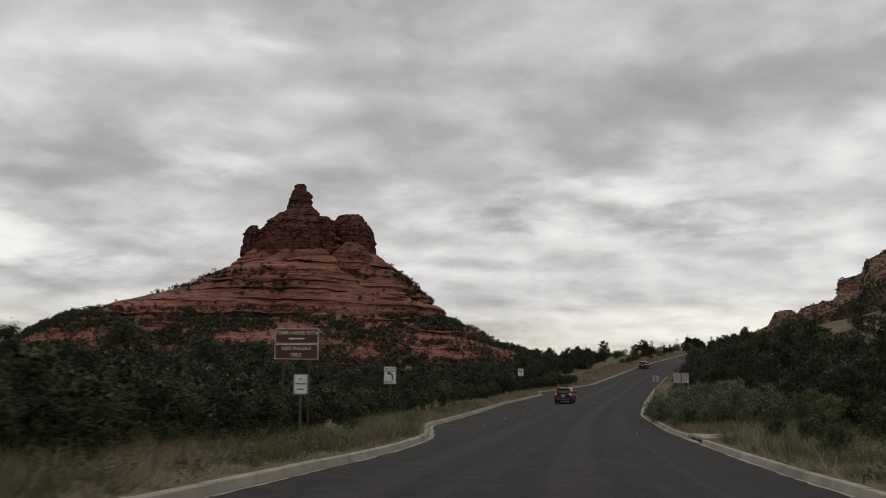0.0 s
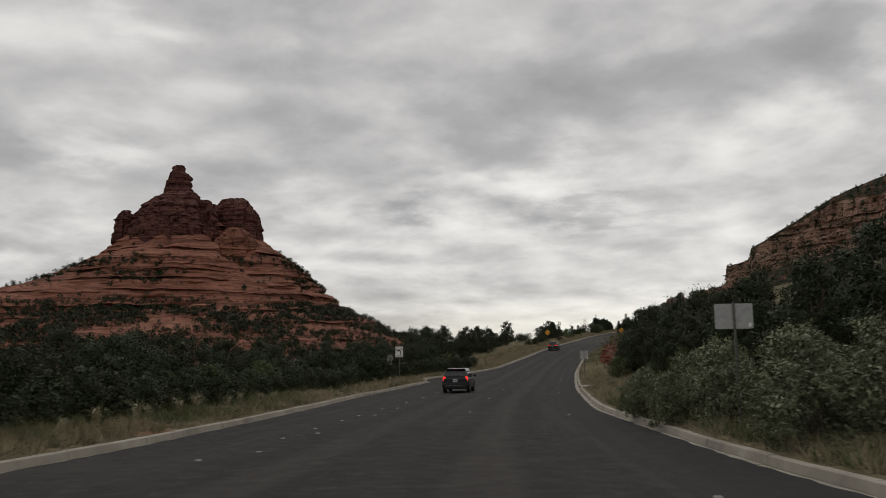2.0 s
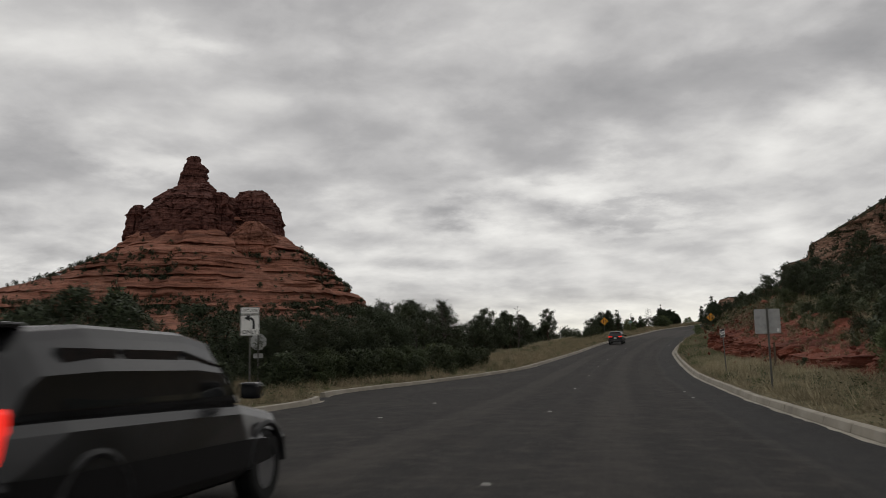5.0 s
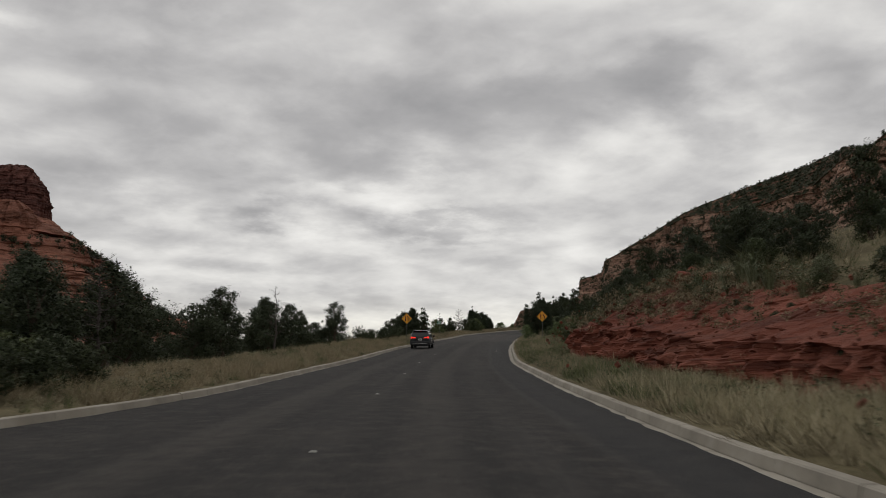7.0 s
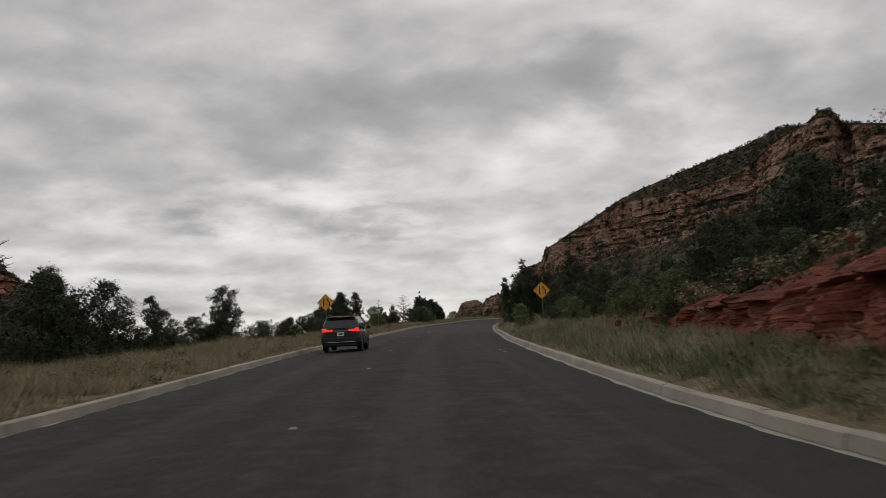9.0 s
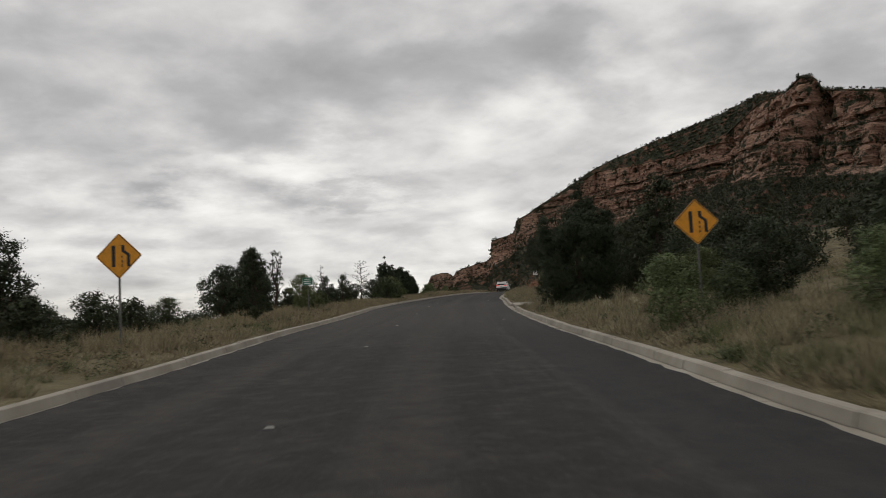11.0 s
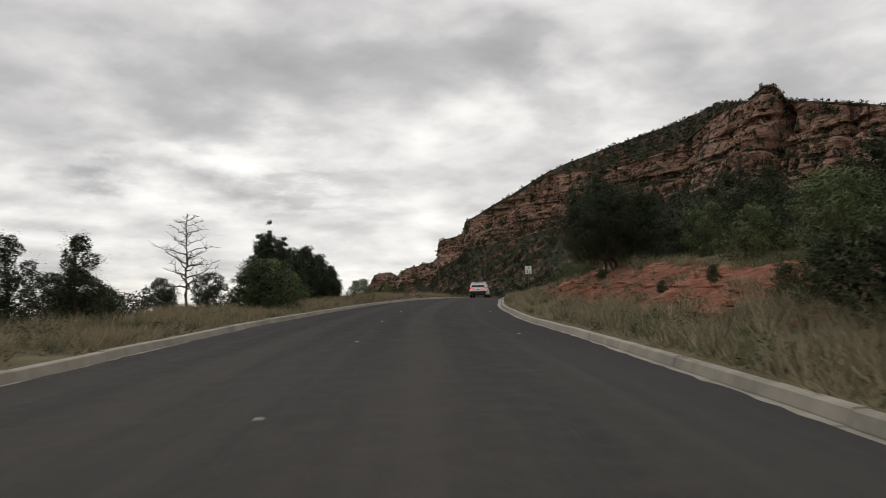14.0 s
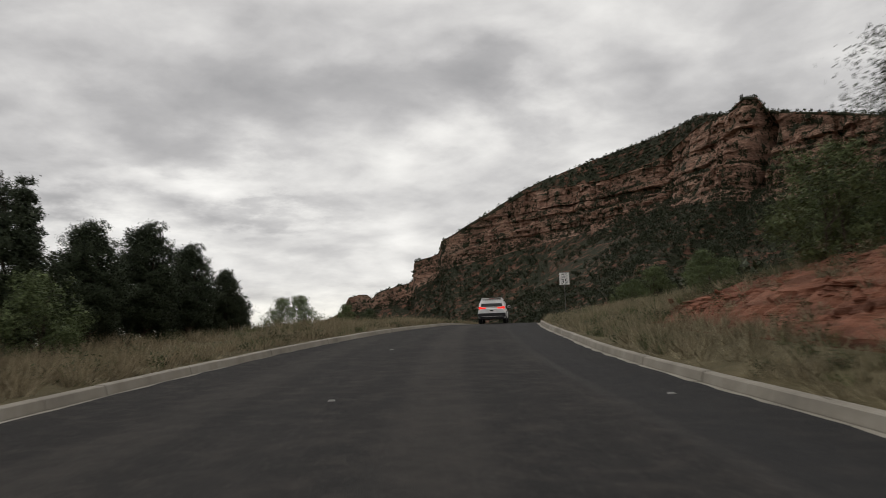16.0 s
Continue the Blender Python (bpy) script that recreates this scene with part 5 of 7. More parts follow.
plant("trees and bushes near the crest, bank side",
      ("bank_tree", 281.2, 10.0, 0.80), ("juniper_a", 277, 15.5, 0.95), ("cypress", 279.7, 19.2, 0.55), ("juniper_b", 269.5, 19.5, 0.9),
      ("juniper_b", 290, 15.5, 0.9), ("juniper_c", 296, 16.5, 0.7))
plant("trees and bushes near the crest, bank side",
      ("shrub_b", 259, 11.8, 1.15), ("shrub_b", 262, 13.2, 1.2), ("shrub_b", 299, 9.8, 0.62),
      ("shrub_b", 304, 11.0, 0.65), ("shrub_b", 309, 12.5, 0.75), ("dark_shrub", 276, 12.3, 0.7), ("shrub_b", 301.4, 11.4, 0.6),
      ("shrub_b", 290.5, 11.0, 1.3), ("shrub_b", 293.5, 12.5, 1.3))
plant("trees and bushes near the crest, bank side",
      ("shrub_b", 314, 9.8, 0.6), ("shrub_b", 322, 12.5, 1.1), ("juniper_b", 330, 14, 0.75), ("juniper_a", 318, 16, 0.8), ("shrub_b", 336, 11.5, 1.0),
      ("juniper_b", 343, 12.5, 0.8), ("shrub_a", 263, 9.4, 0.3), ("shrub_a", 279, 9.2, 0.35))
plant("trees and bushes near the crest, bank side",
      ("shrub_a", 257, 9.0, 0.5), ("shrub_a", 266, 8.6, 0.25), ("juniper_a", 287, 14.0, 0.9),
      ("juniper_b", 271, 14.8, 0.85), ("juniper_a", 264, 16.0, 0.9), ("shrub_b", 268, 13.0, 1.0), ("shrub_b", 275, 14.0, 1.1))
plant("trees and bushes along the middle bend, bank side",
      ("juniper_c", 206, 11.8, 0.72), ("juniper_a", 211, 14.5, 0.85), ("shrub_b", 203, 9.4, 0.75), ("juniper_b", 198, 14.5, 0.9),
      ("juniper_b", 190, 15.5, 0.9), ("shrub_b", 187.0, 9.2, 0.9))
plant("trees and bushes before the side road, bank side",
      ("juniper_a", 100, 8.8, 0.85), ("juniper_c", 103.5, 9.2, 0.85), ("juniper_a", 107, 9.6, 0.85), ("juniper_b", 111, 10.6, 0.8),
      ("shrub_b", 98, 7.4, 0.8), ("shrub_b", 104, 7.6, 0.7), ("sage", 43.0, 7.2, 0.85), ("sage", 45.2, 6.0, 0.95),
      ("sage", 47.5, 6.4, 1.0), ("sage", 49.5, 7.2, 1.1), ("sage", 51.8, 6.1, 0.95), ("sage", 54.0, 6.6, 1.05),
      ("sage", 56.0, 5.8, 0.85), ("sage", 58.0, 6.8, 0.9))
plant("trees and bushes at the start of the road, bank side",
      ("sage", 46.5, 8.6, 1.15), ("sage", 50.5, 9.2, 1.15), ("sage", 54.5, 9.0, 1.1), ("sage", 41.5, 8.8, 0.9),
      ("sage", 44.0, 10.0, 1.0), ("sage", 60.0, 8.0, 0.8), ("sage", 56.5, 4.6, 0.7), ("sage", 53.0, 4.8, 0.65),
      ("sage", 58.8, 5.0, 0.7), ("shrub_a", 30, 7.2, 0.5), ("shrub_a", 26.5, 7.4, 0.55), ("dark_shrub", 32.6, 7.8, 0.5),
      ("shrub_a", 23, 7.2, 0.5), ("dark_shrub", 28.5, 8.4, 0.6))
plant("trees and bushes at the start of the road, bank side",
      ("shrub_a", 36.5, 10.0, 0.75), ("shrub_b", 33.0, 9.8, 0.7), ("shrub_a", 29.5, 10.4, 0.8), ("shrub_b", 39.5, 10.8, 0.8),
      ("dark_shrub", 26.0, 9.6, 0.8), ("shrub_a", 23, 10.2, 0.8), ("juniper_b", 36, 14.5, 0.9), ("juniper_a", 28, 15.5, 0.95),
      ("juniper_b", 41, 12.8, 0.8), ("juniper_a", 33, 17.5, 1.0), ("juniper_b", 48, 12.6, 0.95), ("juniper_a", 56, 12.2, 1.0),
      ("juniper_c", 61, 11.6, 0.95), ("juniper_b", 65, 12.6, 1.0))
plant("trees and bushes before the side road, bank side",
      ("shrub_b", 66, 9.4, 0.9), ("shrub_a", 72, 8.6, 0.9), ("shrub_b", 77, 9.8, 1.0), ("shrub_a", 83, 8.4, 0.85),
      ("shrub_b", 88, 9.8, 0.8), ("shrub_a", 69, 8.0, 0.7))
plant("trees and bushes before the side road, bank side",
      ("pinyon_a", 96, 9.2, 0.95), ("juniper_c", 92, 9.6, 1.0), ("juniper_a", 88, 10.6, 1.15), ("pinyon_a", 83.5, 10.2, 0.98),
      ("juniper_c", 78.5, 10.6, 1.05), ("juniper_a", 73.5, 11.2, 1.15), ("juniper_c", 69.0, 11.0, 1.0), ("juniper_b", 101, 11.6, 0.9),
      ("juniper_c", 74, 12.5, 1.0), ("juniper_a", 80, 13.0, 1.0), ("juniper_c", 68, 13.5, 1.05))
plant("trees and bushes at the start of the road, bank side",
      ("juniper_b", 86, 13.8, 0.95), ("pinyon_a", 63, 14.5, 1.1), ("juniper_c", 58, 15.0, 1.1), ("juniper_a", 91, 15.2, 0.95),
      ("juniper_b", 52, 15.5, 1.1), ("juniper_a", 44, 14.2, 1.0), ("juniper_c", 38, 13.8, 0.95), ("juniper_b", 31, 13.2, 0.9),
      ("juniper_a", 24, 14.2, 0.9), ("juniper_c", 17, 14.8, 0.9))
plant("trees and bushes along the middle bend, bank side",
      ("juniper_a", 163, 14.5, 0.85), ("juniper_b", 158, 16.5, 0.9), ("juniper_c", 170, 13.6, 0.8), ("juniper_a", 176, 13.0, 0.9),
      ("juniper_b", 183, 12.8, 0.9), ("juniper_c", 148, 18, 0.8), ("juniper_b", 140, 17.0, 0.7))
plant("trees and bushes along the middle bend, bank side",
      ("dark_shrub", 136, 13.0, 0.8), ("dark_shrub", 130, 13.4, 0.7), ("dark_shrub", 124, 13.0, 0.7), ("dark_shrub", 118, 13.5, 0.8),
      ("sage", 133, 12.3, 0.45), ("sage", 127, 12.8, 0.4), ("sage", 139, 12.0, 0.4), ("sage", 156, 11.6, 0.5),
      ("sage", 161, 10.6, 0.5), ("sage", 121, 11.8, 0.4))
plant("trees and bushes along the middle bend, bank side",
      ("dark_shrub", 122, 11.4, 0.7), ("dark_shrub", 127, 11.8, 0.8), ("shrub_a", 131.5, 12.0, 0.7), ("dark_shrub", 134.5, 11.6, 0.7),
      ("shrub_a", 144.5, 12.0, 0.8), ("juniper_b", 145, 14.0, 0.6),
      ("juniper_b", 151, 14.2, 0.7), ("juniper_a", 138, 14.6, 0.6), ("juniper_b", 132, 14.8, 0.6))
plant("trees and bushes along the middle bend, bank side",
      ("shrub_a", 156, 12.8, 0.8), ("juniper_b", 155, 15.0, 0.7),
      ("juniper_a", 161, 14.4, 0.7), ("dark_shrub", 168, 11.0, 0.8), ("shrub_a", 172, 10.4, 0.8), ("dark_shrub", 175, 10.2, 0.8),
      ("juniper_b", 168.5, 12.6, 0.7), ("juniper_a", 174, 12.0, 0.75), ("shrub_b", 181, 9.6, 0.8))
plant("trees and bushes along the middle bend, bank side",
      ("dark_shrub", 166, 10.2, 0.5), ("shrub_a", 178, 8.6, 0.6), ("dark_shrub", 156, 8.8, 0.35), ("dark_shrub", 130.5, 8.4, 0.35),
      ("dark_shrub", 118, 8.0, 0.35), ("dark_shrub", 110, 9.5, 0.5), ("dark_shrub", 100, 9.0, 0.6))

plant("trees and bushes near the crest, butte side",
      ("juniper_b", 295.5, -15.6, 0.7), ("juniper_b", 301, -14.6, 0.8))

rk = random.Random(71)
for a in np.concatenate([np.arange(1.5, 104, 1.9), np.arange(111, 137, 1.5)]):
    edge = float(along(T_L, a)) + (0.9 if a > 110 else 0)
    plant("scrub close behind the verge, butte side", ("dark_shrub" if rk.random() < 0.75 else "shrub_a", a + rk.uniform(-0.5, 0.5), edge - rk.uniform(3.6, 4.6), rk.uniform(0.7, 1.1)))
rb = random.Random(64)
for k in range(110):
    a = rb.uniform(112, 186)
    stand("bear_grass", a, rb.uniform(10.4, 16.5), rb.uniform(0.45, 1.0), rb.uniform(0, 360), group="bear grass on the bank")
for a, o, s in ((142.2, 11.0, 1.5), (144.2, 11.3, 1.3), (140.6, 10.9, 1.15), (147.2, 11.6, 1.2), (150.5, 11.4, 1.0)):
    stand("bear_grass", a, o, s, rb.uniform(0, 360), group="bear grass on the bank")
for k in range(90):
    # small tufts on the loose slope over the block wall
    a = rb.uniform(104, 184)
    foot = float(along(T_R, a)) + KERB_W + float(np.interp(a, BANK_FOOT[:, 0], BANK_FOOT[:, 1]))
    stand(rb.choice(("bear_grass", "shrub_a", "dark_shrub")), a, foot + rb.uniform(2.2, 6.0), rb.uniform(0.16, 0.36), rb.uniform(0, 360), group="tufts on the scree of the bank")
for a, o, s in ((212.5, 6.6, 0.9), (214, 6.9, 1.0), (216.5, 6.4, 0.8), (220, 6.6, 0.9), (209, 6.4, 0.8), (95, -12.6, 0.9), (97.5, -12.9, 1.0), (100, -12.4, 0.8), (92, -12.8, 0.7), (56, -11.4, 0.9), (58.5, -11.8, 1.0), (61, -11.5, 0.85), (63.5, -11.9, 0.9), (66, -11.7, 0.8), (69, -12.1, 0.75), (54, -11.6, 0.7), (102.5, -12.8, 0.9), (48, -11.0, 0.6), (50, -11.2, 0.9), (52, -11.0, 1.0), (55.2, -11.9, 1.1), (57.2, -12.2, 1.0), (59.8, -12.3, 1.1), (62.2, -12.4, 1.0), (53, -11.9, 0.9), (64.8, -12.4, 1.0), (20.5, -7.6, 0.8), (21.6, -7.9, 0.75), (23, -8.1, 0.6)):
    stand("pale_plume", a, o, s, rb.uniform(0, 360), group="pale plumes on the verge")

# the woods behind them
taken = []


def scatter(n, a0, a1, o0, o1, kinds, scales, gap, group, seed):
    r = random.Random(seed)
    k = tries = 0
    while k < n and tries < n * 40:
        tries += 1
        a, o = r.uniform(a0, a1), o0 + (o1 - o0) * r.random() ** 1.3
        if any((a - p) ** 2 + (o - q) ** 2 < gap * gap for p, q in taken):
            continue
        taken.append((a, o))
        stand(r.choice(kinds), a, o, r.uniform(*scales), r.uniform(0, 360), group=group)
        k += 1


WOOD = ["wood_a", "wood_b", "wood_c", "wood_a", "wood_b"]
scatter(100, 8, 128, -19, -62, WOOD, (0.62, 0.98), 4.0, "woods on the butte side", 1)
scatter(30, 128, 240, -24, -48, WOOD, (0.6, 0.95), 5.0, "woods on the butte side", 2)
scatter(34, 20, 128, -13.5, -19, ["dark_shrub", "dark_shrub", "shrub_a", "juniper_b"], (0.5, 0.9), 2.6, "scrub at the edge of the woods", 3)
scatter(42, 20, 118, 14.5, 48, WOOD, (0.7, 1.05), 4.2, "woods on the hillside", 4)
scatter(44, 118, 300, 16, 60, WOOD + ["shrub_b"], (0.5, 0.9), 5.0, "woods on the hillside", 5)

snag = make_snag("dead_tree", "bare grey dead tree with crooked twigs", 4.5, 51, 0.34, 30)
p = ground_at(277.4, -11.0)
snag.matrix_basis = pose(p.x, p.y, p.z, 0, 0, 40)
for a, o, seed, h, reach, n in ((263.5, -12.4, 52, 3.8, 0.18, 16), (179.4, -14.8, 53, 5.2, 0.16, 20), (153.8, -16.9, 54, 6.2, 0.26, 24), (165, -21.5, 55, 6.0, 0.2, 18), (128.5, -12.4, 56, 2.7, 0.2, 8)):
    t = make_snag("dead_tree", "weathered dead tree standing bare among junipers" if h > 5.5 else "thin dead trunk with few broken branches", h, seed, reach, n)
    p = ground_at(a, o)
    t.matrix_basis = pose(p.x, p.y, p.z, 0, 0, seed * 31)


def far_woods(name, label, places, lo, hi, seed, leaf="far_leaf", per=70, size=0.42):
    """Woods too far off to count: every tree a small ragged heap of blades."""
    r = np.random.RandomState(seed)
    n = len(places)
    h = r.uniform(lo, hi, n)
    base = np.asarray(places, float)
    u = r.normal(0, 1, (n, per, 3))
    u /= np.linalg.norm(u, axis=2)[..., None]
    u *= r.uniform(0.35, 1.0, (n, per, 1))
    c = base[:, None] + u * (h[:, None, None] * (0.52, 0.52, 0.48)) + np.stack([0 * h, 0 * h, h * 0.46], -1)[:, None]
    c = c.reshape(-1, 3)
    k = len(c)
    d = r.normal(0, 1, (k, 3))
    d /= np.linalg.norm(d, axis=1)[:, None]
    e = np.cross(d, r.normal(0, 1, (k, 3)))
    e /= np.linalg.norm(e, axis=1)[:, None] + 1e-9
    s = (np.repeat(h, per) * size * r.uniform(0.5, 1.2, k))[:, None]
    v = np.stack([c - e * s * 0.38, c + e * s * 0.38, c + d * s * 1.25], 1).reshape(-1, 3)
    out = u.reshape(-1, 3) + 0.3 * r.normal(0, 1, (k, 3)) + (0, 0, 0.15)
    ob = obj(name, tris_mesh(name, v, out), leaf)
    return tagged(ob, label, "woods", "", "stuff")


rw = np.random.RandomState(77)


def spots(n, a0, a1, o0, o1, power=1.0):
    a = rw.uniform(a0, a1, n)
    o = o0 + (o1 - o0) * rw.random_sample(n) ** power
    b = along(T_B, np.clip(a, -60, 600)) + o
    return np.stack([a * SA + b * CA, a * CA - b * SA, ground(a, b) - 0.2], -1)


far_woods("juniper_woods", "dark juniper woods spreading towards the butte", spots(1150, 20, 330, -50, -260, 1.3), 2.2, 4.4, 1, "juniper_leaf", 120, 0.16)
far_woods("juniper_woods", "dark junipers behind the verge", spots(90, 215, 330, -20, -50, 1.0), 1.6, 3.2, 11, "juniper_leaf", 520, 0.075)
far_woods("juniper_woods", "dark junipers beyond the crest", spots(260, 255, 420, -50, -150, 1.2), 2.2, 4.0, 12, "juniper_leaf", 110, 0.2)
far_woods("juniper_woods", "dense dark woods on the slope above the road", np.concatenate([spots(1250, 0, 420, 45, 330, 1.2), spots(320, 335, 520, 14, 120, 1.2)]), 2.4, 4.6, 2, "juniper_leaf", 110, 0.17)
far_woods("juniper_woods", "low dark woods round the foot of the butte", spots(1900, 260, 620, -60, -480, 0.9), 2.5, 5.0, 3, "far_leaf", 34, 0.42)


def on_mesh(me, n, pick, seed):
    """Places on the faces of a mesh that pick(centre, normal) accepts."""
    r = np.random.RandomState(seed)
    k = len(me.polygons)
    c, nr, ar = np.empty(k * 3, np.float32), np.empty(k * 3, np.float32), np.empty(k, np.float32)
    me.polygons.foreach_get("center", c)
    me.polygons.foreach_get("normal", nr)
    me.polygons.foreach_get("area", ar)
    c, nr = c.reshape(-1, 3), nr.reshape(-1, 3)
    w = ar * pick(c, nr)
    return c[r.choice(k, n, p=w / w.sum())] + r.normal(0, 0.8, (n, 3)) * (1, 1, 0.1)


slope = next(o for o in bell.children if o.name.startswith("slope"))


bell_mid = W(BELL[0], BELL[1])
to_road = (W(20, -7) - bell_mid).normalized()


def facing(c):
    """1 on the half of the butte that looks towards the road."""
    return ((c[:, 0] - bell_mid.x) * to_road.x + (c[:, 1] - bell_mid.y) * to_road.y > -30) * 1.0


def bench_pick(c, n):
    z = c[:, 2]
    clump = np.clip(fbm(c[:, 0] * 0.03, c[:, 1] * 0.03, z * 0.1, 3) + 0.7, 0.25, 1)
    return facing(c) * (np.exp(-((z - 31) / 2.0) ** 2) + 0.25 * np.exp(-((z - 33) / 5.0) ** 2)) * clump


def foot_pick(c, n):
    z = c[:, 2]
    clump = np.clip(fbm(c[:, 0] * 0.03, c[:, 1] * 0.03, z * 0.12, 3) + 0.42, 0.03, 1)
    return facing(c) * (z < 28) * (z > 0) * clump


def ledge_pick(c, n):
    z = c[:, 2]
    band = 0.05 + np.exp(-((z - 63) / 3.0) ** 2) + 0.9 * np.exp(-((z - 49) / 2.5) ** 2) + 0.5 * np.exp(-((z - 55) / 2.0) ** 2)
    clump = np.clip(fbm(c[:, 0] * 0.02, c[:, 1] * 0.02, z * 0.05, 3) + 0.1, 0.01, 1)
    return facing(c) * band * clump * (np.abs(n[:, 2]) > 0.2) * (z < 80) * (z > 35)


far_woods("ledge_shrubs", "dark junipers along the long bench of the butte", on_mesh(slope.data, 1700, bench_pick, 4), 1.6, 3.8, 5, "far_leaf", 40, 0.25)
far_woods("ledge_shrubs", "dark junipers and scrub over the foot of the butte", on_mesh(slope.data, 6400, foot_pick, 14), 1.8, 4.2, 15, "far_leaf", 36, 0.25)
far_woods("ledge_shrubs", "scattered dark scrub on the high ledges of the butte", on_mesh(slope.data, 620, ledge_pick, 24), 1.4, 4.0, 25, "far_leaf", 46, 0.25)
ridge_thing = bpy.data.objects["mesa_ridge"]
cliff_me = next(o for o in ridge_thing.children if o.name.startswith("cliff")).data
scree_me = next(o for o in ridge_thing.children if o.name.startswith("scree")).data


def seen_part(c):
    """1 on the stretch of the ridge that faces the road."""
    return 1.0 * (c[:, 0] * SA + c[:, 1] * CA > 800)


def crest_pick(c, n):
    clump = np.clip(fbm(c[:, 0] * 0.012, c[:, 1] * 0.012, c[:, 2] * 0.03, 3) + 0.3, 0.02, 1)
    return seen_part(c) * (np.abs(n[:, 2]) > 0.25) * clump * (1 + 2.0 * (np.abs(n[:, 2]) > 0.45))


def back_pick(c, n):
    return seen_part(c) * (c[:, 2] > 30) * np.clip(fbm(c[:, 0] * 0.015, c[:, 1] * 0.015, c[:, 2] * 0.02, 3) + 0.8, 0.2, 1)


back_me = next(o for o in ridge_thing.children if o.name.startswith("wooded")).data


def scree_pick(c, n):
    return seen_part(c) * np.clip(fbm(c[:, 0] * 0.01, c[:, 1] * 0.01, c[:, 2] * 0.02, 4) + 0.55, 0.03, 1)


far_woods("cliff_scrub", "dark scrub on the ledges and back of the ridge", on_mesh(cliff_me, 7200, crest_pick, 6), 1.6, 4.2, 7, "far_leaf", 26, 0.26)
far_woods("ridge_scrub", "dense dark scrub over the back of the ridge", on_mesh(back_me, 4600, back_pick, 16), 2.0, 4.6, 17, "far_leaf", 24, 0.36)
far_woods("scree_woods", "dark scattered trees on the scree slope", on_mesh(scree_me, 7600, scree_pick, 8), 2.2, 5.6, 9, "far_leaf", 36, 0.26)


# ---- scrub and stones on the scree of the banks ----
def slack_pick(c, n):
    """Gentle ground on a bank, in drifts."""
    return (np.abs(n[:, 2]) > 0.5) * np.clip(fbm(c[:, 0] * 0.25, c[:, 1] * 0.25, c[:, 2] * 0.4, 3) + 0.25, 0.02, 1)


def upper_pick(c, n):
    """The same on the upper part of a bank, behind the broken wall at its foot."""
    a, b = c[:, 0] * SA + c[:, 1] * CA, c[:, 0] * CA - c[:, 1] * SA
    e = b - along(T_B, a) - along(T_R, a) - KERB_W - np.interp(a, BANK_FOOT[:, 0], BANK_FOOT[:, 1])
    return (np.abs(n[:, 2]) > 0.4) * (0.12 + slack_pick(c, n)) * sstep(e, 0.8, 2.6)


def stones(name, label, places, lo, hi, mat, seed):
    """Loose angular stones, each a small dented block."""
    r = np.random.RandomState(seed)
    corner = np.array([(x, y, z) for x in (-1, 1) for y in (-1, 1) for z in (-1, 1)], float)
    quads = np.array(((0, 1, 3, 2), (4, 6, 7, 5), (0, 4, 5, 1), (2, 3, 7, 6), (0, 2, 6, 4), (1, 5, 7, 3)))
    vs, fs = [], []
    for k, p in enumerate(np.asarray(places, float)):
        size = r.uniform(lo, hi) * r.uniform(0.5, 1.0) * np.array((1.2, 0.9, 0.6))
        turn, _ = np.linalg.qr(r.normal(0, 1, (3, 3)))
        vs.append((corner * (1 + r.uniform(-0.35, 0.2, (8, 3))) * size) @ turn.T + p + (0, 0, 0.2 * size[2]))
        fs += (quads + 8 * k).tolist()
    ob = obj(name, mesh_from(name, [tuple(v) for v in np.concatenate(vs)], fs), mat)
    return tagged(ob, label, "stones", "", "stuff")


far_woods("bank_scrub", "low dry grey-brown scrub on the red bank", on_mesh(high_bank.data, 1900, upper_pick, 71), 0.16, 0.6, 71, "dry_grass", 50, 0.16)
far_woods("bank_scrub", "small dark green bushes on the red bank", on_mesh(high_bank.data, 700, upper_pick, 72), 0.2, 0.75, 72, "shrub_leaf", 80, 0.13)
far_woods("bank_scrub", "dry tufts on the low orange bank", on_mesh(low_bank.data, 420, slack_pick, 73), 0.12, 0.4, 73, "dry_grass", 60, 0.14)
stones("bank_stones", "loose red stones lying on the scree of the bank", on_mesh(high_bank.data, 900, slack_pick, 74), 0.03, 0.11, "red_earth", 74)
stones("bank_stones", "loose orange stones on the low bank", on_mesh(low_bank.data, 260, slack_pick, 75), 0.03, 0.09, "orange_earth", 75)


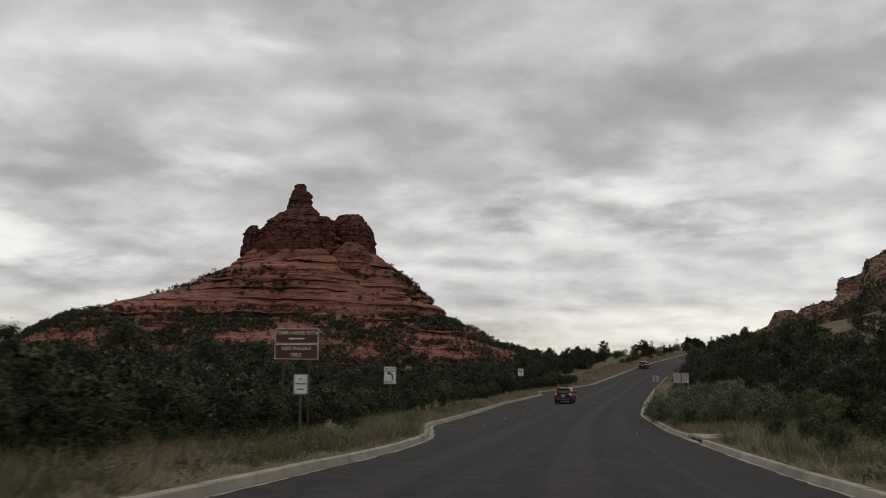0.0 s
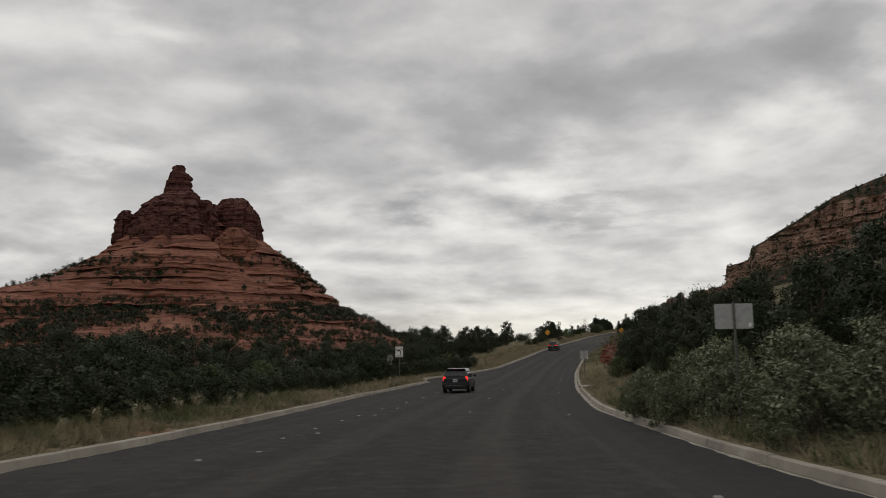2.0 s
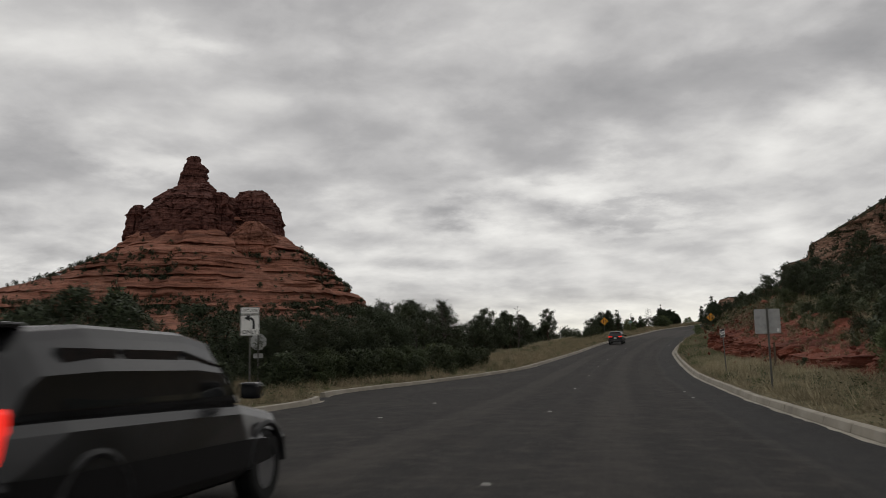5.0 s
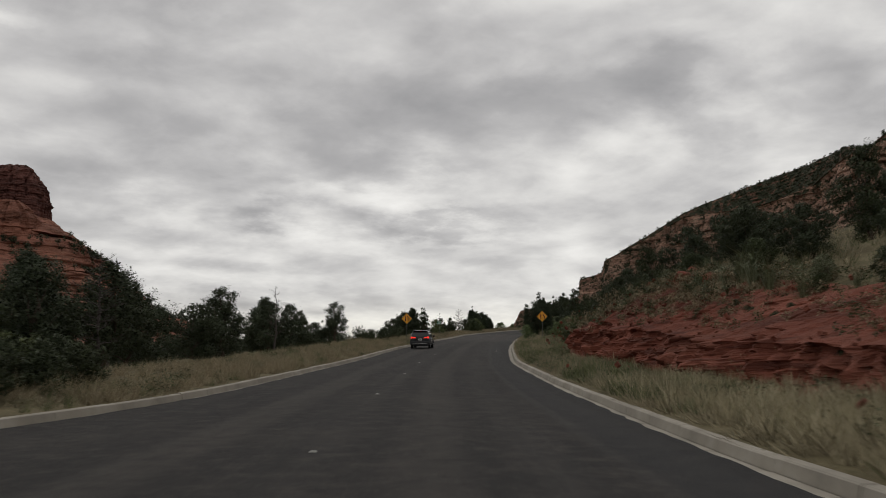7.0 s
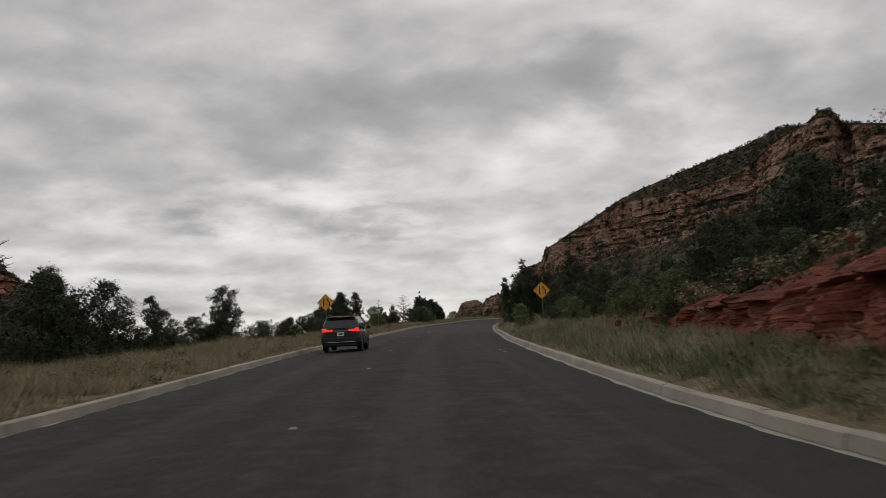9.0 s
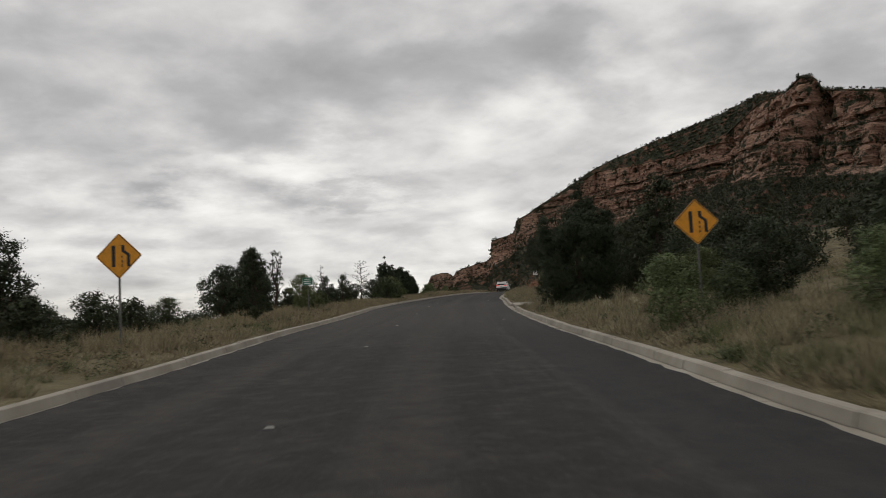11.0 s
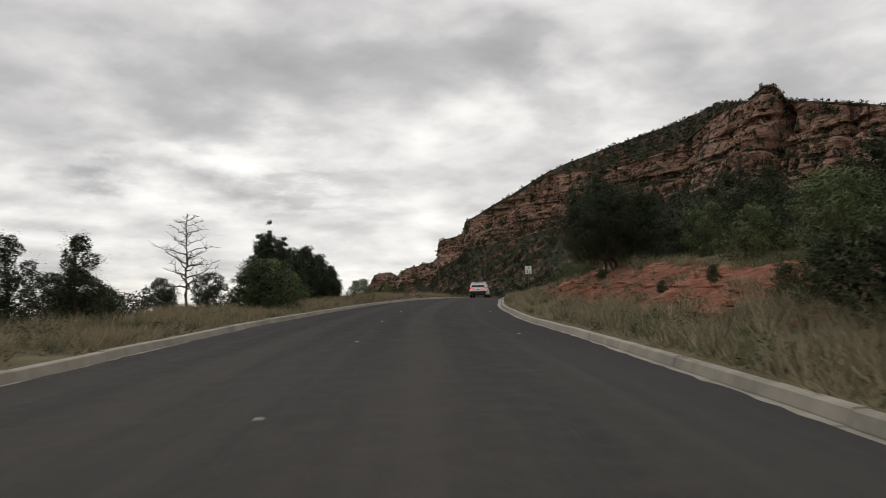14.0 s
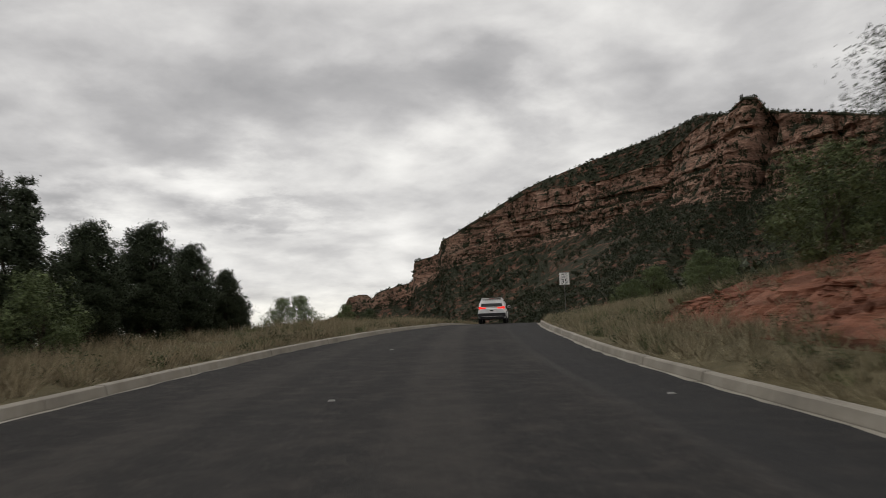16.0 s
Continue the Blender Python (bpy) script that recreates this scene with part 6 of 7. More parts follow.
# ---- grass on the verges ----
def grass(name, label, side, n, a0, a1, e0, e1, power, hlo, hhi, leaf, seed, blades=12, spread=0.16):
    r = np.random.RandomState(seed)
    a = r.uniform(a0, a1, n * 2)
    e = e0 + (e1 - e0) * r.random_sample(n * 2) ** power
    keep = r.random_sample(n * 2) < np.clip(0.5 + 1.5 * fbm(a * 0.45, e * 0.6, seed, 3), 0.05, 1)
    a, e = a[keep][:n], e[keep][:n]
    n = len(a)
    o = along(T_R, a) + KERB_W + e if side > 0 else along(T_L, a) - KERB_W - e
    b = along(T_B, a) + o
    z = ground(a, b)
    if side < 0:
        ok = (a < 106.9) | (a > 109.9)
        a, b, z, n = a[ok], b[ok], z[ok], int(ok.sum())
    if side > 0:
        ok = np.ones(n, bool)
        for i0, i1 in INLETS:
            ok &= ~((a > i0 - 0.5) & (a < i1 + 0.5) & (b - along(T_B, a) - along(T_R, a) < 2.2))
        ok &= (bank_zone(a, b) < 0.7) | (r.random_sample(n) < 0.2) | (e0 > 5)
        a, b, z, n = a[ok], b[ok], z[ok], int(ok.sum())
    base = np.stack([a * SA + b * CA, a * CA - b * SA, z - 0.03], -1)
    hh = r.uniform(hlo, hhi, n) * (0.75 + 0.5 * np.clip(fbm(a * 0.15, b * 0.3, 3.0, 2) + 0.5, 0, 1))
    m = n * blades
    foot = np.repeat(base, blades, 0) + np.concatenate([r.normal(0, spread * 0.38, (m, 2)), np.zeros((m, 1))], 1)
    h = np.repeat(hh, blades) * r.uniform(0.45, 1.1, m)
    lean = r.normal(0, 0.34, (m, 2)) * h[:, None] + (foot - np.repeat(base, blades, 0))[:, :2] * 1.6
    tip = foot + np.concatenate([lean, h[:, None]], 1)
    ang = r.uniform(0, 6.28, m)
    w = (r.uniform(0.005, 0.012, m))[:, None] * np.stack([np.cos(ang), np.sin(ang), 0 * ang], -1)
    v = np.stack([foot - w, foot + w, tip], 1).reshape(-1, 3)
    # blades face the traffic and catch the light of the sky
    out = np.concatenate([unit(lean) * 0.4 + r.normal(0, 0.3, (m, 2)) - 0.7 * np.array((SA, CA)), np.full((m, 1), 0.75)], 1)
    ob = obj(name, tris_mesh(name, v, out), leaf)
    return tagged(ob, label, "grass", "", "stuff")


for side, seed in ((1, 100), (-1, 200)):
    grass("dry_grass", "tall straw-coloured dry grass along the kerb", side, 7200, -8, 345, 0.32, 7.0, 1.2, 0.22, 0.60, "dry_grass", seed, 36, 0.20)
    grass("dry_grass", "low pale grass close to the kerb", side, 6500, -8, 345, 0.18, 5.0, 1.5, 0.10, 0.28, "dry_grass", seed + 7, 18, 0.26)
    grass("green_grass", "green tufts and weeds in the dry verge", side, 3600, -8, 345, 0.25, 8.0, 1.1, 0.15, 0.48, "green_grass", seed + 1, 22, 0.17)
grass("green_grass", "tall yellow-green grass in the verge at the start", -1, 1500, -8, 70, 0.3, 4.5, 1.1, 0.3, 0.75, "green_grass", 304, 26, 0.17)
grass("green_grass", "yellow-green grass in the verge by the bushes", 1, 1300, -8, 70, 0.3, 5.0, 1.1, 0.3, 0.7, "green_grass", 305, 26, 0.17)
grass("dry_grass", "golden grass in the verge below the red bank", 1, 1500, 106, 138, 0.4, 5.0, 1.0, 0.25, 0.6, "pale_straw", 307, 20, 0.18)
grass("green_grass", "green grass in the verge below the red bank", 1, 2600, 132, 205, 0.3, 4.5, 1.1, 0.2, 0.5, "green_grass", 306, 24, 0.17)
grass("dry_grass", "dry grass on top of the earth bank", 1, 4200, 92, 330, 6.4, 20, 1.2, 0.3, 0.7, "dry_grass", 301, 11)
grass("green_grass", "green grass and weeds on top of the bank", 1, 3600, 92, 330, 6.2, 22, 1.2, 0.3, 0.8, "green_grass", 302, 11, 0.25)
grass("dry_grass", "dry grass between the scrub", -1, 4000, 10, 345, 6.0, 14, 1.0, 0.25, 0.55, "dry_grass", 303, 9)


def weeds(side, n, seed):
    """Small dark weed clumps scattered through the verge."""
    r = np.random.RandomState(seed)
    a, e = r.uniform(-5, 340, n), 0.25 + 7 * r.random_sample(n) ** 1.4
    o = along(T_R, a) + KERB_W + e if side > 0 else along(T_L, a) - KERB_W - e
    b = along(T_B, a) + o
    size = r.uniform(0.10, 0.30, n)
    c = np.stack([a * SA + b * CA, a * CA - b * SA, ground(a, b) + size * 0.6], -1)
    ob = obj("weeds", tris_mesh("weeds", *sprigs(r, c, size * 0.75, 150, 0.040, 0.8)), "shrub_leaf")
    return tagged(ob, "low dark green weeds in the dry grass", "weeds", "", "stuff")


weeds(1, 420, 61)
weeds(-1, 420, 62)


# ---- signs ----
plain("sign_white", (0.78, 0.77, 0.74), 0.45)
plain("sign_black", (0.012, 0.012, 0.013), 0.5)
plain("sign_yellow", (0.72, 0.30, 0.012), 0.45)
plain("sign_green", (0.01, 0.16, 0.085), 0.45)
plain("sign_brown", (0.085, 0.028, 0.016), 0.5)
plain("bare_aluminium", (0.40, 0.40, 0.39), 0.55, 0.35)
plain("galvanised_post", (0.17, 0.165, 0.15), 0.6, 0.4)
plain("wood_post", (0.12, 0.085, 0.06), 0.85)


def sheet(name, w, h, r, y0, y1, mat, parent, z, x=0.0, label="", turn=0.0):
    pts = round_rect(w, h, r)
    if turn:
        c, s = math.cos(radians(turn)), math.sin(radians(turn))
        pts = [(c * u - s * v, s * u + c * v) for u, v in pts]
    bm = plate(bmesh.new(), [(u + x, v + z) for u, v in pts], y0, y1)
    return part(name, bm, mat, parent, label)


def frame_of(name, w, h, r, t, y0, y1, mat, parent, z, turn=0.0):
    """A border line of width t just inside a rounded sheet."""
    bm = bmesh.new()
    out, inn = round_rect(w, h, r), round_rect(w - 2 * t, h - 2 * t, max(0.005, r - t))
    c, s = math.cos(radians(turn)), math.sin(radians(turn))
    rings = [[bm.verts.new((c * u - s * v, y, s * u + c * v + z)) for u, v in pts] for pts, y in ((out, y0), (inn, y0), (inn, y1), (out, y1))]
    n = len(out)
    for k in range(4):
        p, q = rings[k], rings[(k + 1) % 4]
        for i in range(n):
            j = (i + 1) % n
            bm.faces.new((p[i], p[j], q[j], q[i]))
    bmesh.ops.recalc_face_normals(bm, faces=bm.faces[:])
    return part(name, bm, mat, parent)


def words(text, size, mat, parent, x, y, z, wide=1.0):
    """One line of raised lettering, each word a part of its own."""
    done = []
    for word in text.split():
        cu = bpy.data.curves.new("lettering", "FONT")
        cu.body, cu.size, cu.align_x, cu.align_y, cu.extrude, cu.resolution_u = word, size, "LEFT", "CENTER", 0.0015, 3
        tmp = new("tmp_text", cu)
        me = bpy.data.meshes.new_from_object(tmp.evaluated_get(bpy.context.evaluated_depsgraph_get()))
        bpy.data.objects.remove(tmp)
        xs = np.array([v.co.x for v in me.vertices])
        done.append((me, xs.min(), xs.max() - xs.min()))
    at = -0.5 * (sum(d[2] for d in done) + 0.3 * size * (len(done) - 1))
    for me, lo, long in done:
        me.transform(Matrix.Translation((x, y, z)) @ Matrix.Rotation(radians(90), 4, "X") @ Matrix.Diagonal((wide, 1, 1, 1)) @ Matrix.Translation((at - lo, 0, 0)))
        me.materials.clear()
        obj("lettering", me, mat, parent)
        at += long + 0.3 * size


def bar(w, h, mat, parent, x, y, z):
    return part("lettering", new_box((w, 0.003, h), (x, y, z)), mat, parent)


def post(parent, x, y, top, foot, mat="galvanised_post", w=0.05, name="post"):
    """A U-channel post."""
    bm = bmesh.new()
    box(bm, (w, 0.006, top - foot), (x, y + 0.02, (top + foot) / 2))
    box(bm, (0.006, 0.03, top - foot), (x - w / 2, y + 0.008, (top + foot) / 2))
    box(bm, (0.006, 0.03, top - foot), (x + w / 2, y + 0.008, (top + foot) / 2))
    return part(name, bm, mat, parent)


def bolts(parent, spots):
    for x, z in spots:
        bm = rod(bmesh.new(), (x, -0.006, z), (x, 0.006, z), 0.008, sides=8)
        part("bolt", bm, "bare_aluminium", parent)


def sign_thing(name, a, o, label, category="road sign", group="road signs", turn=0.0):
    p = ground_at(a, o)
    return thing(name, pose(p.x, p.y, p.z, 0, 0, road_turn(a) + turn), label, category, group), p.z


def curved_arrow(parent, x, z, s, mat="sign_black"):
    """A left-turn arrow: a stem that bends over to the left, with a head."""
    bm = bmesh.new()
    path = [(0.16, -0.25), (0.16, -0.02)] + [(0.16 - 0.20 + 0.20 * math.cos(t), -0.02 + 0.20 * math.sin(t)) for t in np.linspace(0, 1.35, 7)[1:]]
    wd = 0.045
    l, r = [], []
    for i, (u, v) in enumerate(path):
        p, q = path[max(0, i - 1)], path[min(len(path) - 1, i + 1)]
        d = Vector((q[0] - p[0], q[1] - p[1])).normalized()
        l.append((u - d.y * wd, v + d.x * wd))
        r.append((u + d.y * wd, v - d.x * wd))
    pts = [(x + u * s, z + v * s) for u, v in r + l[::-1]]
    plate(bm, pts, -0.016, -0.0125)
    head = [(-0.24, 0.17), (0.0, 0.31), (0.0, 0.05)]
    plate(bm, [(x + u * s, z + v * s) for u, v in head], -0.0165, -0.0125)
    return part("arrow", bm, mat, parent)


def left_only(a, o, zc, label):
    """A left-lane sign: square plate with an arrow and a word, a small plate above."""
    t, gz = sign_thing("lane_sign", a, o, label)
    z = zc - gz
    post(t, 0, 0, z + 0.58, -0.4)
    for h, hc, name in ((0.76, z - 0.10, "panel"), (0.26, z + 0.43, "upper_panel")):
        p = sheet(name, 0.76, h, 0.035, -0.010, 0.0, "bare_aluminium", t, hc)
        sheet("face", 0.756, h - 0.004, 0.034, -0.0125, -0.010, "sign_white", p, hc)
        frame_of("border", 0.73, h - 0.03, 0.03, 0.014, -0.015, -0.0125, "sign_black", p, hc)
    curved_arrow(t, -0.0, z + 0.0, 0.95)
    words("ONLY", 0.21, "sign_black", t, 0.0, -0.016, z - 0.35, 1.05)
    words("LEFT LANE", 0.135, "sign_black", t, 0.0, -0.016, z + 0.43, 1.0)
    bolts(t, ((0, z + 0.2), (0, z - 0.42)))
    return t


left_only(43.7, -11.5, 5.30, "white left-turn-only lane sign on a steel post in dry grass")
left_only(106.7, -13.0, 4.40, "white left-turn-only lane sign at the side road")


def merge_sign(a, o, zc, label):
    """A yellow diamond: a straight line and one that bends in."""
    t, gz = sign_thing("merge_sign", a, o, label)
    z = zc - gz
    post(t, 0, 0, z + 0.5, -0.4)
    p = sheet("panel", 0.914, 0.914, 0.05, -0.010, 0.0, "bare_aluminium", t, z, turn=45)
    sheet("face", 0.91, 0.91, 0.05, -0.0125, -0.010, "sign_yellow", p, z, turn=45)
    frame_of("border", 0.875, 0.875, 0.042, 0.016, -0.015, -0.0125, "sign_black", p, z, turn=45)
    part("symbol", plate(bmesh.new(), [(-0.20, z - 0.30), (-0.10, z - 0.30), (-0.10, z + 0.30), (-0.20, z + 0.30)], -0.016, -0.0125), "sign_black", t)
    part("symbol", plate(bmesh.new(), [(0.22, z - 0.30), (0.31, z - 0.30), (0.31, z + 0.04), (0.16, z + 0.16), (0.16, z + 0.30), (0.07, z + 0.30), (0.07, z + 0.13), (0.22, z + 0.01)], -0.016, -0.0125), "sign_black", t)
    for k in range(3):
        part("symbol", new_box((0.035, 0.003, 0.07), (0.09, -0.014, z - 0.27 + k * 0.12)), "sign_black", t)
    bolts(t, ((0, z + 0.35), (0, z - 0.40)))
    return t


merge_sign(209.7, 7.75, 8.02, "yellow diamond lane-ends warning sign on a steel post by junipers")
merge_sign(211.3, -8.4, 7.94, "yellow diamond lane-ends warning sign above dry grass")

# brown direction sign on two posts
t, gz = sign_thing("guide_sign", 19.4, -8.4, "brown scenic pullout sign with white lettering on two posts")
z = 6.83 - gz
W2, H2 = 1.38, 0.92
for x in (-0.4, 0.4):
    post(t, x, 0.0, z + 0.4, -0.4, "wood_post", 0.05)
for zz in (z + 0.235, z - 0.235):
    p = sheet("panel", W2, H2 / 2 - 0.005, 0.02, -0.012, 0.0, "bare_aluminium", t, zz)
    sheet("face", W2 - 0.004, H2 / 2 - 0.01, 0.02, -0.0145, -0.012, "sign_brown", p, zz)
    frame_of("border", W2 - 0.02, H2 / 2 - 0.02, 0.018, 0.016, -0.0165, -0.0145, "sign_white", p, zz)
words("COURT HOUSE VISTA", 0.155, "sign_white", t, 0, -0.017, z + 0.33, 0.86)
part("arrow", plate(bmesh.new(), [(-0.26, z + 0.16), (-0.15, z + 0.21), (-0.15, z + 0.18), (0.24, z + 0.18), (0.24, z + 0.14), (-0.15, z + 0.14), (-0.15, z + 0.11)], -0.0175, -0.0145), "sign_white", t)
words("NEXT PULLOUT", 0.155, "sign_white", t, 0, -0.017, z - 0.14, 0.86)
words("1 MILE", 0.155, "sign_white", t, 0, -0.017, z - 0.33, 0.86)

# small white notice
t, gz = sign_thing("notice_sign", 18.8, -8.0, "small white regulation sign with black lettering in the grass")
z = 5.66 - gz
post(t, 0, 0, z + 0.26, -0.4)
p = sheet("panel", 0.42, 0.58, 0.03, -0.010, 0.0, "bare_aluminium", t, z)
sheet("face", 0.416, 0.576, 0.03, -0.0125, -0.010, "sign_white", p, z)
frame_of("border", 0.40, 0.56, 0.025, 0.01, -0.0145, -0.0125, "sign_black", p, z)
bar(0.10, 0.03, "sign_black", t, 0, -0.0145, z + 0.15)
bar(0.31, 0.03, "sign_black", t, 0, -0.0145, z + 0.01)
bar(0.22, 0.03, "sign_black", t, 0, -0.0145, z - 0.14)


# backs of signs that face the other way
def back_sign(a, o, zc, w, h, label, sticker=True):
    t, gz = sign_thing("sign_back", a, o, label)
    z = zc - gz
    bm = bmesh.new()
    plate(bm, [(u, v + z) for u, v in round_rect(w, h, 0.04)], 0.02, 0.032)
    part("panel", bm, "bare_aluminium", t)
    post(t, 0, -0.02, z + h / 2 + 0.03, -0.4)
    if sticker:
        part("label", new_box((0.07, 0.003, 0.10), (w / 2 - 0.08, 0.0185, z - h / 2 + 0.10)), "sign_white", t, "small pale sticker")
    for dz in (h * 0.3, -h * 0.3):
        part("bolt", rod(bmesh.new(), (0, -0.012, z + dz), (0, 0.02, z + dz), 0.009, sides=8), "bare_aluminium", t)
    return t


back_sign(50.4, 6.0, 5.27, 0.92, 0.62, "bare metal back of a road sign above grey-green bushes")
back_sign(106.5, 4.75, 3.88, 0.76, 0.76, "grey metal back of a road sign in dry grass")

# stop sign seen from behind, with a small plate under it
t, gz = sign_thing("stop_sign", 112.0, -15.2, "octagonal stop sign seen from its grey back", turn=12)
oct_pts = [(0.38 * math.cos(radians(22.5 + 45 * k)), 1.95 + 0.38 * math.sin(radians(22.5 + 45 * k))) for k in range(8)]
part("panel", plate(bmesh.new(), oct_pts, 0.02, 0.03), "bare_aluminium", t)
part("lower_panel", plate(bmesh.new(), [(u, v + 1.35) for u, v in round_rect(0.42, 0.2, 0.02)], 0.02, 0.03), "bare_aluminium", t)
post(t, 0, -0.02, 2.35, -0.4)

# black sign with a white arrow, leaning and turned aside
t, gz = sign_thing("arrow_sign", 118.9, 4.85, "small black sign with a white arrow on a leaning post", turn=-70)
t.matrix_basis = t.matrix_basis @ pose(0, 0, 0, 0, -4, 0)
z = 3.8 - gz
post(t, 0, 0, z + 0.2, -0.4)
p = sheet("panel", 0.46, 0.38, 0.02, -0.010, 0.0, "bare_aluminium", t, z)
sheet("face", 0.456, 0.376, 0.02, -0.0125, -0.010, "sign_black", p, z)
frame_of("border", 0.45, 0.37, 0.02, 0.016, -0.0145, -0.0125, "sign_white", p, z)
part("arrow", plate(bmesh.new(), [(-0.20, z), (-0.10, z + 0.12), (-0.10, z + 0.075), (0.20, z + 0.075), (0.20, z - 0.075), (-0.10, z - 0.075), (-0.10, z - 0.12)], -0.0155, -0.0125), "sign_white", t)
for x, w in ((-0.03, 0.11), (0.11, 0.11)):
    bar(w, 0.05, "sign_black", t, x, -0.017, z)

# green place sign
t, gz = sign_thing("place_sign", 238.4, -8.5, "green place-name sign with white lettering on a post")
z = 8.66 - gz
post(t, 0, 0, z + 0.3, -0.4)
p = sheet("panel", 0.64, 0.47, 0.03, -0.010, 0.0, "bare_aluminium", t, z)
sheet("face", 0.636, 0.466, 0.03, -0.0125, -0.010, "sign_green", p, z)
frame_of("border", 0.62, 0.45, 0.025, 0.012, -0.0145, -0.0125, "sign_white", p, z)
for dz, w in ((0.125, 0.36), (0.0, 0.44), (-0.125, 0.40)):
    bar(w, 0.045, "sign_white", t, 0, -0.0145, z + dz)

# speed limit
t, gz = sign_thing("speed_limit_sign", 328.2, 6.4, "white speed limit sign with black figures beside the crest")
z = 13.84 - gz
post(t, 0, 0, z + 0.44, -0.4)
p = sheet("panel", 0.76, 0.92, 0.04, -0.010, 0.0, "bare_aluminium", t, z)
sheet("face", 0.756, 0.916, 0.04, -0.0125, -0.010, "sign_white", p, z)
frame_of("border", 0.73, 0.89, 0.035, 0.016, -0.0145, -0.0125, "sign_black", p, z)
words("SPEED", 0.19, "sign_black", t, 0, -0.015, z + 0.30, 0.95)
words("LIMIT", 0.19, "sign_black", t, 0, -0.015, z + 0.11, 0.95)
words("35", 0.50, "sign_black", t, 0, -0.015, z - 0.20, 1.05)

# thin marker stakes in the verge
for a, o in ((118.5, 6.9), (130.5, -10.6)):
    p = ground_at(a, o)
    t = thing("marker_stake", pose(p.x, p.y, p.z, 0, 0, road_turn(a)), "thin brown marker stake in the verge", "marker stake", "stakes")
    part("shaft", new_box((0.09, 0.012, 1.5), (0, 0, 0.55), 0.003), "wood_post", t)


# ---- drain inlets in the kerb ----
def inlet(a0, a1, depth, label, posts=2):
    am = (a0 + a1) / 2
    o = float(along(T_R, am))
    p = road_at(am, o)
    ln = a1 - a0
    slope_turn = math.degrees(math.atan((float(along(T_Z, a1)) - float(along(T_Z, a0))) / ln))
    t = thing("drain_inlet", pose(p.x, p.y, p.z, 0, 0, road_turn(am)) @ pose(0, 0, 0, slope_turn, 0, 0), label, "drain inlet", "drain inlets")
    part("slab", new_box((depth, ln + 0.3, 0.12), (0.42 + depth / 2, 0, 0.16), 0.02), "concrete", t)
    part("apron", new_box((0.5, ln, 0.2), (0.2, 0, -0.10), 0.01), "concrete", t)
    # shade inside the drain is put in as a black panel
    part("back_wall", new_box((0.1, ln, 0.6), (0.42 + depth * 0.6, 0, -0.2)), "sign_black", t, "black panel standing for the shade in the drain mouth")
    for k in range(posts):
        part("pillar", rod(bmesh.new(), (0.50, -ln / 2 + ln * (k + 1) / (posts + 1), -0.2), (0.50, -ln / 2 + ln * (k + 1) / (posts + 1), 0.12), 0.07, sides=10), "concrete", t)
    for y in (-ln / 2 - 0.15, ln / 2 + 0.15):
        part("cheek", new_box((0.3, 0.32, 0.42), (0.57, y, 0.0), 0.02), "concrete", t)
    return t


inlet(235.8, 240.0, 1.4, "concrete kerb drain inlet with a wide slab and dark slots")
inlet(88.6, 91.2, 1.3, "small concrete kerb drain inlet in the grass", 1)
inlet(32.7, 36.6, 2.0, "concrete kerb drain inlet with a flat slab by the bushes", 1)

# ---- raised road markers and loose scraps of marking ----
plain("marker_white", (0.24, 0.235, 0.215), 0.6)
marks = [(s, -1.6) for s in np.arange(100.5, 300, 12.2)] + [(s, -5.6) for s in (44.0, 49.6, 53.2, 57.0, 59.8, 65.2, 71, 77, 84, 92, 99.0, 104.7)] + [(s, -5.0) for s in (45.5, 51, 60.5, 66.0)]
marks += [(39.8, 2.9), (60.9, 2.5), (84, 2.5), (107.4, 2.4), (110.9, 2.4), (180.5, 3.0), (183.0, 3.0), (223.8, 2.9), (262.0, 2.9), (282.7, 3.4), (88.0, -1.4), (75.0, -1.4), (62.0, -1.4)]
rm = random.Random(9)
mk = None
for a, o in marks:
    a, o = a + rm.uniform(-0.4, 0.4), o + rm.uniform(-0.06, 0.06)
    p = road_at(a, o)
    l, r = float(along(T_L, a)), float(along(T_R, a))
    m = pose(p.x, p.y, p.z + 0.05 - 0.012 * abs(o - (l + r) / 2), 0, 0, road_turn(a) + rm.uniform(-6, 6))
    if mk is None:
        bm = bmesh.new()
        bmesh.ops.create_cube(bm, size=1, matrix=Matrix.Translation((0, 0, 0.01)) @ Matrix.Diagonal((0.11, 0.10, 0.02, 1)))
        for v in bm.verts:
            if v.co.z > 0:
                v.co.x *= 0.72
                v.co.y *= 0.6
        me = bpy.data.meshes.new("road_marker")
        bm.to_mesh(me)
        bm.free()
        mk = obj("road_marker", me, "marker_white")
        mk.matrix_basis = m
        tagged(mk, "small white raised marker stuck on the asphalt", "road marker", "raised road markers")
    else:
        copy_thing(mk, m)


# ---- cars ----
plain("black_paint", (0.008, 0.008, 0.009), 0.22, 0.0, 0.1, 2.0, 0.6)
plain("white_paint", (0.80, 0.80, 0.79), 0.25, 0.0, 0.05, 2.0, 0.6)
plain("grey_paint", (0.014, 0.013, 0.015), 0.25, 0.0, 0.1, 2.0, 0.6)
plain("lime_paint", (0.16, 0.55, 0.14), 0.3, 0.0, 0.05, 2.0, 0.6)
plain("black_plastic", (0.015, 0.015, 0.016), 0.6)
plain("tyre_rubber", (0.012, 0.012, 0.012), 0.85)
plain("alloy", (0.42, 0.42, 0.43), 0.35, 0.8)
plain("chrome", (0.6, 0.6, 0.6), 0.15, 1.0, 0.03)
glass("car_glass", (0.012, 0.013, 0.014))
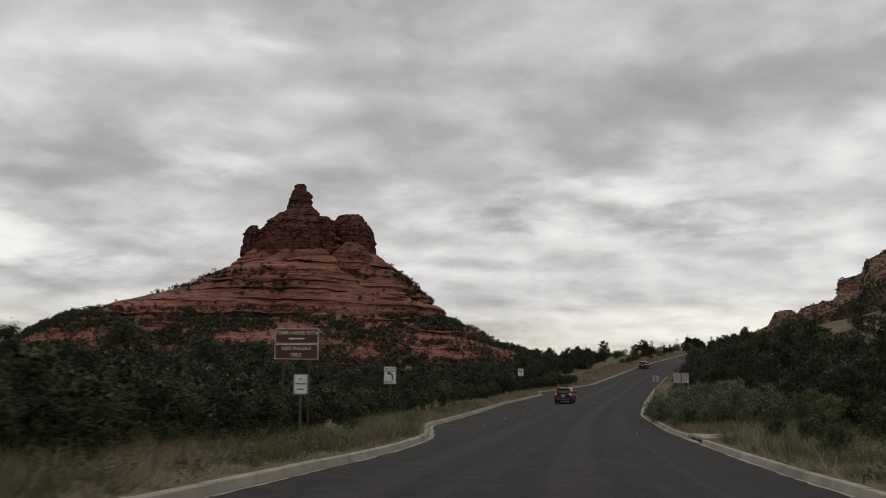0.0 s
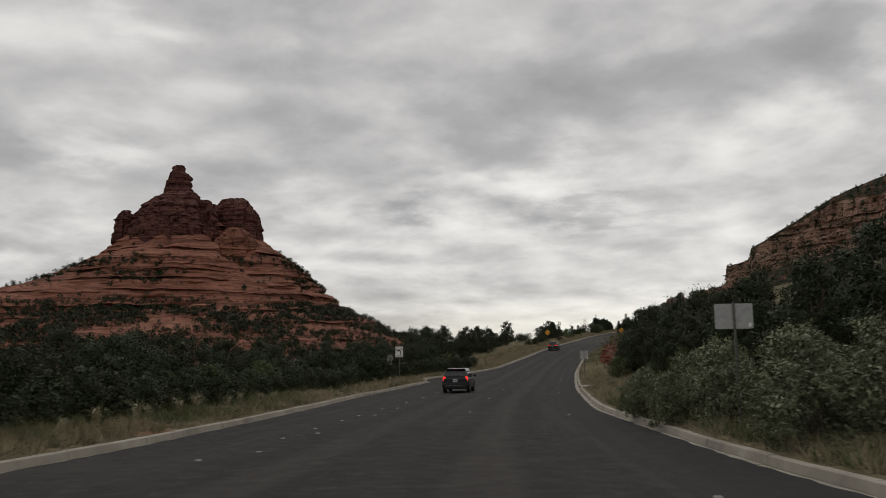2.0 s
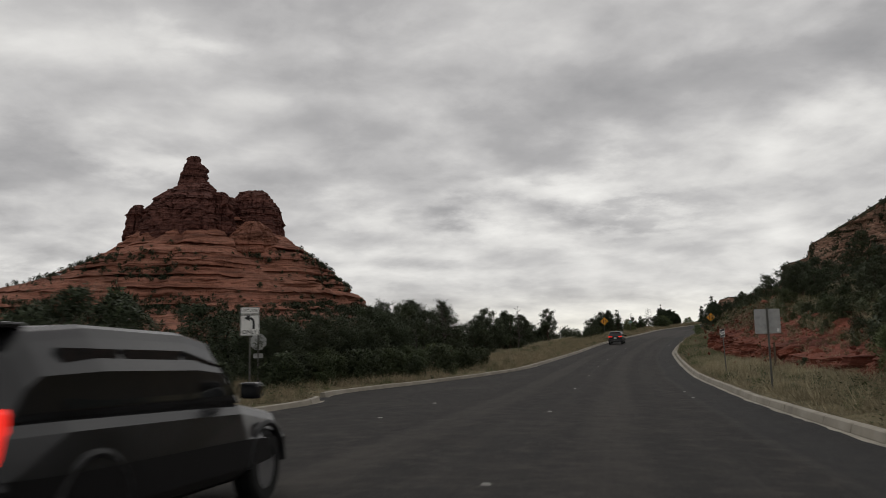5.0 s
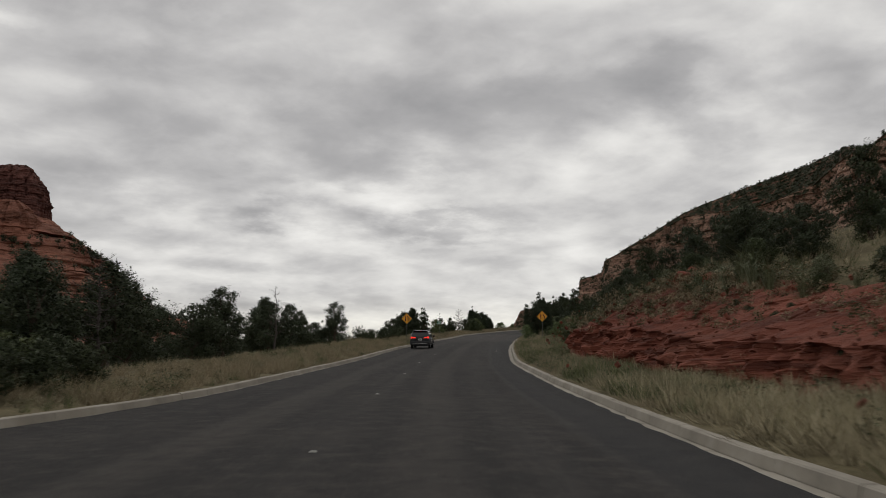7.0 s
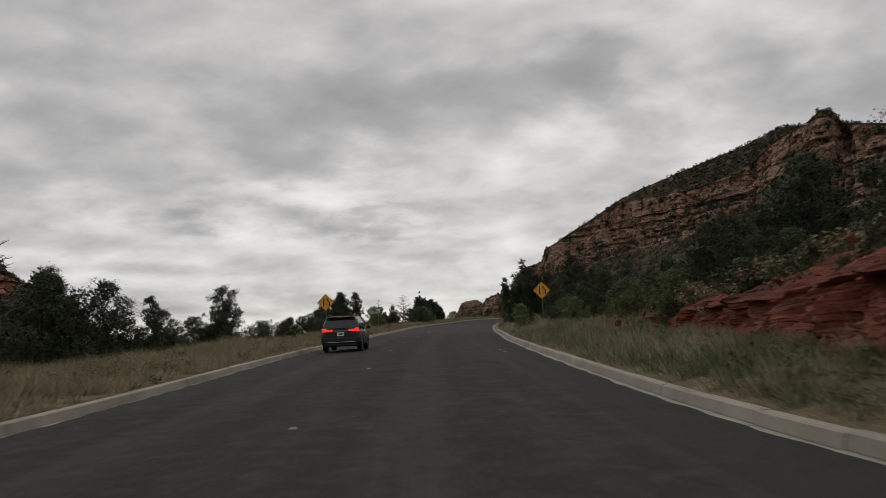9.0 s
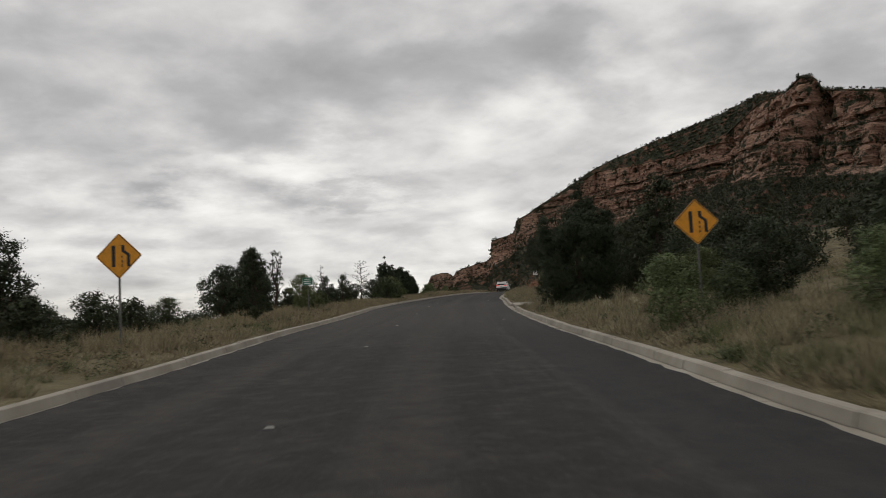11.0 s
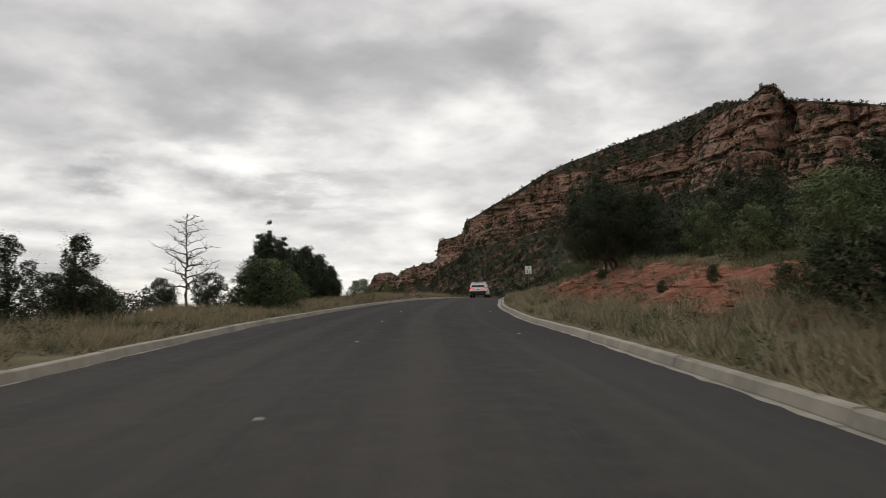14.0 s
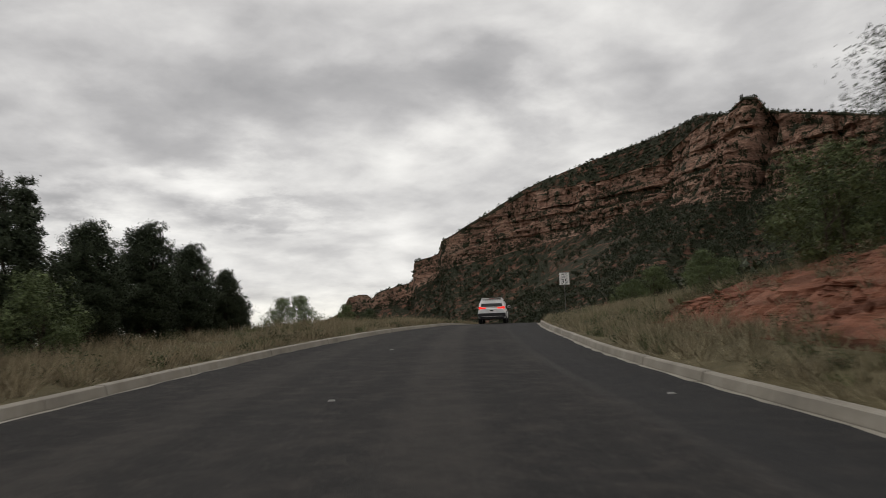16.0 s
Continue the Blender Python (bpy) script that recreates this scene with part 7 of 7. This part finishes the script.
lit_lens("brake_light", (0.85, 0.03, 0.02), 1.1)
lit_lens("tail_lens", (0.30, 0.008, 0.008), 0.12)


def loft(bm, sections):
    """Skin over rings of equal count, closed at both ends."""
    rings = [[bm.verts.new(p) for p in s] for s in sections]
    n = len(rings[0])
    for p, q in zip(rings, rings[1:]):
        for i in range(n):
            j = (i + 1) % n
            bm.faces.new((p[i], p[j], q[j], q[i]))
    bm.faces.new(rings[0][::-1])
    bm.faces.new(rings[-1])
    bmesh.ops.recalc_face_normals(bm, faces=bm.faces[:])
    return bm


def ring(y, w_low, w_top, z_low, z_top, r=0.10):
    """A rounded cross-section of a car at y; wider below than above."""
    out = []
    for sx in (1, -1):
        pts = [(w_low - 0.05, z_low), (w_low, z_low + 0.08), (w_low + 0.01, (z_low + z_top) / 2), (w_top + 0.0, z_top - r), (w_top - r * 0.35, z_top - r * 0.3), (w_top - r, z_top)]
        pts = pts if sx > 0 else pts[::-1]
        out += [(sx * x, y, z) for x, z in pts]
    return out


def suv(name, label, paint, m, roof_rails, tall=1.68, wide=0.92, long=4.5, lamps="brake_light"):
    """A compact sport utility car that faces +y, on four wheels."""
    car = thing(name, m, label, "car", "cars on the road")
    h, w, L = tall, wide, long
    body = bmesh.new()
    belt = 1.02
    loft(body, [ring(-L / 2, w - 0.10, w - 0.14, 0.42, belt - 0.06), ring(-L / 2 + 0.07, w - 0.02, w - 0.07, 0.36, belt), ring(-L / 2 + 0.6, w, w - 0.04, 0.32, belt), ring(0, w, w - 0.04, 0.32, belt - 0.02),
                ring(L / 2 - 1.35, w, w - 0.05, 0.32, belt - 0.04), ring(L / 2 - 0.4, w - 0.03, w - 0.12, 0.34, belt - 0.16), ring(L / 2 - 0.06, w - 0.14, w - 0.24, 0.40, belt - 0.28), ring(L / 2, w - 0.25, w - 0.32, 0.45, belt - 0.34)])
    body = part("body", body, paint, car)
    cab = bmesh.new()
    top = w - 0.22
    loft(cab, [ring(-L / 2 + 0.10, w - 0.09, w - 0.13, belt - 0.05, belt + 0.06, 0.03), ring(-L / 2 + 0.24, w - 0.10, top + 0.02, belt - 0.05, h - 0.20, 0.06), ring(-L / 2 + 0.38, w - 0.10, top, belt - 0.05, h - 0.05, 0.09),
               ring(-L / 2 + 1.0, w - 0.09, top, belt - 0.05, h, 0.09), ring(0.1, w - 0.09, top, belt - 0.05, h - 0.01, 0.09), ring(0.55, w - 0.10, top, belt - 0.05, h - 0.07, 0.09), ring(L / 2 - 1.3, w - 0.12, w - 0.16, belt - 0.08, belt, 0.03)])
    part("roof", cab, paint, car)
    # rear window follows the slope of the tailgate
    bm = bmesh.new()
    yb, yt = -L / 2 + 0.115, -L / 2 + 0.335
    zb, zt = belt + 0.09, h - 0.13
    q = [(-w + 0.23, yb, zb), (w - 0.23, yb, zb), (top - 0.06, yt, zt), (-top + 0.06, yt, zt)]
    vs = [bm.verts.new((x, y - 0.035, z)) for x, y, z in q] + [bm.verts.new((x, y + 0.02, z)) for x, y, z in q]
    for f in ((0, 1, 2, 3), (7, 6, 5, 4), (0, 4, 5, 1), (1, 5, 6, 2), (2, 6, 7, 3), (3, 7, 4, 0)):
        bm.faces.new([vs[i] for i in f])
    part("rear_window", bm, "car_glass", car, "dark tinted rear window")
    for sx in (1, -1):
        for y0, y1 in ((-L / 2 + 0.62, -L / 2 + 1.25), (-L / 2 + 1.32, -0.12), (-0.05, 0.62)):
            bm = bmesh.new()
            zt2 = h - 0.17 if y1 < 0.5 else h - 0.30
            pts = [(y0, belt + 0.04), (y1 + (0.22 if y1 > 0.5 else 0), belt + 0.04), (y1, zt2), (y0, h - 0.17)]
            a = [bm.verts.new((sx * (w - 0.075 - (zz - belt) * 0.16), yy, zz)) for yy, zz in pts]
            b = [bm.verts.new((sx * (w - 0.13 - (zz - belt) * 0.16), yy, zz)) for yy, zz in pts]
            bm.faces.new(a)
            bm.faces.new(b[::-1])
            for i in range(4):
                j = (i + 1) % 4
                bm.faces.new((a[j], a[i], b[i], b[j]))
            bmesh.ops.recalc_face_normals(bm, faces=bm.faces[:])
            part("side_window", bm, "car_glass", car)
        part("tail_light", new_box((0.19, 0.10, 0.34 if lamps == "brake_light" and not roof_rails else 0.17), (sx * (w - 0.175), -L / 2 + 0.06, belt - 0.10 if not roof_rails else belt + 0.0), 0.03), lamps, car, "glowing red tail light")
        if roof_rails:
            part("tail_light", new_box((0.30, 0.05, 0.11), (sx * (w - 0.40), -L / 2 + 0.03, belt - 0.02), 0.02), lamps, car)
            bm = bmesh.new()
            tube(bm, [(sx * (top - 0.07), -L / 2 + 0.5, h - 0.03), (sx * (top - 0.07), -L / 2 + 0.65, h + 0.05), (sx * (top - 0.07), 0.0, h + 0.05), (sx * (top - 0.07), 0.2, h - 0.03)], 0.018, 0.018, 8)
            part("roof_rail", bm, "black_plastic", car)
        mir = part("side_mirror", new_box((0.20, 0.12, 0.15), (sx * (w + 0.10), 0.75, belt + 0.08), 0.04), paint, car)
        part("mirror_glass", new_box((0.15, 0.01, 0.11), (sx * (w + 0.10), 0.686, belt + 0.08)), "car_glass", mir)
    part("rear_bumper", new_box((2 * w - 0.06, 0.20, 0.26), (0, -L / 2 + 0.02, 0.56), 0.05), paint if not roof_rails else "black_plastic", car)
    part("diffuser", new_box((2 * w - 0.30, 0.12, 0.16), (0, -L / 2 + 0.05, 0.38), 0.03), "black_plastic", car)
    part("trim_strip", new_box((2 * w - 0.5, 0.02, 0.03), (0, -L / 2 - 0.085, 0.47), 0.008), "chrome", car)
    pl = part("number_plate", new_box((0.31, 0.015, 0.155), (0, -L / 2 - 0.0, 0.84), 0.004), "sign_white", car, "pale rear number plate")
    part("lettering", new_box((0.22, 0.004, 0.06), (0, -L / 2 - 0.009, 0.84)), "sign_black", pl)
    part("spoiler", new_box((2 * top - 0.1, 0.22, 0.04), (0, -L / 2 + 0.33, h - 0.035), 0.015), paint, car)
    part("high_brake_light", new_box((0.30, 0.02, 0.025), (0, -L / 2 + 0.22, h - 0.05)), "tail_lens", car)
    bm = bmesh.new()
    tube(bm, [(0, -L / 2 + 0.10, belt + 0.12), (0.12, -L / 2 + 0.10, belt + 0.15), (0.38, -L / 2 + 0.12, belt + 0.17)], 0.012, 0.008, 6)
    part("wiper", bm, "black_plastic", car)
    part("windscreen", new_box((2 * top - 0.1, 0.03, 0.62), (0, 0.78, belt + 0.24), 0.01, Matrix.Rotation(radians(58), 4, "X")), "car_glass", car)
    part("underbody", new_box((2 * w - 0.3, L - 0.7, 0.14), (0, 0, 0.33), 0.03), "black_plastic", car)
    for sx in (1, -1):
        for y in (-L / 2 + 0.85, L / 2 - 0.85):
            wheel = part("wheel", rod(bmesh.new(), (sx * (w - 0.24), y, 0.35), (sx * (w - 0.02), y, 0.35), 0.22, sides=18), "alloy", car)
            bm = bmesh.new()
            prof = [(0.21, -0.11), (0.31, -0.115), (0.345, -0.08), (0.35, 0.0), (0.345, 0.08), (0.31, 0.115), (0.21, 0.11)]
            n = 24
            rings = [[bm.verts.new((sx * (w - 0.12) + d, y + r * math.cos(6.2832 * k / n), 0.35 + r * math.sin(6.2832 * k / n))) for k in range(n)] for r, d in prof]
            for i in range(len(rings)):
                p, q = rings[i], rings[(i + 1) % len(rings)]
                for k in range(n):
                    bm.faces.new((p[k], p[(k + 1) % n], q[(k + 1) % n], q[k]))
            bmesh.ops.recalc_face_normals(bm, faces=bm.faces[:])
            part("tyre", bm, "tyre_rubber", wheel)
            arch = bmesh.new()
            tube(arch, [(sx * (w - 0.02), y + 0.42 * math.cos(t), 0.35 + 0.42 * math.sin(t)) for t in np.linspace(0.05, 3.09, 11)], 0.035, 0.035, 6)
            part("wheel_arch", arch, "black_plastic", car)
    return car


def on_road(a, o):
    p = road_at(a, o)
    l, r = float(along(T_L, a)), float(along(T_R, a))
    grade = math.degrees(math.atan((float(along(T_Z, a + 2)) - float(along(T_Z, a - 2))) / 4))
    return pose(p.x, p.y, p.z + 0.05 - 0.012 * abs(o - (l + r) / 2), 0, 0, road_turn(a)) @ pose(0, 0, 0, grade, 0, 0)


suv("suv", "black compact SUV with lit red tail lights on the road", "black_paint", on_road(85.5, -4.3), False, 1.62)
suv("suv", "white SUV with roof rails and lit brake lights at the crest", "white_paint", on_road(324.5, 1.2), True, 1.68)
suv("suv", "nearly black SUV with red tail lights further up the road", "grey_paint", on_road(190.3, -4.0), True, 1.66)
p = ground_at(118, -62)
suv("parked_car", "lime green car parked among the trees", "lime_paint", pose(p.x, p.y, p.z + 0.05, 0, 0, 70), False, 1.7, lamps="tail_lens")


# ---- kerbs ----
kerb_pieces(1, [(-36, 32.4), (36.9, 88.3), (91.5, 235.55), (240.25, 400)], "kerb_right")
kerb_pieces(-1, [(-36, 107.2), (109.6, 400)], "kerb_left")
